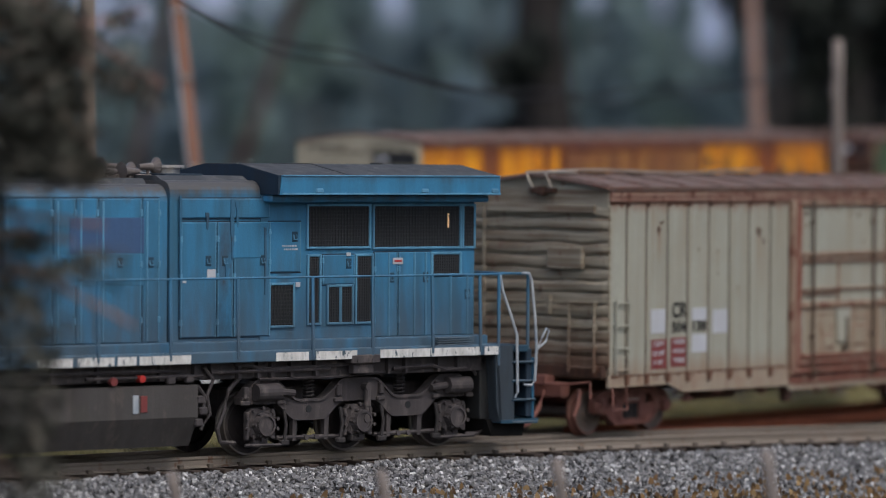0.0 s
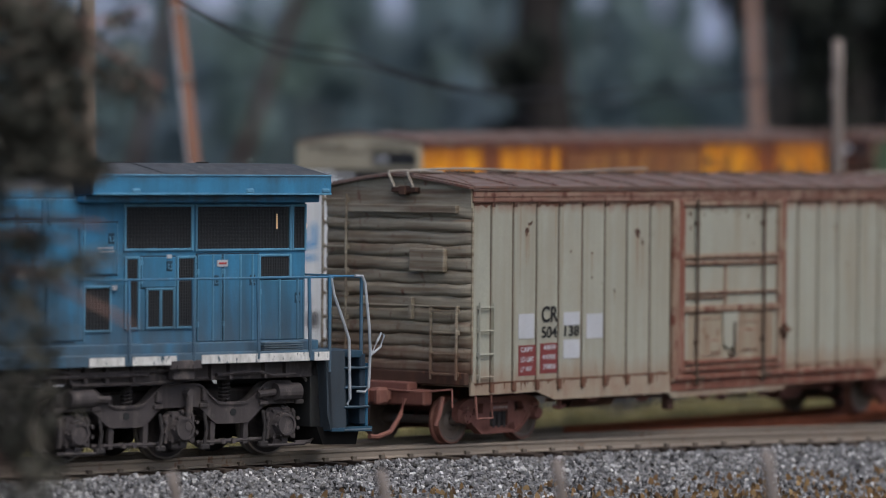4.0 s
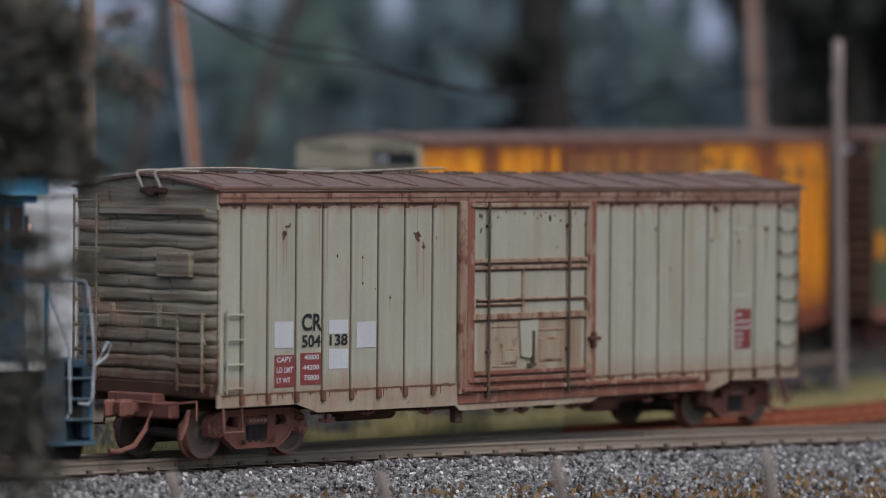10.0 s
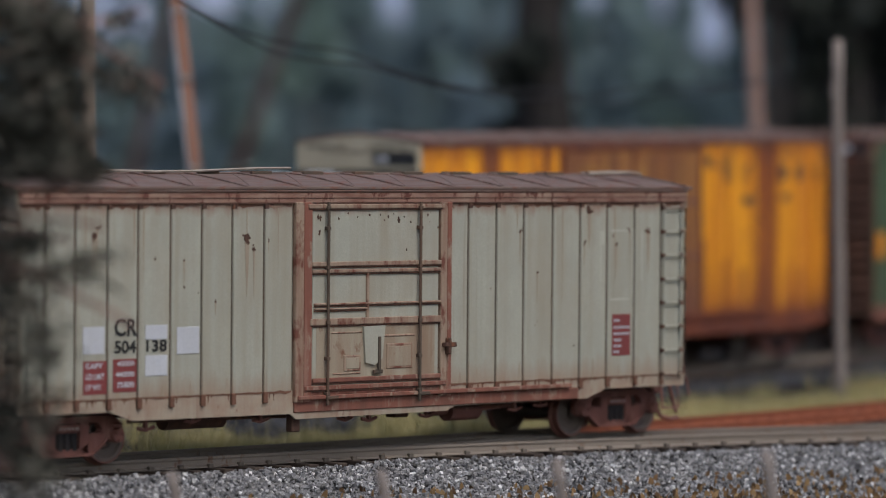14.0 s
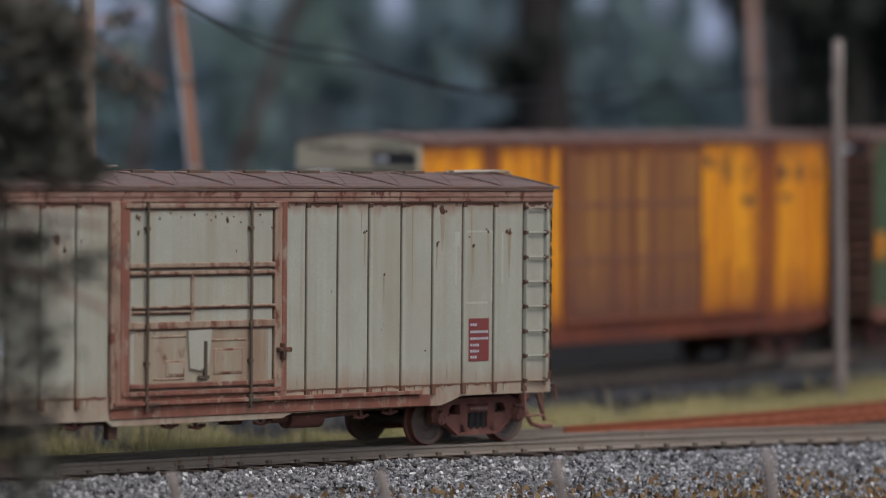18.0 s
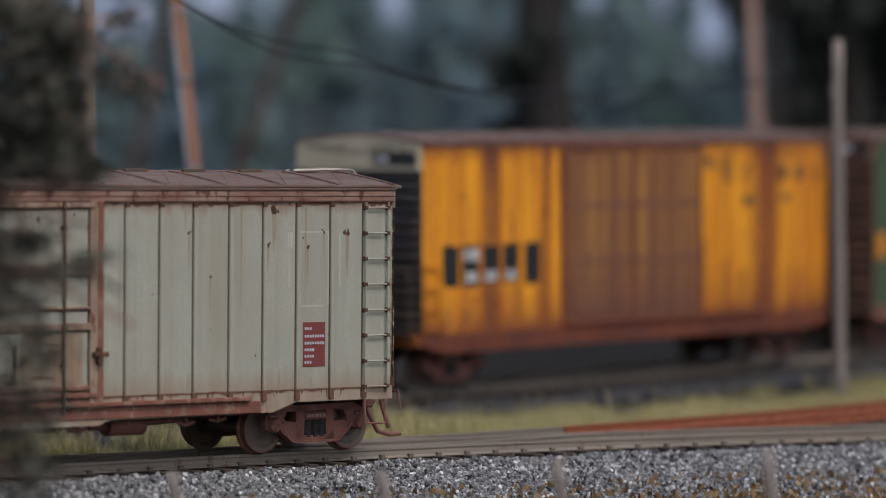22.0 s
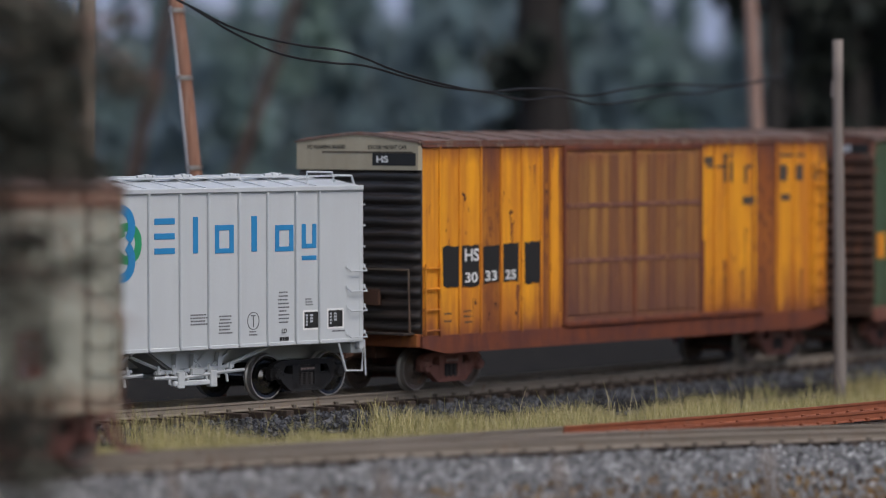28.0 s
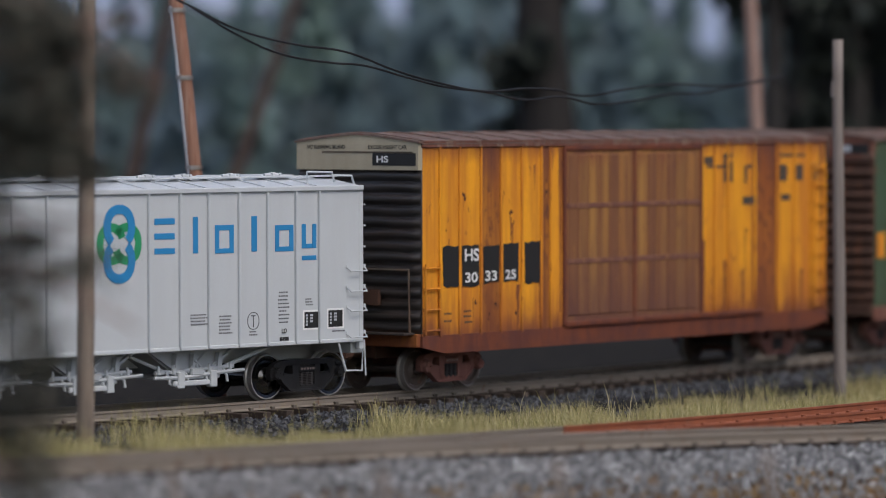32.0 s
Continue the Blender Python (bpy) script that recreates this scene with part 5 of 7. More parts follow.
    part("pilot_frame", Shape().box(-9.2, -8.4, -4.3, 4.3, 1.5, 5.1, 0.05), M_BLACK, lo)
    part("fuel_tank", Shape().prism([(-4.7, 4.0), (-4.7, 2.3), (-3.9, 0.75), (3.9, 0.75), (4.7, 2.3), (4.7, 4.0)], "x", -45.0, -28.9), M_TANK, lo, "dusty black fuel tank")
    part("tank_label", Shape().box(-33.1, -32.75, -4.76, -4.66, 2.6, 3.55, 0.01), M_PALE, lo)
    part("tank_label", Shape().box(-32.6, -32.2, -4.76, -4.66, 2.65, 3.5, 0.01), M_RED_DECAL, lo)
    part("fuel_filler", Shape().cyl((-32.6, -4.9, 4.4), (-32.6, -4.5, 4.4), 0.2, n=12), M_RED, lo, "red fuel filler cap")
    part("valve_wheel", Shape().cyl((-34.4, -4.9, 4.3), (-34.4, -4.6, 4.3), 0.22, n=10), M_RED_DECAL, lo)
    pp = Shape()
    for z, a, b in ((4.75, -45, -30), (4.45, -36, -28.5), (4.6, -28, -20)):
        pp.tube([(a, -4.6, z), (b, -4.6, z)], 0.1, 6)
    part("air_pipe", pp, M_GREY_DARK, lo)
    gusset = Shape().prism([(-0.09, 4.25), (0.09, 4.25), (0.09, 5.1), (-0.09, 5.1)], "y", -4.62, -4.25).mesh("frame_gusset")
    gusset.materials.append(M_GREY_DARK)
    for u in (-42, -38, -35.2, -31.2, -29.0, -27.9, -26.1, -24.8, -23.9, -22.6, -20.9, -15.9, -14.7, -12.4, -11.0):
        part("frame_gusset", gusset, M_GREY_DARK, lo).location.x = u * FT
    rodding = Shape()
    for pts in (((-28.4, 4.9), (-27.8, 4.2), (-28.2, 3.4), (-28.0, 2.4), (-28.6, 1.6)), ((-28.8, 3.9), (-28.3, 3.3), (-28.5, 2.5)), ((-26.4, 5.0), (-24.0, 4.7), (-20.0, 4.75), (-16.5, 4.95)), ((-15.6, 4.5), (-12.8, 4.6), (-11.9, 4.35), (-10.4, 4.4))):
        rodding.tube([(a, -4.55, b) for a, b in pts], 0.1, 6)
    for u, z in ((-28.7, 3.2), (-28.5, 2.6), (-28.8, 2.0), (-29.4, 4.3), (-30.6, 4.25)):
        rodding.box(u - 0.25, u + 0.25, -4.75, -4.4, z - 0.2, z + 0.2, 0.06)
    part("hose_bracket", rodding, M_GREY_DARK, lo)
    slats = Shape()
    for z in (5.72, 5.84, 5.96, 6.08):
        slats.box(-12.9, -10.3, -5.12, -4.66, z, z + 0.05, 0.01)
    part("vent_slat", slats, M_PALE_BLUE, lo, "grey ribbed vent on the walkway")
    # handrails
    rail = Shape().tube([(-58, -5.05, 9.55), (-8.5, -5.05, 9.57), (-8.3, -5.05, 9.5)], 0.07, 6)
    part("handrail", rail, M_BLUE, lo)
    for u in (-46, -41, -35.6, -31.0, -26.6, -21.6, -17.5, -13.3, -9.9):
        part("stanchion", Shape().tube([(u, -5.12, 5.3), (u, -5.16, 6.0), (u, -5.05, 9.6)], 0.1, 6), M_BLUE, lo)
    # end platform: steps, posts, pale grab rails
    part("end_platform", Shape().box(-9.0, -6.2, -5.0, 5.0, 5.2, 5.6, 0.05), M_BLUE_SHADED, lo)
    for u, v in ((-8.55, -5.1), (-6.25, -4.9)):
        part("end_post", Shape().tube([(u, v, 4.5), (u, v, 9.6)], 0.1, 6), M_BLUE, lo)
    part("end_rail", Shape().tube([(-8.55, -5.0, 9.6), (-6.5, -5.0, 9.6)], 0.07, 6).tube([(-6.4, -4.9, 9.55), (-6.3, 4.9, 9.55)], 0.07, 6), M_BLUE, lo)
    part("grab_rail", Shape().tube([(-8.5, -5.15, 9.5), (-8.3, -5.15, 8.6), (-7.7, -5.2, 7.2), (-7.3, -5.2, 6.2), (-7.25, -5.25, 3.0), (-7.4, -5.2, 2.7)], 0.08, 6), M_PALE, lo, "white bent grab rail")
    part("grab_rail", Shape().tube([(-6.9, -5.15, 9.62), (-6.4, -5.15, 9.6), (-6.2, -5.15, 9.2), (-5.95, -5.2, 7.0), (-5.85, -5.2, 5.5), (-5.95, -5.2, 3.6), (-6.2, -5.2, 3.35), (-6.7, -5.1, 3.4)], 0.08, 6), M_PALE, lo, "white bent grab rail")
    part("step_side", Shape().prism([(-8.8, 5.6), (-7.55, 5.6), (-7.4, 1.42), (-8.45, 1.38), (-8.7, 2.2)], "y", -5.15, -4.95), M_STEP, lo, "grimy blue-black step side plate")
    part("step_side", Shape().prism([(-8.8, 5.6), (-8.6, 5.6), (-8.3, 1.4), (-8.5, 1.38)], "y", -5.15, -3.9), M_STEP, lo)
    part("step_back", Shape().box(-8.3, -5.9, -4.0, -3.85, 1.4, 5.4, 0.03), M_BLUE_SHADED, lo)
    part("step_side", Shape().box(-6.0, -5.8, -5.0, -3.9, 1.5, 4.9, 0.03), M_BLUE_DEEP, lo)
    for z in (2.55, 3.6, 4.65):
        part("step_tread", Shape().box(-7.6, -5.85, -5.2, -3.9, z - 0.06, z + 0.06, 0.03), M_BLUE_SHADED, lo)
        part("tread_edge", Shape().box(-7.55, -5.9, -5.23, -5.16, z - 0.0, z + 0.07, 0.02), M_PALE_BLUE, lo)
    part("step_edge", Shape().prism([(-8.45, 1.30), (-5.75, 1.22), (-5.7, 1.5), (-8.45, 1.46)], "y", -5.24, -3.9), M_BLUE_SHADED, lo)
    part("tread_edge", Shape().box(-7.6, -5.75, -5.27, -5.2, 1.3, 1.4, 0.02), M_PALE_BLUE, lo)
    part("plough", Shape().prism([(-8.9, 1.5), (-6.0, 1.5), (-6.25, 0.5), (-8.5, 0.55)], "y", -4.5, 4.5), M_PLOUGH, lo, "black plough below the steps")
    part("cut_lever", Shape().tube([(-5.6, -4.9, 5.3), (-5.0, -5.0, 5.75), (-4.75, -5.0, 6.35), (-4.95, -5.0, 6.5), (-5.2, -5.0, 6.1), (-5.5, -4.9, 5.4)], 0.07, 6), M_PALE, lo, "white looped cut lever")
    part("end_plate", Shape().box(-6.4, -6.0, -5.0, 5.0, 1.6, 5.4, 0.05), M_NAVY, lo)
    coupler(lo, -6.0, 1, M_GREY_DARK)
    for uc, t in ((-17.6, 1.3), (-50.5, -1.3)):
        axle_truck(lo, uc, t)
    return lo


# ---- grey covered hopper, standing ----
def hopper_car():
    car = thing("hopper_car", "light grey clean covered hopper model with blue lettering", "hopper car", "freight cars")
    H, L = 5.25, 46.0
    part("body", Shape().prism([(-H + 0.1, 3.9), (H - 0.1, 3.9), (H - 0.1, 14.0), (0, 14.6), (-H + 0.1, 14.0)], "x", -L, -0.05), M_HOPPER, car)
    ribs = [-45.9, -43.2, -40.6, -38.0, -35.4, -32.8, -30.2, -27.4, -24.6, -19.0, -16.34, -13.89, -11.22, -8.7, -6.16, -4.05, -0.02]
    rib = Shape().box(-0.09, 0.09, -0.2, 0.05, 3.75, 13.75, 0.04).mesh("side_rib")
    rib.materials.append(M_HOPPER)
    for sg in (-1, 1):
        for a, b in zip(ribs, ribs[1:]):
            part("side_panel", Shape().box(a + 0.03, b - 0.03, sg * (H - 0.15), sg * H, 3.85, 13.8, 0.03), M_HOPPER, car)
        for u in ribs[1:-1]:
            o = part("side_rib", rib, M_HOPPER, car)
            o.matrix_basis = pose(u * FT, sg * H * FT, 0, 0, 0, 0 if sg < 0 else 180)
        part("top_chord", Shape().box(-L, 0, sg * (H - 0.2), sg * (H + 0.16), 13.75, 14.08, 0.05), M_HOPPER, car)
        part("bottom_chord", Shape().box(-L, 0, sg * (H - 0.2), sg * (H + 0.06), 3.68, 3.95, 0.04), M_HOPPER, car)
    part("roof", Shape().prism([(-H, 14.02), (H, 14.02), (2.2, 14.5), (-2.2, 14.5)], "x", -L, 0), M_HOPPER, car)
    for u in ribs[1:-1]:
        part("roof_rib", Shape().prism([(-H + 0.05, 14.0), (-2.2, 14.5), (2.2, 14.5), (H - 0.05, 14.0), (H - 0.05, 14.1), (2.2, 14.6), (-2.2, 14.6), (-H + 0.05, 14.1)], "x", u - 0.07, u + 0.07), M_HOPPER, car)
    for u in (-38, -31, -24.8, -21.2, -15.8, -12.6, -8.4, -4.6):
        h = part("hatch", Shape().box(u - 0.95, u + 0.95, -1.3, 1.1, 14.45, 14.8, 0.12).cyl((u - 0.7, -1.35, 14.75), (u + 0.7, -1.35, 14.75), 0.14, n=8), M_HOPPER, car)
        part("hatch_latch", Shape().box(u - 0.15, u + 0.15, -1.6, -1.2, 14.5, 14.95, 0.04).box(u + 0.5, u + 0.75, -1.55, -1.2, 14.5, 14.9, 0.04), M_HOPPER, h)
    part("running_board", Shape().box(-L, 0.3, -2.6, -1.7, 14.62, 14.72, 0.02).box(-L, 0.3, 1.7, 2.6, 14.62, 14.72, 0.02), M_HOPPER, car)
    part("roof_rail", Shape().tube([(-4.2, -4.3, 14.2), (-4.2, -4.3, 15.0), (-1.9, -4.3, 14.95), (-1.7, -4.3, 14.3)], 0.08, 6).tube([(-1.9, -4.3, 14.75), (-0.2, -4.4, 14.7), (0.05, -4.4, 14.1)], 0.08, 6), M_HOPPER, car)
    # end cage
    part("end_slope", Shape().prism([(-4.8, 4.2), (-0.6, 9.0), (-0.6, 14.0), (-0.9, 14.0), (-5.2, 4.2)], "y", -4.9, 4.9), M_HOPPER, car)
    for sg in (-1, 1):
        part("corner_post", Shape().box(-0.35, 0.05, sg * (H - 0.35), sg * (H + 0.02), 3.2, 14.0, 0.04), M_HOPPER, car)
    for z in (4.0, 5.75, 7.05, 8.4):
        part("grab_iron", Shape().tube([(-1.45, -H, z + 0.28), (-1.45, -H - 0.08, z + 0.2), (-1.4, -H - 0.3, z), (0.1, -H - 0.3, z), (0.16, -H - 0.06, z + 0.2), (0.16, -H, z + 0.3)], 0.055, 6).box(-1.58, -1.34, -H - 0.06, -H, z + 0.18, z + 0.42, 0.02).box(0.02, 0.22, -H - 0.06, -H + 0.1, z + 0.2, z + 0.44, 0.02), M_HOPPER, car)
    for z in (10.0, 11.4, 12.8):
        part("grab_iron", Shape().tube([(0.05, -H, z), (0.2, -H, z), (0.2, -H + 1.6, z), (0.05, -H + 1.6, z)], 0.07, 6), M_HOPPER, car)
    part("sill_step", Shape().tube([(-2.2, -H + 0.1, 3.7), (-1.5, -H + 0.1, 1.8), (0.0, -H + 0.1, 1.75), (0.1, -H + 0.1, 3.7)], 0.09, 6).tube([(0.2, -H + 0.1, 3.8), (0.35, -H + 0.1, 1.4)], 0.06, 6), M_HOPPER, car)
    part("end_sill", Shape().box(-0.6, 0.5, -4.7, 4.7, 2.9, 3.7, 0.05), M_HOPPER, car)
    part("centre_sill", Shape().box(-L, 0.5, -0.8, 0.8, 2.4, 3.6, 0.05), M_HOPPER, car)
    coupler(car, 0.3, 1, M_TRUCK_BLACK)
    # discharge bays
    for uc in (-14.0, -22.8, -32.0):
        part("discharge_bay", Shape().prism([(uc - 4.3, 3.9), (uc + 4.3, 3.9), (uc + 1.2, 1.95), (uc - 1.2, 1.95)], "y", -3.6, 3.6), M_HOPPER, car)
        gate = Shape().box(uc - 2.2, uc + 2.2, -4.1, 4.1, 1.75, 2.0, 0.05).cyl((uc - 3.4, -4.0, 2.25), (uc + 3.4, -4.0, 2.45), 0.14, n=8)
        for q in (-1.4, 1.4):
            gate.box(uc + q - 0.3, uc + q + 0.3, -4.4, -3.9, 1.2, 2.3, 0.06)
        gate.box(uc - 2.0, uc + 1.7, -4.3, -3.9, 1.35, 1.7, 0.06)
        for q in (-1.8, -0.3, 1.9):
            gate.prism([(uc + q, 2.0), (uc + q + 0.4, 2.0), (uc + q + 0.5, 3.3), (uc + q + 0.2, 3.4)], "y", -4.1, -3.7)
        for q in (-2.6, -1.0, 0.6, 2.4):
            gate.tube([(uc + q, -4.05, 2.4), (uc + q + 0.25, -4.2, 1.9), (uc + q + 0.3, -4.2, 1.5)], 0.1, 6)
        gate.tube([(uc - 3.6, -4.15, 1.95), (uc - 1.0, -4.2, 1.9), (uc + 1.6, -4.2, 2.1), (uc + 4.2, -4.15, 2.2)], 0.13, 6)
        part("outlet_gate", gate, M_HOPPER, car)
        fit = Shape()
        for q in (-3.2, -1.9, 0.1, 1.2, 3.0):
            fit.cyl((uc + q, -4.12, 2.15), (uc + q, -4.12, 2.75), 0.16, 0.08, 8)
        fit.tube([(uc - 0.6, -4.0, 2.2), (uc + 0.6, -4.1, 3.2), (uc + 0.9, -4.1, 3.4)], 0.09, 6).tube([(uc + 0.9, -4.0, 2.2), (uc - 0.1, -4.1, 3.0)], 0.09, 6)
        fit.box(uc - 0.5, uc + 0.6, -4.35, -4.05, 2.0, 2.5, 0.08)
        part("gate_fitting", fit, M_HOPPER, car)
        part("gate_bracket", Shape().prism([(uc - 4.2, 3.85), (uc - 3.8, 3.85), (uc - 1.0, 2.2), (uc - 1.4, 2.2)], "y", -3.95, -3.75).prism([(uc + 4.2, 3.85), (uc + 3.8, 3.85), (uc + 1.0, 2.2), (uc + 1.4, 2.2)], "y", -3.95, -3.75), M_HOPPER, car)
    part("brace_strut", Shape().tube([(-11.8, -3.9, 2.3), (-7.8, -4.3, 3.6)], 0.14, 6).tube([(-19.5, -3.9, 3.4), (-16.2, -3.9, 2.2)], 0.12, 6), M_HOPPER, car)
    for uc, t in ((-3.6, 0.5), (-42.0, -0.5)):
        freight_truck(car, uc + 0.0, t, M_TRUCK_BLACK, M_WHEEL_BRIGHT, M_BRIGHT, r=1.5)
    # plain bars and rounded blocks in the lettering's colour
    y0, y1 = -H - 0.03, -H + 0.02

    def bars(*rects):
        s = Shape()
        for a, b, c, e in rects:
            s.box(a, b, y0, y1, c, e, 0.015)
        return s

    t = 0.34
    blocks = [bars((-18.5, -16.75, 11.8, 12.2), (-18.5, -16.75, 10.85, 11.25), (-18.5, -16.75, 9.92, 10.3)),
              bars((-15.2, -14.75, 9.9, 12.25)),
              bars((-13.3, -11.65, 11.33, 11.68), (-12.03, -11.65, 10.15, 11.33), (-13.3, -11.65, 9.85, 10.17), (-13.3, -12.92, 10.17, 11.33)),
              bars((-10.1, -9.6, 9.9, 12.2)),
              bars((-8.0, -6.35, 11.23, 11.58), (-8.0, -7.62, 10.17, 11.23), (-8.0, -6.35, 9.85, 10.17), (-6.73, -6.35, 10.17, 11.23)),
              bars((-5.6, -5.22, 10.0, 11.6), (-5.22, -4.65, 10.0, 10.3), (-4.65, -4.28, 10.0, 11.6), (-5.6, -4.28, 9.22, 9.52))]
    for s in blocks:
        part("name_block", s, M_SKYBLUE, car, "sky-blue block of the painted name")

    def ring(cu, cz, ru, rz, w, a0, a1, mat, dy):
        s = Shape()
        n = 36
        vs, fs = [], []
        for k in range(n + 1):
            a = math.radians(a0 + (a1 - a0) * k / n)
            for q in (1, -1):
                for yy in (-H - dy, -H + 0.02):
                    e = 0.92
                    ca, sa = math.cos(a), math.sin(a)
                    vs.append((cu + (ru + q * w / 2) * math.copysign(abs(ca) ** e, ca), yy, cz + (rz + q * w / 2) * math.copysign(abs(sa) ** e, sa)))
        for k in range(n):
            o = 4 * k
            for i, j in ((0, 2), (2, 3), (3, 1), (1, 0)):
                fs.append((o + i, o + j, o + 4 + j, o + 4 + i))
        s.add(vs, fs)
        part("emblem_ring", s, mat, car)

    ring(-22.1, 10.65, 0.95, 1.05, 0.55, 20, 330, M_GREEN, 0.03)
    ring(-20.8, 10.65, 0.95, 1.05, 0.55, -160, 150, M_GREEN, 0.03)
    ring(-21.45, 11.72, 1.02, 1.12, 0.58, -50, 235, M_SKYBLUE, 0.05)
    ring(-21.45, 9.58, 1.02, 1.12, 0.58, 130, 415, M_SKYBLUE, 0.05)
    for a, b, z0, z1 in ((-5.39, -4.14, 4.75, 5.82), (-3.21, -1.9, 4.75, 5.86)):
        part("panel_border", Shape().box(a - 0.12, b + 0.12, -H - 0.02, -H + 0.02, z0 - 0.12, z1 + 0.12, 0.01), M_NUMBER, car)
        part("data_panel", bars((a, b, z0, z1)), M_LETTER, car, "black data panel with tiny white print")
        pr = Shape()
        for k in range(4):
            pr.box(a + 0.12, a + 0.28, y0 - 0.02, y0, z1 - 0.3 - k * 0.2, z1 - 0.16 - k * 0.2, 0.005)
            if k < 3:
                pr.box(a + 0.5, a + 0.75, y0 - 0.02, y0, z1 - 0.3 - k * 0.2, z1 - 0.16 - k * 0.2, 0.005)
        part("data_print", pr, M_WHITE, car)
    for a, b, z0, z1, rows, dens in ((-7.75, -6.75, 5.1, 7.3, 9, 0.8), (-15.5, -13.95, 5.25, 6.05, 4, 0.75), (-13.0, -11.75, 4.6, 5.9, 6, 0.6), (-5.35, -4.5, 6.2, 6.75, 3, 0.5), (-2.9, -1.6, 4.4, 4.55, 1, 1.0), (-10.4, -9.5, 4.4, 4.8, 2, 0.8)):
        s, rr = Shape(), random.Random(int(-a * 10))
        for k in range(rows):
            z = z1 - (k + 0.5) * (z1 - z0) / rows
            q, stop = a + rr.uniform(0, 0.12), b - rr.uniform(0, (b - a) * 0.3)
            while q < stop:
                w = rr.uniform(0.06, 0.2) * dens + 0.05
                s.box(q, min(q + w, b), y0 + 0.005, y1, z - 0.045, z + 0.045, 0.005)
                q += w + 0.06
        tagged(part("data_print", s, M_PRINT, car, "tiny unreadable black print"), kind="stuff")
    ring(-9.95, 5.4, 0.5, 0.55, 0.05, 0, 360, M_PRINT, 0.02)
    part("data_print", bars((-10.15, -9.75, 5.7, 5.78), (-9.98, -9.9, 5.0, 5.7)), M_PRINT, car)
    part("lettering", letters("LD", -7.45, -7.0, 4.5, 4.8, y0 - 0.01), M_LETTER, car)
    part("data_print", bars((-7.6, -7.4, 4.0, 4.26), (-7.36, -7.16, 4.0, 4.26), (-7.12, -6.8, 4.0, 4.26)), M_LETTER, car)
    return car


# ---- yellow excess-height boxcar, standing ----
def yellow_boxcar():
    car = thing("boxcar", "tall yellow boxcar model with heavy brown rust", "boxcar", "freight cars")
    H, L = 5.25, 50.5
    rust_rnd = random.Random(12)
    part("body", Shape().box(0.1, L - 0.1, -H + 0.12, H - 0.12, 3.4, 16.8, 0.03), M_BROWN_DOOR, car)
    sections = [(0.05, 2.0, M_YELLOW), (2.0, 4.2, M_YELLOW), (4.2, 6.6, M_YELLOW), (6.6, 8.9, M_YELLOW_RUST), (8.9, 11.3, M_YELLOW), (11.3, 13.6, M_YELLOW), (13.6, 14.7, M_YELLOW_RUST), (14.7, 16.3, M_YELLOW),
                (33.3, 35.2, M_YELLOW), (35.2, 37.0, M_YELLOW), (37.0, 40.6, M_YELLOW), (40.6, 43.6, M_RED_RUST), (43.6, 46.0, M_YELLOW), (46.0, 48.2, M_YELLOW), (48.2, 50.45, M_YELLOW)]
    rib = Shape().box(-0.10, 0.10, -0.14, 0.04, 3.7, 16.6, 0.05).mesh("rib")
    rib.materials.append(M_YELLOW)
    for sg in (-1, 1):
        y = sg * H
        for a, b, m in sections:
            part("side_panel", Shape().box(a + 0.06, b - 0.06, y - sg * 0.14, y, 3.75, 16.6, 0.05), m, car)
            if b not in (16.3, 50.45):
                o = part("rib", rib, M_YELLOW, car)
                o.matrix_basis = pose(b * FT, y * FT, 0, 0, 0, 0 if sg < 0 else 180)
        part("top_rail", Shape().box(0, L, y - sg * 0.1, y + sg * 0.12, 16.5, 16.98, 0.05), M_RUST, car)
        part("side_sill", Shape().prism([(0, 3.1), (2.5, 2.6), (48, 2.5), (L, 3.0), (L, 3.85), (0, 3.85)], "y", y - sg * 0.12, y + sg * 0.1), M_SILL, car)
        part("door_rail", Shape().box(16.3, 41.5, y, y + sg * 0.3, 3.85, 4.2, 0.04), M_SILL, car)
        part("door_rail", Shape().box(16.3, 33.4, y, y + sg * 0.22, 16.2, 16.5, 0.04), M_SILL, car)
        for a, b in ((16.4, 24.7), (24.9, 33.2)):
            d = part("door", Shape().box(a, b, y - sg * 0.1, y + sg * 0.1, 4.1, 16.3, 0.05), M_BROWN_DOOR, car, "brown rust-stained sliding door")
            k = a + 0.3
            while k < b - 0.8:
                part("door_panel", Shape().box(k, k + 1.05, y, y + sg * 0.17, 4.6, 15.9, 0.06), rust_rnd.choice((M_BROWN_DOOR, M_DOOR_TAN, M_DOOR_TAN, M_DOOR_RED)), d)
                k += 1.25
            for z in (12.3, 8.4):
                part("door_bar", Shape().box(a + 0.1, b - 0.1, y, y + sg * 0.2, z - 0.2, z + 0.2, 0.05), M_DOOR_STAIN, d)
        for u in (16.3, 24.8, 33.3):
            part("door_post", Shape().box(u - 0.16, u + 0.16, y - sg * 0.05, y + sg * 0.2, 3.9, 16.5, 0.04), M_SILL, car)
        ladder(car, "side_ladder", 0.25, 1.85, [4.2, 5.6, 7.0, 8.4], y, M_YELLOW, "x", 0.07, d=sg)
        ladder(car, "side_ladder", 48.6, 50.1, [4.2 + 1.3 * k for k in range(9)], y, M_YELLOW, "x", 0.07, d=sg)
    # red-brown stains that run down beside the ribs and the doors
    rk = random.Random(44)
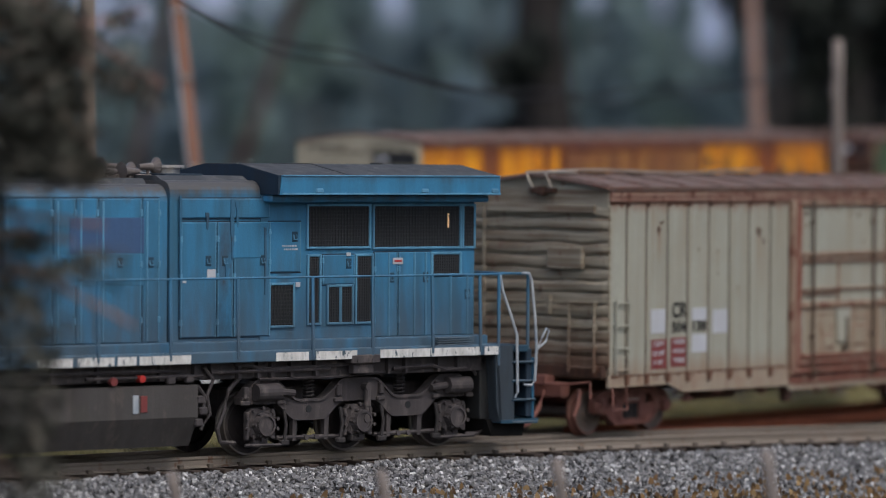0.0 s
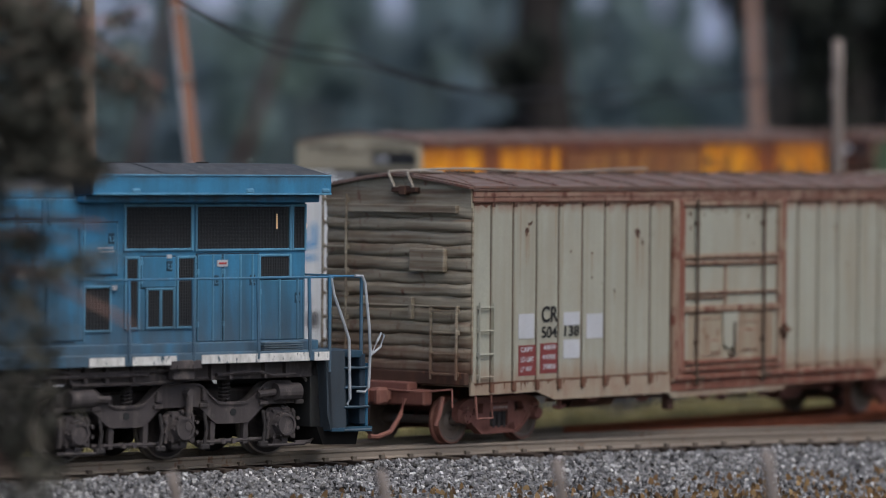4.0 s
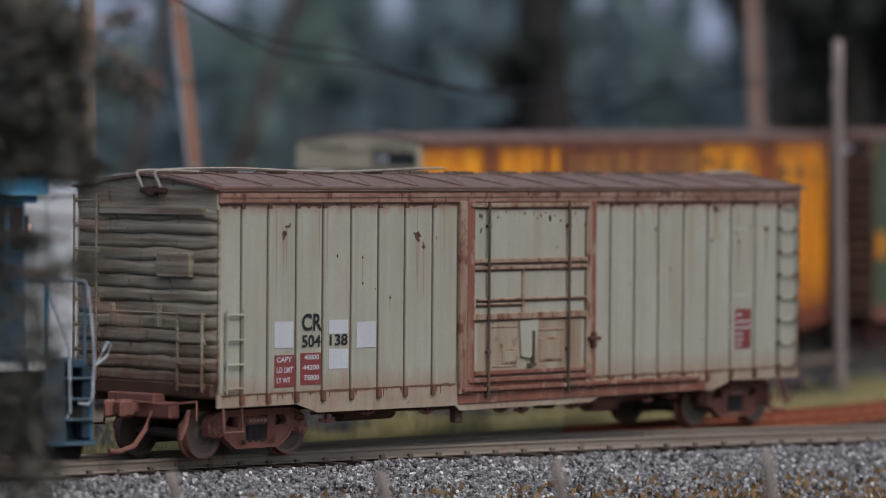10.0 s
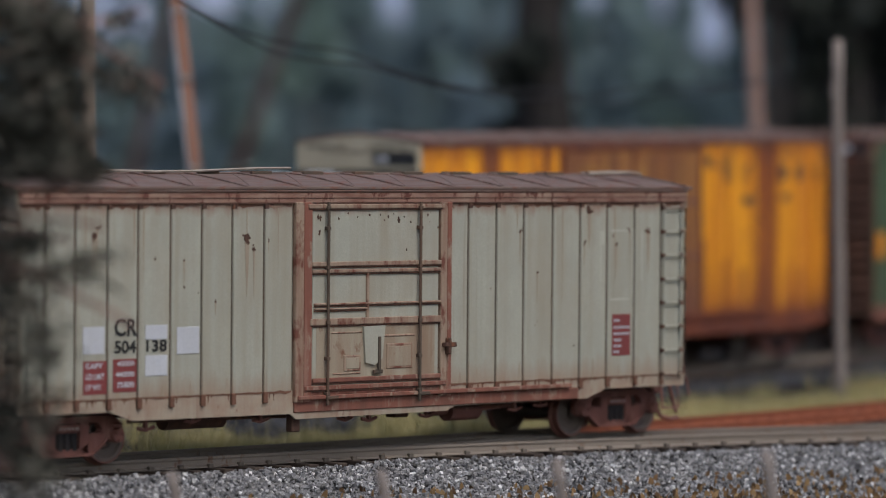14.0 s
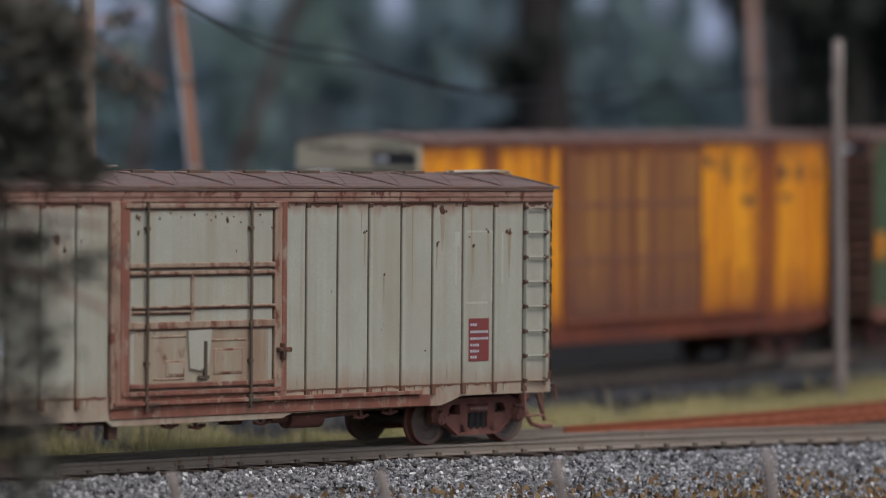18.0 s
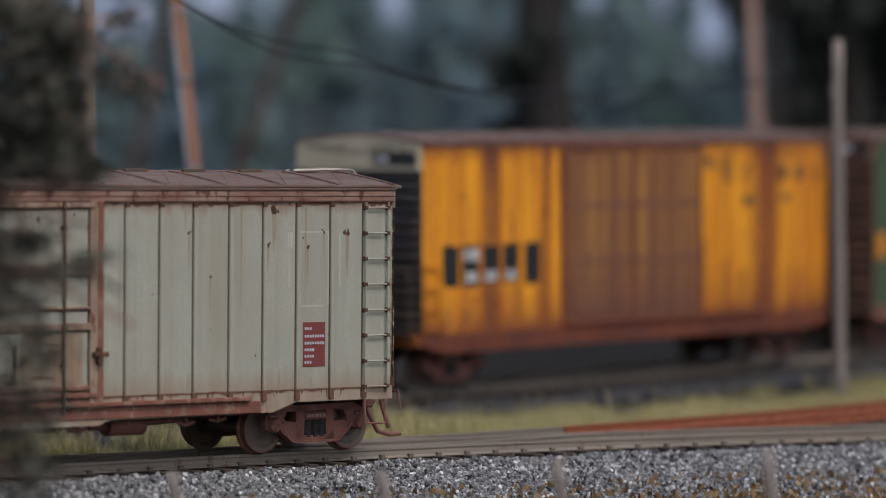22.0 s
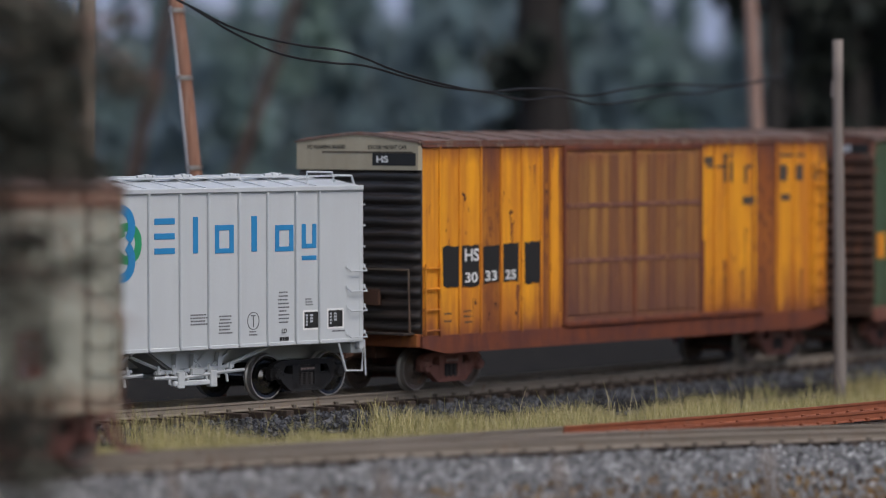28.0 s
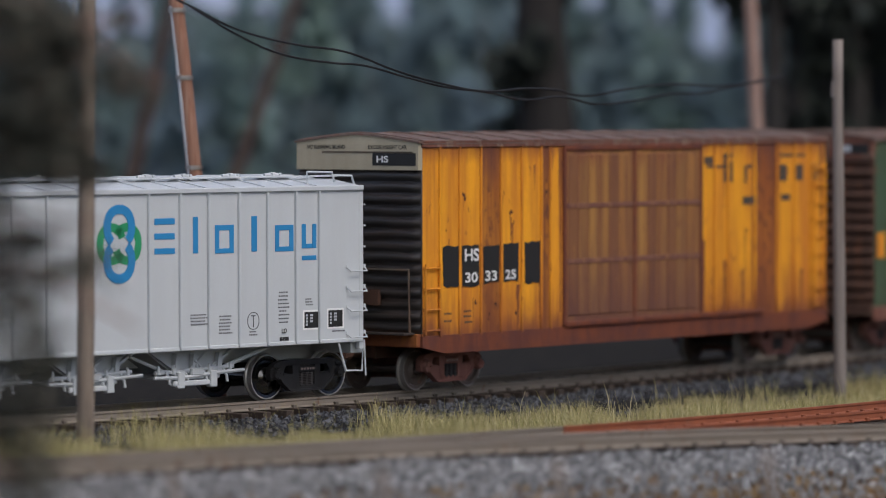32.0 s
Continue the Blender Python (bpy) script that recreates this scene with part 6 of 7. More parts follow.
    for a, z1, ln, w in ((15.9, 16.4, 11.5, 0.32), (14.8, 16.4, 6.0, 0.25), (13.5, 8.5, 4.0, 0.28), (10.9, 7.0, 2.8, 0.3), (8.9, 16.4, 4.0, 0.2), (6.7, 16.4, 7.5, 0.3), (7.6, 16.4, 3.0, 0.55), (4.2, 6.0, 2.0, 0.2), (33.8, 9.5, 5.2, 0.3), (35.2, 7.5, 3.2, 0.35), (36.6, 8.0, 3.8, 0.3), (39.0, 7.2, 3.0, 0.35), (40.4, 16.4, 12.0, 0.35), (43.8, 16.4, 9.5, 0.35), (47.0, 7.0, 3.0, 0.3), (49.8, 16.4, 7.0, 0.3)):
        n = 9
        edge = [(a - w * rk.uniform(0.5, 1.0) * (1 - 0.6 * j / n), z1 - ln * j / n) for j in range(n + 1)] + [(a + w * rk.uniform(0.5, 1.0) * (1 - 0.6 * j / n), z1 - ln * j / n) for j in range(n, -1, -1)]
        part("rust_stain", Shape().prism(edge, "y", -H - 0.006, -H + 0.02), M_YELLOW_RUST if rk.random() < 0.6 else M_RED_RUST, car)
    for u, d in ((0.0, -1), (L, 1)):
        corrugated_end(car, u, d, H - 0.02, 4.0, 15.0, 14, M_END_BLACK, 0.36)
        part("end_panel", Shape().prism([(-H, 15.0), (H, 15.0), (H, 16.85), (0, 17.45), (-H, 16.85)], "x", u - d * 0.1, u + d * 0.35), M_BEIGE if d < 0 else M_RUST_DARK, car, "beige upper end panel" if d < 0 else "rusty brown upper end panel")
        part("end_stripe", Shape().box(u + d * 0.36, u + d * 0.4, -4.8, 3.0, 16.15, 16.25, 0.01), M_SEAM, car)
        part("end_sill", Shape().box(u - d * 0.1, u + d * 0.4, -H + 0.1, H - 0.1, 3.1, 4.0, 0.05), M_YELLOW_RUST, car)
        coupler(car, u, d, M_RUST_DARK)
        part("grab_bar", Shape().tube([(u + d * 0.3, 2.0, 8.3), (u + d * 0.7, 2.0, 8.3), (u + d * 0.7, -4.7, 8.3), (u + d * 0.6, -4.7, 4.1)], 0.1, 6), M_SEAM, car)
        part("placard_box", Shape().box(u + d * 0.2, u + d * 0.55, -2.0, -0.5, 5.85, 6.95, 0.05), M_RUST_DARK, car)
    gable_roof(car, L, H, 16.95, 17.5, M_ROOF, 14, M_SEAM)
    part("centre_sill", Shape().box(0.5, L - 0.5, -0.9, 0.9, 2.2, 3.4, 0.05), M_RUST_DARK, car)
    for uc, t in ((5.56, -1.0), (46.4, 1.0)):
        freight_truck(car, uc, t, M_TRUCK_RED, M_WHEEL_BROWN, M_RIM)
    shelf = Shape().box(-1.5, -0.3, -4.9, 3.5, 3.95, 4.1, 0.03)
    part("end_platform", shelf, M_END_BLACK, car, "rough dark crossover platform")
    small = Shape()
    for a, z in ((2.5, 5.2), (2.5, 4.7), (4.7, 5.3), (4.7, 4.95), (4.8, 4.55)):
        for j in range(4):
            small.box(a + 0.22 * j, a + 0.22 * j + 0.15, -H - 0.02, -H + 0.02, z, z + 0.14, 0.005)
    tagged(part("data_print", small, M_SEAM, car, "faint small black print"), kind="stuff")
    y = -H - 0.10
    for a, b, z0, z1 in ((2.34, 4.15, 7.1, 9.85), (4.55, 6.45, 7.08, 9.83), (6.95, 8.7, 7.2, 9.76), (9.24, 10.9, 7.2, 9.82), (11.66, 13.45, 7.05, 9.9)):
        rr = random.Random(int(a * 10))
        pts = [(a + rr.uniform(-.08, .08) + (b - a) * k / 4, z0 + rr.uniform(-.1, .1)) for k in range(5)] + [(b + rr.uniform(-.08, .08) - (b - a) * k / 4, z1 + rr.uniform(-.1, .1)) for k in range(5)]
        part("number_panel", Shape().prism(pts, "y", y + 0.06, -H + 0.05), M_LETTER, car, "black brushed-on number panel")
    for t, a, b, z0, z1 in (("HS", 4.7, 6.3, 8.75, 9.62), ("30", 4.75, 6.15, 7.3, 8.0), ("33", 7.0, 8.35, 7.35, 8.05), ("25", 9.3, 10.55, 7.4, 8.05)):
        part("lettering", letters(t, a, b, z0, z1, y), M_NUMBER, car, "white " + t)
    part("number_panel", Shape().box(-0.40, -0.30, -5.05, -1.37, 15.3, 16.14, 0.01), M_LETTER, car)
    part("lettering", letters("HS", 1.75, 2.75, 15.5, 15.95, -0.42, "end"), M_NUMBER, car)
    part("lettering", letters("NO RUNNING BOARD", -4.3, -1.0, 16.40, 16.68, -0.38, "end"), M_LETTER, car)
    part("lettering", letters("EXCESS HEIGHT CAR", 1.0, 4.3, 16.40, 16.68, -0.38, "end"), M_LETTER, car)
    # faded herald blocks on the far panels
    for a, b, z0, z1 in ((33.9, 35.0, 15.0, 15.6), (34.2, 37.6, 14.75, 14.95), (36.4, 37.6, 15.5, 15.8), (36.4, 36.8, 13.7, 15.6), (37.2, 37.6, 13.7, 15.2), (39.2, 39.5, 13.6, 14.9), (39.5, 40.2, 14.7, 14.95), (43.9, 47.5, 15.5, 15.7), (44.0, 45.0, 13.7, 14.9), (46.2, 47.2, 13.7, 14.9), (48.5, 49.3, 13.7, 14.9), (44.2, 45.4, 12.2, 12.7), (39.0, 41.0, 12.0, 12.6)):
        part("faded_mark", Shape().box(a, b, y + 0.06, -H, z0, z1, 0.01), M_SEAM, car, "faded black painted mark")
    rnd = random.Random(9)
    for k in range(20):
        cu, cz = rnd.choice([rnd.uniform(1.0, 15.8), rnd.uniform(1.0, 15.8), rnd.uniform(34, 50)]), rnd.choice([rnd.uniform(4.5, 7.5), rnd.uniform(10, 16), rnd.uniform(10, 16)])
        for j in range(rnd.randint(1, 4)):
            u, z, r, n = cu + rnd.gauss(0, 0.22), cz + rnd.gauss(0, 0.4), rnd.choice((0.05, 0.08, 0.11, 0.16)), 9
            pts = [(u + r * rnd.uniform(0.25, 1.1) * math.cos(i * math.tau / n), z + r * rnd.uniform(0.4, 1.9) * math.sin(i * math.tau / n)) for i in range(n)]
            part("rust_scab", Shape().prism(pts, "y", -H - 0.02, -H + 0.02), M_RUST_SCAB, car)
        ln, w = rnd.uniform(0.8, 3.0), rnd.uniform(0.04, 0.14)
        part("rust_streak", Shape().prism([(cu - w, cz), (cu - w * 0.5, cz - ln * 0.6), (cu, cz - ln), (cu + w * 0.6, cz - ln * 0.5), (cu + w, cz)], "y", -H - 0.008, -H + 0.02), M_YELLOW_RUST, car)
    return car


def green_boxcar():
    car = thing("boxcar", "faded green boxcar model with rusty brown end", "boxcar", "freight cars")
    H, L = 5.25, 40.5
    part("body", Shape().box(0.1, L, -H + 0.1, H - 0.1, 3.4, 16.8, 0.03), M_GREEN_SIDE, car)
    for sg in (-1, 1):
        for k in range(16):
            part("side_panel", Shape().box(0.1 + k * 2.52, 2.5 + k * 2.52, sg * (H - 0.12), sg * H, 3.7, 16.6, 0.05), M_GREEN_SIDE, car)
        part("side_sill", Shape().box(0, L, sg * (H - 0.1), sg * (H + 0.06), 2.6, 3.7, 0.05), M_RUST, car)
    corrugated_end(car, 0, -1, H, 4.0, 15.5, 13, M_RUST_DARK, 0.36)
    part("end_panel", Shape().prism([(-H, 15.4), (H, 15.4), (H, 16.85), (0, 17.4), (-H, 16.85)], "x", -0.3, 0.2), M_RUST, car)
    part("number_panel", Shape().box(-0.36, -0.28, -4.9, -2.0, 15.7, 16.5, 0.01), M_LETTER, car)
    part("data_panel", Shape().box(-0.39, -0.33, -3.4, -2.4, 15.85, 16.35, 0.01), M_WHITE, car)
    part("end_sill", Shape().box(-0.4, 0.1, -H + 0.1, H - 0.1, 3.0, 4.0, 0.05), M_RUST_DARK, car)
    part("placard_box", Shape().box(0.5, 2.0, -H - 0.08, -H, 7.5, 9.5, 0.02), M_YELLOW, car, "yellow placard")
    gable_roof(car, L, H, 16.95, 17.5, M_ROOF, 11, M_SEAM)
    coupler(car, 0, -1, M_RUST_DARK)
    part("centre_sill", Shape().box(0.5, L, -0.9, 0.9, 2.2, 3.4, 0.05), M_RUST_DARK, car)
    for uc, t in ((5.5, -0.8), (35.0, 0.8)):
        freight_truck(car, uc, t, M_TRUCK_RED, M_WHEEL, M_RUST_DARK)
    return car


# ---- ground ----
def y_run(x):
    """Centre line of the curved running track."""
    return R_FRONT - math.sqrt(R_FRONT ** 2 - x * x) if abs(x) < 0.9 else 0.57 + (abs(x) - 0.9)


def y_siding(x):
    """Centre line of the grey branch that bends away to the front."""
    return y_run(x) - (1.4 * x * x if 0 < x < 0.5 else (0.35 + 1.4 * (x - 0.5) if x >= 0.5 else 0))


BACK_HEAD, BACK_K = radians(9.735), 1 / 1.4
BACK_C = (0.2548, 0.1510)
GRADE = 0.0136


def back_at(s):
    """Point and heading on the rear track, s metres from its mid point."""
    h = BACK_HEAD + BACK_K * s
    return (BACK_C[0] + (math.sin(h) - math.sin(BACK_HEAD)) / BACK_K, BACK_C[1] + (math.cos(BACK_HEAD) - math.cos(h)) / BACK_K, h)


def y_back(x):
    s = (x - BACK_C[0]) / math.cos(BACK_HEAD)
    s = max(-0.9, min(0.9, s))
    return back_at(s)[1]


def ground_z(x, y):
    front = y_siding(x) - y
    z = -0.0042
    if front > 0.010:
        z += 0.0011 * min(1, (front - 0.010) / 0.004)
    if front > 0.0175:
        z -= min(0.012, (front - 0.017) * 0.28)
    behind = y - y_run(x)
    if 0.02 < behind:
        z -= min(0.0022, (behind - 0.02) * 0.12)
    yb = y - y_back(x)
    if -0.03 < yb < 0.06:
        t = 1 - max(0, abs(yb) - 0.017) / 0.02
        z = max(z, -0.0058 + 0.0024 * max(0, min(1, t)) + GRADE * max(-0.3, min(0.5, x - 0.166)) * (1 if abs(yb) < 0.03 else 0))
    far = math.hypot(x - 0.1, y - 0.05)
    z += 0.0007 * noise.noise((x * 60, y * 60, 0)) + 0.0004 * noise.noise((x * 210, y * 210, 3))
    if far > 0.7:
        z += min(1.0, (far - 0.7)) * 0.02 * noise.noise((x * 2, y * 2, 5))
    return z


def axis_steps(lo, hi, step, far):
    a = [lo + step * i for i in range(int((hi - lo) / step) + 1)]
    k, left, right = step, [], []
    p, q = lo, a[-1]
    while q < far:
        k *= 1.35
        p, q = p - k, q + k
        left.append(p)
        right.append(q)
    return left[::-1] + a + right


def build_ground():
    xs, ys = axis_steps(-0.22, 0.62, 0.003, 60), axis_steps(-0.12, 0.30, 0.0025, 60)
    vs = [(x, y, ground_z(x, y)) for y in ys for x in xs]
    n = len(xs)
    fs = [(j * n + i, j * n + i + 1, (j + 1) * n + i + 1, (j + 1) * n + i) for j in range(len(ys) - 1) for i in range(n - 1)]
    me = bpy.data.meshes.new("ground")
    me.from_pydata(vs, [], fs)
    me.shade_smooth()
    me.materials.append(M_SOIL)
    tagged(new("ground", me), "dark grey-brown soil of the layout", "ground", kind="structure")


build_ground()


def scatter_stones(name, material, label, spots, size):
    """Angular stones, each a skewed chopped cube, in one mesh."""
    rnd = np.random.RandomState(11)
    base = np.array([(x, y, z) for x in (-1, 1) for y in (-1, 1) for z in (-1, 1)], float)
    faces = np.array([(0, 1, 3, 2), (4, 6, 7, 5), (0, 4, 5, 1), (2, 3, 7, 6), (0, 2, 6, 4), (1, 5, 7, 3)])
    vs, fs = [], []
    for i, (x, y, z) in enumerate(spots):
        s = size * rnd.uniform(0.55, 1.25) * np.array([rnd.uniform(0.7, 1.2), rnd.uniform(0.7, 1.2), rnd.uniform(0.5, 0.9)])
        e = Euler(rnd.uniform(0, 6.3, 3)).to_matrix()
        p = (base * (1 + rnd.uniform(-0.38, 0.25, (8, 3)))) * s * 0.5
        vs.append(p @ np.array(e).T + (x, y, z))
        fs.append(faces + 8 * i)
    me = bpy.data.meshes.new(name)
    me.from_pydata(np.concatenate(vs).tolist(), [], np.concatenate(fs).tolist())
    me.materials.append(material)
    return tagged(new(name, me), label, "gravel", kind="stuff")


def spots_front(n):
    rnd, out = random.Random(3), []
    while len(out) < n:
        x = rnd.uniform(-0.11, 0.27)
        off = rnd.uniform(0.0146, 0.075)
        y = y_siding(x) - off
        out.append((x, y, ground_z(x, y) + rnd.uniform(-0.0001, 0.0005)))
    return out


def spots_between(n):
    rnd, out = random.Random(4), []
    while len(out) < n:
        x = rnd.uniform(-0.12, 0.36)
        yc = (y_run if rnd.random() < 0.6 else y_siding)(x)
        y = yc + rnd.uniform(-0.0155, 0.022)
        out.append((x, y, max(-0.0040, ground_z(x, y)) + rnd.uniform(0.0, 0.0006)))
    return out


def spots_back(n):
    rnd, out = random.Random(6), []
    while len(out) < n:
        s = rnd.uniform(-0.26, 0.3)
        x, y, h = back_at(s)
        o = rnd.uniform(-0.034, 0.03)
        x, y = x - math.sin(h) * o, y + math.cos(h) * o
        out.append((x, y, ground_z(x, y) + rnd.uniform(-0.0002, 0.0004)))
    return out


scatter_stones("gravel", M_GRAVEL, "light and dark grey ballast gravel beside the track", spots_front(64000), 0.00068)
scatter_stones("track_ballast", M_GRAVEL, "grey ballast between the ties", spots_between(16000), 0.0008)
scatter_stones("rear_ballast", M_GRAVEL_DARK, "dark grey ballast of the rear track", spots_back(22000), 0.0008)


# ---- tracks ----
def sweep_rail(parent, path, mat, h=RAIL_H):
    """I-shaped rail along a list of (x, y, z of the rail top, heading)."""
    w, k = 0.00038, h
    prof = [(-w, 0), (w, 0), (w, -k * 0.22), (w * 0.45, -k * 0.36), (w * 0.45, -k * 0.78), (w * 2.3, -k * 0.92), (w * 2.3, -k), (-w * 2.3, -k), (-w * 2.3, -k * 0.92), (-w * 0.45, -k * 0.78), (-w * 0.45, -k * 0.36), (-w, -k * 0.22)]
    vs, fs, n = [], [], len(prof)
    for x, y, z, a in path:
        vs += [(x - math.sin(a) * p, y + math.cos(a) * p, z + q) for p, q in prof]
    for i in range(len(path) - 1):
        fs += [(i * n + j, i * n + (j + 1) % n, (i + 1) * n + (j + 1) % n, (i + 1) * n + j) for j in range(n)]
    fs += [tuple(range(n)), tuple((len(path) - 1) * n + j for j in range(n))[::-1]]
    return part("rail", Shape().add(vs, fs), mat, parent, scale=1)


def run_at(s):
    a = s / R_FRONT
    return (R_FRONT * math.sin(a), R_FRONT - R_FRONT * math.cos(a), a)


def siding_at(x):
    return (x, y_siding(x), math.atan((y_siding(x + 1e-4) - y_siding(x - 1e-4)) / 2e-4))


def rail_path(at, ss, off, z=lambda s: 0.0):
    out = []
    for s in ss:
        x, y, a = at(s)
        out.append((x - math.sin(a) * off, y + math.cos(a) * off, z(s), a))
    return out


def steps(a, b, n):
    return [a + (b - a) * i / n for i in range(n + 1)]


TIE = [Shape().box(-0.0013 * k, 0.0013 * k, -0.0149, 0.0149 * (1.0 if j else 0.985), -RAIL_H - 0.0021, -RAIL_H, 0.00018).mesh("tie", 1) for j, k in ((0, 1.0), (1, 0.94))]
for t_me in TIE:
    t_me.materials.append(M_TIE)


def lay(parent, at, ss, z=lambda s: 0.0, rnd=random.Random(2), dz=0.0, chairs=M_TIE_GREY):
    plates = Shape()
    for s in ss:
        x, y, a = at(s)
        o = part("tie", rnd.choice(TIE), M_TIE, parent)
        o.matrix_basis = pose(x, y, z(s) - dz, 0, 0, math.degrees(a) + rnd.uniform(-1.2, 1.2))
        for off in (-GAUGE / 2, GAUGE / 2):
            for q in (-0.00125, 0.00125):
                m = pose(x, y, z(s), 0, 0, math.degrees(a))
                sp = Shape().box(-0.00055, 0.00055, off + q - 0.00042, off + q + 0.00042, -RAIL_H - 0.0001, -RAIL_H + 0.00075, 0.0001)
                plates.add([m @ Vector(v) for v in sp.v], sp.f)
    tagged(part("rail_chair", plates, chairs, parent, scale=1), kind="stuff")


half = GAUGE / 2 + 0.00038
main = tagged(new("track_front"), "grey weathered track with dark ties on gravel", "railway track", kind="structure")
for o in (-half, half):
    sweep_rail(main, rail_path(run_at, steps(-0.22, 0.118, 40), o), M_RAIL)
    sweep_rail(main, rail_path(siding_at, steps(0.012 if o > 0 else 0.0, 0.42, 40), o), M_RAIL)
lay(main, run_at, [-0.21 + 0.007 * i for i in range(31)])
lay(main, siding_at, [0.0075 + 0.007 * i for i in range(52)])
branch = tagged(new("track_red"), "track with red-rusted rails curving away", "railway track", kind="structure")
for o in (-half, half):
    sweep_rail(branch, rail_path(run_at, steps(0.1185, 0.50, 40), o), M_RAIL_RED)
lay(branch, run_at, [0.125 + 0.007 * i for i in range(52)], dz=0.0003, chairs=M_RAIL_RED)
rear = tagged(new("track_rear"), "brown weathered rear track with dark ties", "railway track", kind="structure")
zb = lambda s: GRADE * (back_at(s)[0] - 0.166) + 0.0003
for o in (-half, half):
    sweep_rail(rear, rail_path(back_at, steps(-0.34, 0.5, 60), o, zb), M_RAIL)
lay(rear, back_at, [-0.335 + 0.007 * i for i in range(118)], zb)


# ---- grass and litter ----
def blades(name, material, label, roots, rnd, category="grass"):
    vs, fs = [], []
    for x, y, z, h, w in roots:
        a, lean = rnd.uniform(0, math.tau), rnd.uniform(0.05, 0.65) * h
        b = rnd.uniform(0, math.tau)
        dx, dy = math.cos(a) * w, math.sin(a) * w
        lx, ly = math.cos(b) * lean, math.sin(b) * lean
        o = len(vs)
        vs += [(x - dx, y - dy, z), (x + dx, y + dy, z), (x + lx * 0.35 + dx * 0.8, y + ly * 0.35 + dy * 0.8, z + h * 0.6), (x + lx * 0.35 - dx * 0.8, y + ly * 0.35 - dy * 0.8, z + h * 0.6), (x + lx, y + ly, z + h)]
        fs += [(o, o + 1, o + 2, o + 3), (o + 3, o + 2, o + 4)]
    me = bpy.data.meshes.new(name)
    me.from_pydata(vs, [], fs)
    me.materials.append(material)
    return tagged(new(name, me), label, category, kind="stuff")


def grass_roots():
    rnd, out = random.Random(8), []
    while len(out) < 40000:
        x = rnd.uniform(-0.02, 0.50)
        y0, y1 = y_run(x) + 0.021, y_back(x) - 0.027
        if y1 < y0:
            continue
        t = rnd.random()
        y = y0 + (y1 - y0) * t
        dens = 1.7 * noise.noise((x * 45, y * 45, 1)) + 0.8 * noise.noise((x * 140, y * 140, 4)) + 0.2 + 0.5 * (1 - t) - (0.8 if t > 0.78 else 0)
        if rnd.uniform(0, 0.9) > dens:
            continue
        tall = 0.0020 + 0.0066 * max(0, noise.noise((x * 52, y * 52, 7)) + 0.42) * rnd.uniform(0.45, 1.25)
        if rnd.random() < 0.02:
            tall = rnd.uniform(0.006, 0.0115)
        out.append((x, y, ground_z(x, y) - 0.0004, tall, rnd.uniform(0.00004, 0.00009)))
    return out


blades("grass", M_GRASS, "dry yellow-green static grass between the tracks", grass_roots(), random.Random(10))


def litter_spots():
    rnd, out = random.Random(21), []
    while len(out) < 11000:
        x = rnd.uniform(-0.1, 0.26)
        off = rnd.uniform(0.03, 0.09)
        y = y_siding(x) - off
        if rnd.random() > 0.15 + max(0, min(1, (off - 0.035) / 0.03)) * max(0, min(1, (x + 0.0) / 0.06)):
            continue
        out.append((x, y, ground_z(x, y) + 0.0006, rnd.uniform(0.0006, 0.0016), rnd.uniform(0.0003, 0.0007)))
    return out


blades("leaf_litter", M_LITTER, "brown dead leaf crumbs on the gravel", litter_spots(), random.Random(22), "leaves")


# ---- poles, posts, wires ----
def pole(name, label, base, top, r0, r1, mat, category="pole", group=""):
    base, top = Vector(base), Vector(top)
    ob = thing(name, label, category, group)
    ob.location = base
    d = top - base
    rnd = random.Random(int(base.x * 1e4))
    pts = [d * (k / 10) + Vector((rnd.uniform(-1, 1), rnd.uniform(-1, 1), 0)) * r1 * 0.06 for k in range(11)]
    part("shaft", Shape().tube(pts, [r0 + (r1 - r0) * k / 10 for k in range(11)], 14), mat, ob, smooth=True, scale=1)
    return ob


p = pole("wooden_post", "weathered grey wooden post standing in the grass", (0.3045, 0.1062, -0.009), (0.3033, 0.1073, 0.0865), 0.00165, 0.0013, M_POLE, group="grey posts")
part("strap", Shape().cyl((-0.0013, 0.0014, 0.081), (-0.00135, 0.0015, 0.085), 0.0013, 0.0011, n=10), M_POLE, p, scale=1)
p = pole("wooden_post", "weathered grey-brown wooden post beside the rear track", (0.0427, 0.0824, -0.011), (0.0427, 0.0824, 0.105), 0.0019, 0.0016, M_POLE_DARK, group="grey posts")
part("line_hook", Shape().tube([(-0.0012, 0.0011, 0.0995), (-0.0019, 0.0018, 0.0985), (-0.0026, 0.0024, 0.0925)], 0.0004, 6), M_WHITE, p, "thin white wire hook", scale=1)
u_pole = pole("utility_pole", "reddish-brown leaning utility pole with white conduit", (0.1647, 0.1840, -0.0075), (0.1569, 0.1942, 0.1023), 0.0020, 0.0018, M_POLE_BROWN, group="utility poles")
part("conduit", Shape().tube([(-0.0019, 0.0002, 0.002), (-0.0016 - 0.0078 * 0.9, 0.0002 + 0.0102 * 0.9, 0.100)], 0.00055, 8), M_WHITE, u_pole, "white conduit pipe", scale=1)
for k in (0.35, 0.55, 0.75, 0.9):
    part("clamp", Shape().cyl((-0.0078 * k, 0.0102 * k, 0.110 * k - 0.0005), (-0.0078 * k, 0.0102 * k, 0.110 * k + 0.0005), 0.0022, n=12), M_STEEL, u_pole, scale=1)
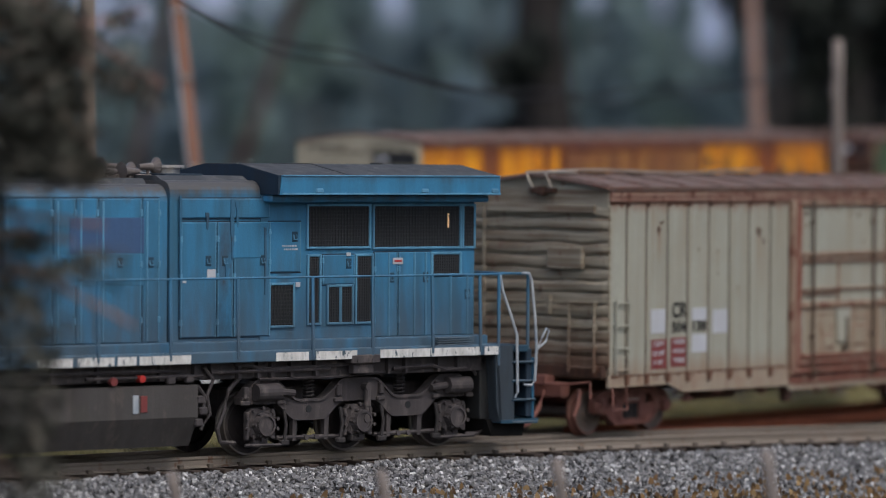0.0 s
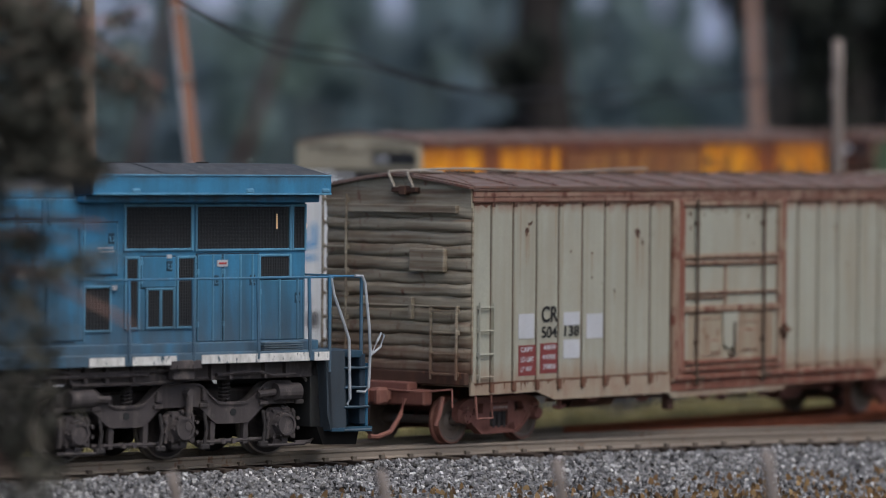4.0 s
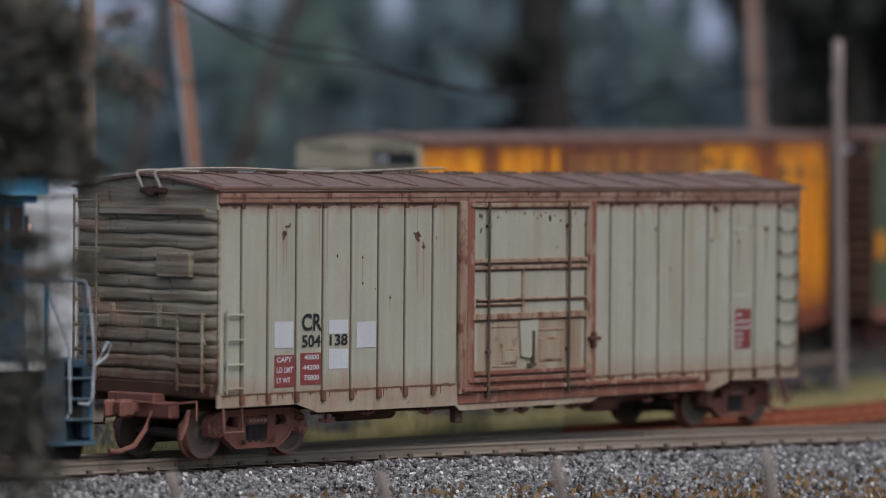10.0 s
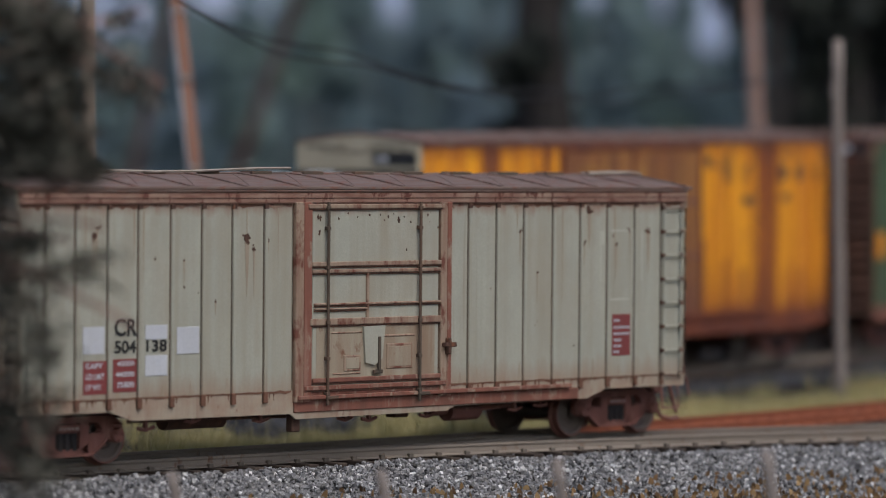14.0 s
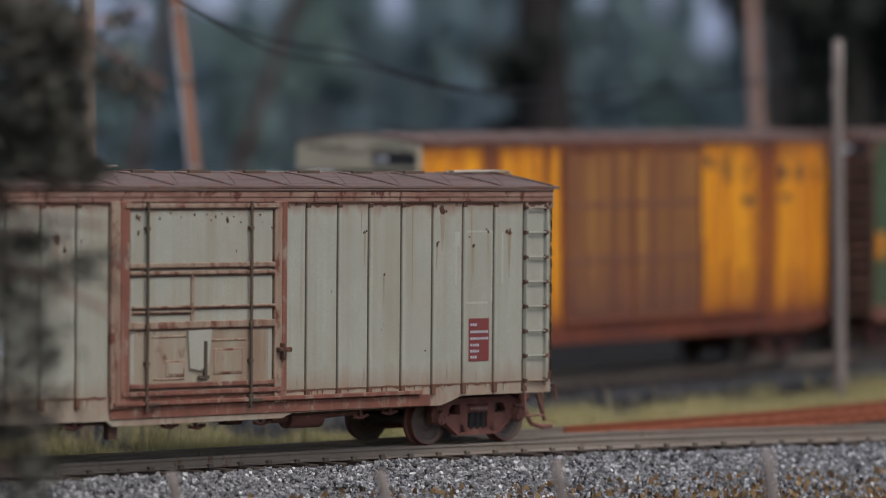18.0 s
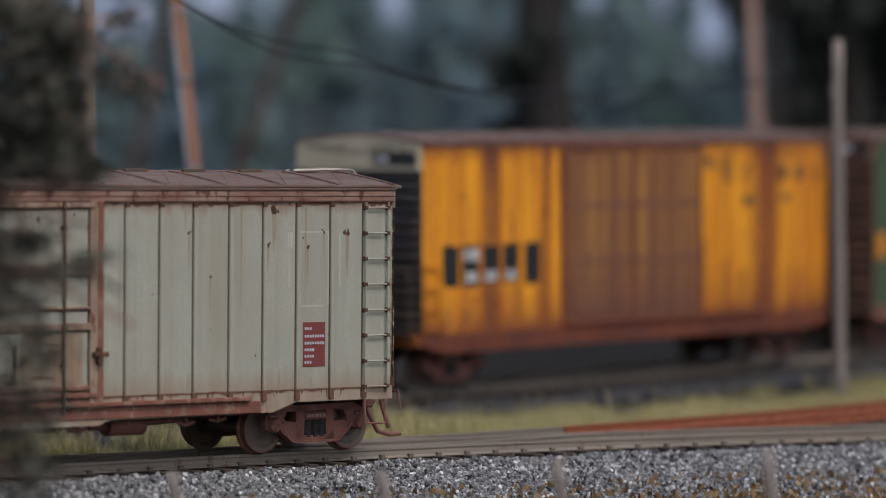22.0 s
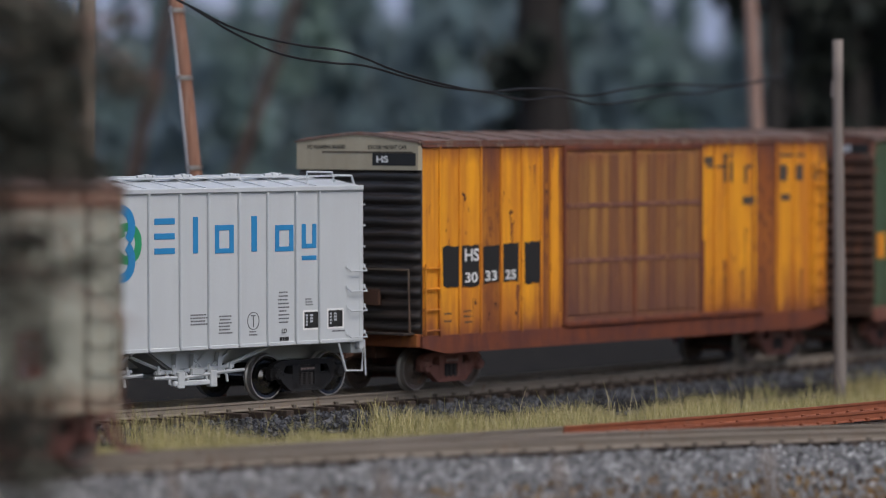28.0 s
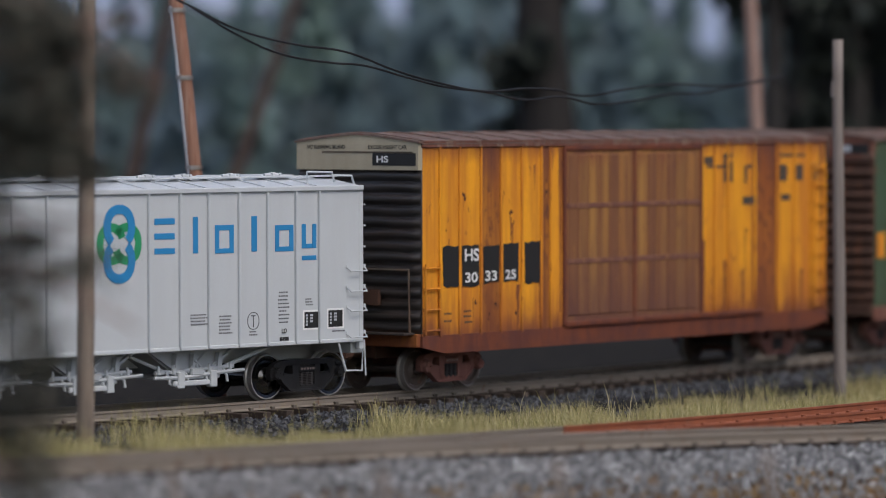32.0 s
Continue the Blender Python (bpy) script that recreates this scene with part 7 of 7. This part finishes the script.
pole("utility_pole", "pinkish-brown upright utility pole behind the cars", (0.498, 0.3097, -0.012), (0.4939, 0.3173, 0.125), 0.0024, 0.0021, M_POLE_PINK, group="utility poles")
for tx, ty, tz in ((-0.0733, -0.0875, 0.0049), (-0.0552, -0.1179, 0.0062), (-0.0417, -0.1441, 0.0089), (-0.0250, -0.1733, 0.0111)):
    drop = 0.022 + tz
    pole("fence_post", "thin grey leaning fence post in the gravel", (tx + 0.125 * drop, ty - 0.116 * drop, -0.022), (tx, ty, tz), 0.0010, 0.0009, M_POLE, "fence post", "fence posts")


def wire(points, label):
    c = bpy.data.curves.new("wire", "CURVE")
    c.dimensions, c.bevel_depth, c.bevel_resolution = "3D", 0.00027, 2
    sp = c.splines.new("BEZIER")
    sp.bezier_points.add(len(points) - 1)
    for q, co in zip(sp.bezier_points, points):
        q.co, q.handle_left_type, q.handle_right_type = co, "AUTO", "AUTO"
    tmp = bpy.data.objects.new("wire", c)
    scene.collection.objects.link(tmp)
    me = bpy.data.meshes.new_from_object(tmp.evaluated_get(bpy.context.evaluated_depsgraph_get()))
    bpy.data.objects.remove(tmp)
    me.materials.append(M_WIRE)
    tagged(new("overhead_wire", me), label, "wire", "overhead wires")


wire([(0.0741, 0.0929, 0.0899), (0.0826, 0.0956, 0.0878), (0.0945, 0.0993, 0.0847), (0.1065, 0.1028, 0.0826), (0.1207, 0.1048, 0.0809), (0.1351, 0.1054, 0.0797), (0.1507, 0.1058, 0.0758), (0.1671, 0.1074, 0.073), (0.1853, 0.1117, 0.0716), (0.2014, 0.1154, 0.0725), (0.215, 0.1187, 0.0724), (0.2267, 0.1217, 0.0712), (0.2477, 0.1271, 0.0732), (0.2664, 0.1315, 0.0747), (0.2983, 0.1402, 0.075), (0.3279, 0.1477, 0.0783)], "kinked black overhead wire slung over the tracks")
wire([(0.0751, 0.0933, 0.0899), (0.0848, 0.0963, 0.0869), (0.0988, 0.1005, 0.0826), (0.1154, 0.1045, 0.0787), (0.1312, 0.1052, 0.0771), (0.14, 0.1055, 0.0768), (0.1543, 0.1059, 0.0743), (0.1671, 0.1074, 0.0724), (0.186, 0.1119, 0.0713), (0.199, 0.1148, 0.0699), (0.2189, 0.1197, 0.0707), (0.2319, 0.123, 0.0693), (0.2503, 0.1276, 0.0703), (0.2692, 0.1323, 0.0724), (0.2837, 0.1363, 0.0727), (0.2983, 0.1402, 0.0745), (0.3279, 0.1477, 0.078)], "kinked black overhead wire slung over the tracks")


# ---- trees and distance ----
def tree(name, label, x, y, height, spread, material, bark, seed, leaves=1500, lean=(0, 0), trunk=0.006, low=0.0, leaf=0.006):
    """Tapered trunk with limbs and a ragged crown of many small leaves."""
    rnd = random.Random(seed)
    ob = thing(name, label, "tree", "background trees")
    ob.location = (x, y, -0.02)
    H = height + 0.02
    pts = [Vector((lean[0] * k / 8 + rnd.uniform(-1, 1) * trunk * 0.2, lean[1] * k / 8 + rnd.uniform(-1, 1) * trunk * 0.2, H * k / 8)) for k in range(9)]
    part("trunk", Shape().tube(pts, [trunk * (1 - 0.75 * k / 8) for k in range(9)], 10), bark, ob, smooth=True, scale=1)
    tips = []
    for k in range(16):
        t = rnd.uniform(low + 0.06, 0.95)
        c = pts[0].lerp(pts[-1], t)
        a = rnd.uniform(0, math.tau)
        r = spread * (1.05 - t * 0.7) * rnd.uniform(0.6, 1.0)
        tip = c + Vector((math.cos(a) * r, math.sin(a) * r, rnd.uniform(-0.1, 0.35) * r))
        limb = Shape().tube([c, c.lerp(tip, 0.5) + Vector((0, 0, 0.08 * r)), tip], [trunk * 0.28, trunk * 0.16, trunk * 0.06], 5)
        part("limb", limb, bark, ob, scale=1)
        tips.append((c, tip, r))
    vs, fs = [], []
    for k in range(leaves):
        c, tip, r = rnd.choice(tips)
        p = c.lerp(tip, rnd.uniform(0.25, 1.05)) + Vector((rnd.gauss(0, 1), rnd.gauss(0, 1), rnd.gauss(0, 0.7))) * r * 0.22
        e = Euler((rnd.uniform(0, 6), rnd.uniform(0, 6), rnd.uniform(0, 6))).to_matrix()
        s = leaf * rnd.uniform(0.6, 1.4)
        o = len(vs)
        vs += [p + e @ Vector(q) * s for q in ((-1, 0, 0), (0, -0.45, 0.1), (1, 0, 0), (0, 0.45, 0.1))]
        fs.append((o, o + 1, o + 2, o + 3))
    part("crown", Shape().add(vs, fs).mesh("crown", 1, fix=False), material, ob)
    return ob


# far trees: bearing from the viewing side and depth; the clearings in the skyline show the pale distance
FAR_EYE = (-0.517, -0.629)
CLEARINGS = ((-0.0780, 0.0030, 0.112), (-0.0710, 0.0030, 0.116), (-0.0530, 0.0060, 0.128), (-0.0415, 0.0025, 0.128), (-0.0120, 0.0036, 0.121), (0.0340, 0.0036, 0.134),
             (0.0500, 0.0024, 0.128), (0.0618, 0.0040, 0.108), (0.0180, 0.0025, 0.136), (-0.0850, 0.0060, 0.128))


def skyline(bearing, margin):
    """Height up to which the woods reach on a bearing."""
    top = 0.30
    for c, w, h in CLEARINGS:
        d = abs(bearing - c)
        if d < w + margin:
            top = min(top, h + 2.5 * max(0, d - w * 0.5))
    return top


def afar(bearing, depth):
    return FAR_EYE[0] + (0.6807 + 0.7326 * bearing) * depth, FAR_EYE[1] + (0.7326 - 0.6807 * bearing) * depth


for k in range(37):
    bearing = -0.112 + 0.0053 * k + 0.0012 * math.sin(k * 5.1)
    depth = 1.95 + 0.26 * ((k * 0.618) % 1.0)
    x, y = afar(bearing, depth)
    top = min(0.24, 0.056 + (skyline(bearing, 0.006) - 0.056) * depth / 2.35)
    tree("conifer", "blurred haze-tinted blue-green tree behind the tracks", x, y, top, 0.019, M_FOREST, M_BARK_HAZE, 40 + k, 800, leaf=0.006, trunk=0.0025)
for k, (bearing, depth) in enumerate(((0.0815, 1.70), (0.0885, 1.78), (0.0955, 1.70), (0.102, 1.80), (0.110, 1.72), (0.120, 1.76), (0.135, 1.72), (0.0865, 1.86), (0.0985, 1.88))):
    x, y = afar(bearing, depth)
    tree("conifer", "almost black tree behind the tracks, shade in its colour", x, y, 0.25, 0.030, M_FOREST_DARK, M_BARK, 70 + k, 1900)
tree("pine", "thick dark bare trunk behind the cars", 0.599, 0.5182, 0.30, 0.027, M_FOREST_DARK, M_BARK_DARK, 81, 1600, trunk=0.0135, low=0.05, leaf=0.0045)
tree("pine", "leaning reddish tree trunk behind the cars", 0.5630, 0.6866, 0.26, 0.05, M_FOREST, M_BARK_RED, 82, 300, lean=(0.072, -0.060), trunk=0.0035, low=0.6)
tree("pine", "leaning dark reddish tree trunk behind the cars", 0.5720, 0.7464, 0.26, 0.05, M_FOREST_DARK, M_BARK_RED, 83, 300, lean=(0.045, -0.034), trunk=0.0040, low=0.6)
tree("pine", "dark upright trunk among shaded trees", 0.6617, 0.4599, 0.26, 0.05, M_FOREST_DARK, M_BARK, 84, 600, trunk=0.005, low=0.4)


def far_woods():
    """Wall of haze-tinted leaves behind the trees; its top edge leaves gaps to the pale distance."""
    rnd, vs, fs = random.Random(33), [], []
    for k in range(26000):
        bearing, depth = rnd.uniform(-0.145, 0.145), rnd.uniform(2.28, 2.42)
        side = bearing * depth
        z = rnd.uniform(-0.03, 0.16)
        if z > skyline(bearing, 0.0) + rnd.gauss(0, 0.004) or noise.noise((side * 26, z * 26, 2)) > 0.75:
            continue
        p = Vector((FAR_EYE[0] + 0.6807 * depth + 0.7326 * side, FAR_EYE[1] + 0.7326 * depth - 0.6807 * side, z))
        e = Euler((rnd.uniform(0, 6), rnd.uniform(0, 6), rnd.uniform(0, 6))).to_matrix()
        s = rnd.uniform(0.005, 0.011)
        o = len(vs)
        vs += [p + e @ Vector(q) * s for q in ((-1, 0, 0), (0, -0.5, 0.1), (1, 0, 0), (0, 0.5, 0.1))]
        fs.append((o, o + 1, o + 2, o + 3))
    me = Shape().add(vs, fs).mesh("far_woods", 1, fix=False)
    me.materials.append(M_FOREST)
    tagged(new("far_woods", me), "haze-tinted blue-green woods in the distance", "woods", kind="stuff")


far_woods()


def build_backdrop():
    vs, fs, n = [], [], 40
    for i in range(n + 1):
        a = radians(-55 + 200 * i / n)
        x, y = -0.3 + 2.55 * math.cos(a), -0.4 + 2.55 * math.sin(a)
        vs += [(x, y, -0.2), (x, y, 1.4), (x * 1.01, y * 1.01, 1.4), (x * 1.01, y * 1.01, -0.2)]
    for i in range(n):
        for j in range(4):
            fs.append((4 * i + j, 4 * i + (j + 1) % 4, 4 * i + 4 + (j + 1) % 4, 4 * i + 4 + j))
    me = Shape().add(vs, fs).mesh("backdrop", 1)
    me.materials.append(M_BACKDROP)
    tagged(new("backdrop", me), "pale hazy blue painted backdrop", "backdrop", kind="structure")


build_backdrop()


def near_conifer():
    """Conifer close to the camera: trunk, bare twigs, and needles in drooping sprays."""
    ob = thing("conifer", "dark conifer with bare pinkish twigs close by", "tree")
    eye = EYE.translation
    right, up, fwd = (EYE.to_3x3() @ Vector(v) for v in ((1, 0, 0), (0, 1, 0), (0, 0, -1)))
    base = eye + fwd * 0.62 - right * 0.076
    ob.location = (base.x, base.y, -0.02)
    part("trunk", Shape().tube([(0, 0, 0), (0.0005, 0, 0.05), (0, 0.0004, 0.1), (0, 0, 0.16)], [0.0050, 0.0045, 0.0038, 0.003], 12), M_BARK, ob, smooth=True, scale=1)
    rnd = random.Random(17)

    def at(a, b, c=0.0):
        return right * (0.076 + a * 1.32) + up * b * 1.32 + fwd * c + Vector((0, 0, base.z + 0.02))

    for pts in (((-0.050, 0.004), (-0.044, 0.0035), (-0.037, 0.0025)), ((-0.052, 0.001), (-0.043, -0.0035), (-0.036, -0.0070), (-0.0335, -0.0085)), ((-0.055, 0.024), (-0.046, 0.020), (-0.040, 0.013)), ((-0.055, -0.02), (-0.049, -0.022), (-0.045, -0.026)), ((-0.0440, 0.0270), (-0.0373, 0.0221), (-0.0305, 0.0178)), ((-0.0400, 0.0242), (-0.0362, 0.0250), (-0.0322, 0.0258)),
                ((-0.0415, 0.0215), (-0.0360, 0.0185), (-0.0320, 0.0168)), ((-0.0500, 0.0010), (-0.0455, 0.0022), (-0.0405, 0.0008)), ((-0.0505, -0.0035), (-0.0440, -0.0020), (-0.0398, -0.0052))):
        q = [at(a, b, rnd.uniform(-0.004, 0.004)) for a, b in pts]
        part("branch", Shape().tube([(0, 0, q[0].z)] + [tuple(v) for v in q], [0.0010, 0.0007, 0.0005, 0.0004, 0.0003][:len(q) + 1], 6), M_TWIG, ob, "bare pinkish twig", scale=1)
    sprays = [(-0.0443, 0.0218, 0.0040, 0.0040, 520), (-0.0406, 0.0236, 0.0022, 0.0028, 220), (-0.0418, 0.0163, 0.0029, 0.0036, 420), (-0.0459, 0.0139, 0.0040, 0.0052, 520), (-0.0412, 0.0112, 0.0028, 0.0032, 380), (-0.0389, 0.0086, 0.0019, 0.0013, 230),
              (-0.0444, 0.0093, 0.0030, 0.0022, 200), (-0.0462, 0.0261, 0.0050, 0.0025, 300), (-0.0358, 0.0190, 0.0030, 0.0030, 70), (-0.0334, 0.0172, 0.0026, 0.0020, 40), (-0.0349, 0.0246, 0.0025, 0.0018, 24),
              (-0.0458, -0.0048, 0.0037, 0.005, 140), (-0.0440, -0.011, 0.0028, 0.0055, 120), (-0.0456, -0.0183, 0.0040, 0.006, 220), (-0.0446, -0.025, 0.0035, 0.0037, 120),
              (-0.0401, -0.0024, 0.0037, 0.0015, 60), (-0.0377, -0.0009, 0.0031, 0.0009, 30), (-0.0456, 0.0007, 0.0025, 0.0018, 90), (-0.0493, 0.0, 0.0022, 0.03, 500)]
    vs, fs = [], []
    for a, b, ra, rb, n in sprays:
        for k in range(int(n * 1.35)):
            p = at(a + rnd.gauss(0, 0.52) * ra, b + rnd.gauss(0, 0.5) * rb, rnd.gauss(0, 0.008))
            e = Euler((rnd.uniform(-0.8, 0.8), rnd.uniform(-0.8, 0.8), rnd.uniform(0, 6.3))).to_matrix()
            h, w = rnd.uniform(0.0012, 0.0026), 0.00042
            o = len(vs)
            vs += [p + e @ Vector(q) for q in ((-h, 0, 0), (0, -w, 0), (h, 0, 0), (0, w, 0.00008))]
            fs.append((o, o + 1, o + 2, o + 3))
    tagged(part("needles", Shape().add(vs, fs).mesh("needles", 1, fix=False), M_NEEDLE, ob), kind="stuff")


near_conifer()

# ---- rolling stock ----
green = green_boxcar()
yellow = yellow_boxcar()
hopper = hopper_car()
TURNING = len(WHEELSETS)
boxcar = sage_boxcar()
boxcar.scale = (1.007, 1, 1)
loco = locomotive()
yellow.matrix_basis = pose(0.1677, 0.1361, 0.0004, 0, -math.degrees(math.atan(GRADE)), 9.735)
hopper.matrix_basis = pose(0.1545, 0.1396, 0.0001, 0, -math.degrees(math.atan(GRADE)), 2.53)
gx, gy, gh = back_at(25.25 * FT + 8.6 * FT)
green.matrix_basis = pose(gx, gy, GRADE * (gx - 0.166), 0, -math.degrees(math.atan(GRADE)), math.degrees(gh) + 3.4)

# ways along the running track, in millimetres, second by second
LOCO_WAY = [92.73, 82.42, 71.41, 60.71, 50.2, 39.9, 29.08, 17.74, 6.64, -3.99, -14.9, -25.6, -36.3, -47.1, -57.3, -67.7, -78.1,
            -88.6, -99.5, -110.4, -120.7, -131.5, -141.9, -152.5, -162.8, -173.2, -184.2, -195.2, -206.0, -216.8, -227.6, -238.4, -249.2]
LOCO_TURN = [-1.66, -1.22, -0.85, -0.38, 0.15, 0.55, 0.37, -0.23, -0.68, -0.84] + [-0.85] * 23
CAR_WAY = [96.52, 85.29, 74.19, 63.89, 53.02, 42.28, 31.48, 20.93, 10.07, -0.96, -11.75, -22.24, -32.79, -43.69, -53.76, -64.13, -74.65,
           -85.14, -96.15, -106.95, -117.29, -128.12, -138.5, -149.04, -159.38, -169.58, -180.9, -191.9, -202.8, -213.6, -224.4, -235.2, -246.0]
# how far the boxcar stands out of the even curve, in degrees
CAR_TURN = [-1.33, -0.52, -0.04, 0.07, 0.34, 0.67, 0.94, 1.07, 1.09, 1.16, 1.04, 0.83, 0.64, 0.4, 0.09, -0.11, -0.25,
            -0.35, -0.4, -0.27, 0.06, 0.27, 0.62, 1.09, 1.6, 1.74, 1.5, 1.2, 1.0, 1.0, 1.0, 1.0, 1.0]
# gentle rise and fall of the laid track under the car, in millimetres
CAR_RISE = [-0.1, -0.08, 0.0, 0.0, 0.03, 0.03, 0.05, 0.06, 0.02, 0.0, -0.06, -0.1, -0.1, -0.11, -0.14, -0.1, -0.06,
            0.0, 0.04, 0.18, 0.3, 0.28, 0.2, 0.04, 0.0, -0.12, -0.14, -0.14, -0.14, -0.14, -0.14, -0.14, -0.14]


def way(t, table):
    k = min(int(t), 31)
    return (table[k] + (table[k + 1] - table[k]) * (t - k)) / 1000


def car_pose(s, mid, turn=0.0, rise=0.0, origin=None):
    """Pose of a car whose middle lies mid metres along from its origin, on the curve."""
    x, y, a = run_at(s + mid)
    a += radians(turn)
    back = mid if origin is None else origin
    return pose(x - math.cos(a) * back, y - math.sin(a) * back, rise / 1000, 0, 0, math.degrees(a))


def motions():
    seconds = [k * 0.5 for k in range(65)]
    walk(boxcar, [(t, car_pose(way(t, CAR_WAY), 25 * FT, CAR_TURN[t], CAR_RISE[t], 25.14 * FT)) for t in range(33)])
    walk(loco, [(t, car_pose(way(t, LOCO_WAY), -34 * FT, LOCO_TURN[t])) for t in range(33)])
    for ob, u, r in WHEELSETS[TURNING:]:
        walk(ob, [(t, pose(u, 0, r, 0, math.degrees((way(t, CAR_WAY) - way(0, CAR_WAY)) / r), 0)) for t in seconds])
    # the point on which the lens is focused, drawn back to the standing cars
    walk(focus, [(t, EYE @ pose(0, 0, -d)) for t, d in ((0, 0.815), (12, 0.82), (23.5, 0.82), (24.2, 0.822), (25.0, 0.878), (25.5, 0.908), (27.5, 0.97), (28.5, 0.98), (30, 0.985), (32, 0.99))])


motions()
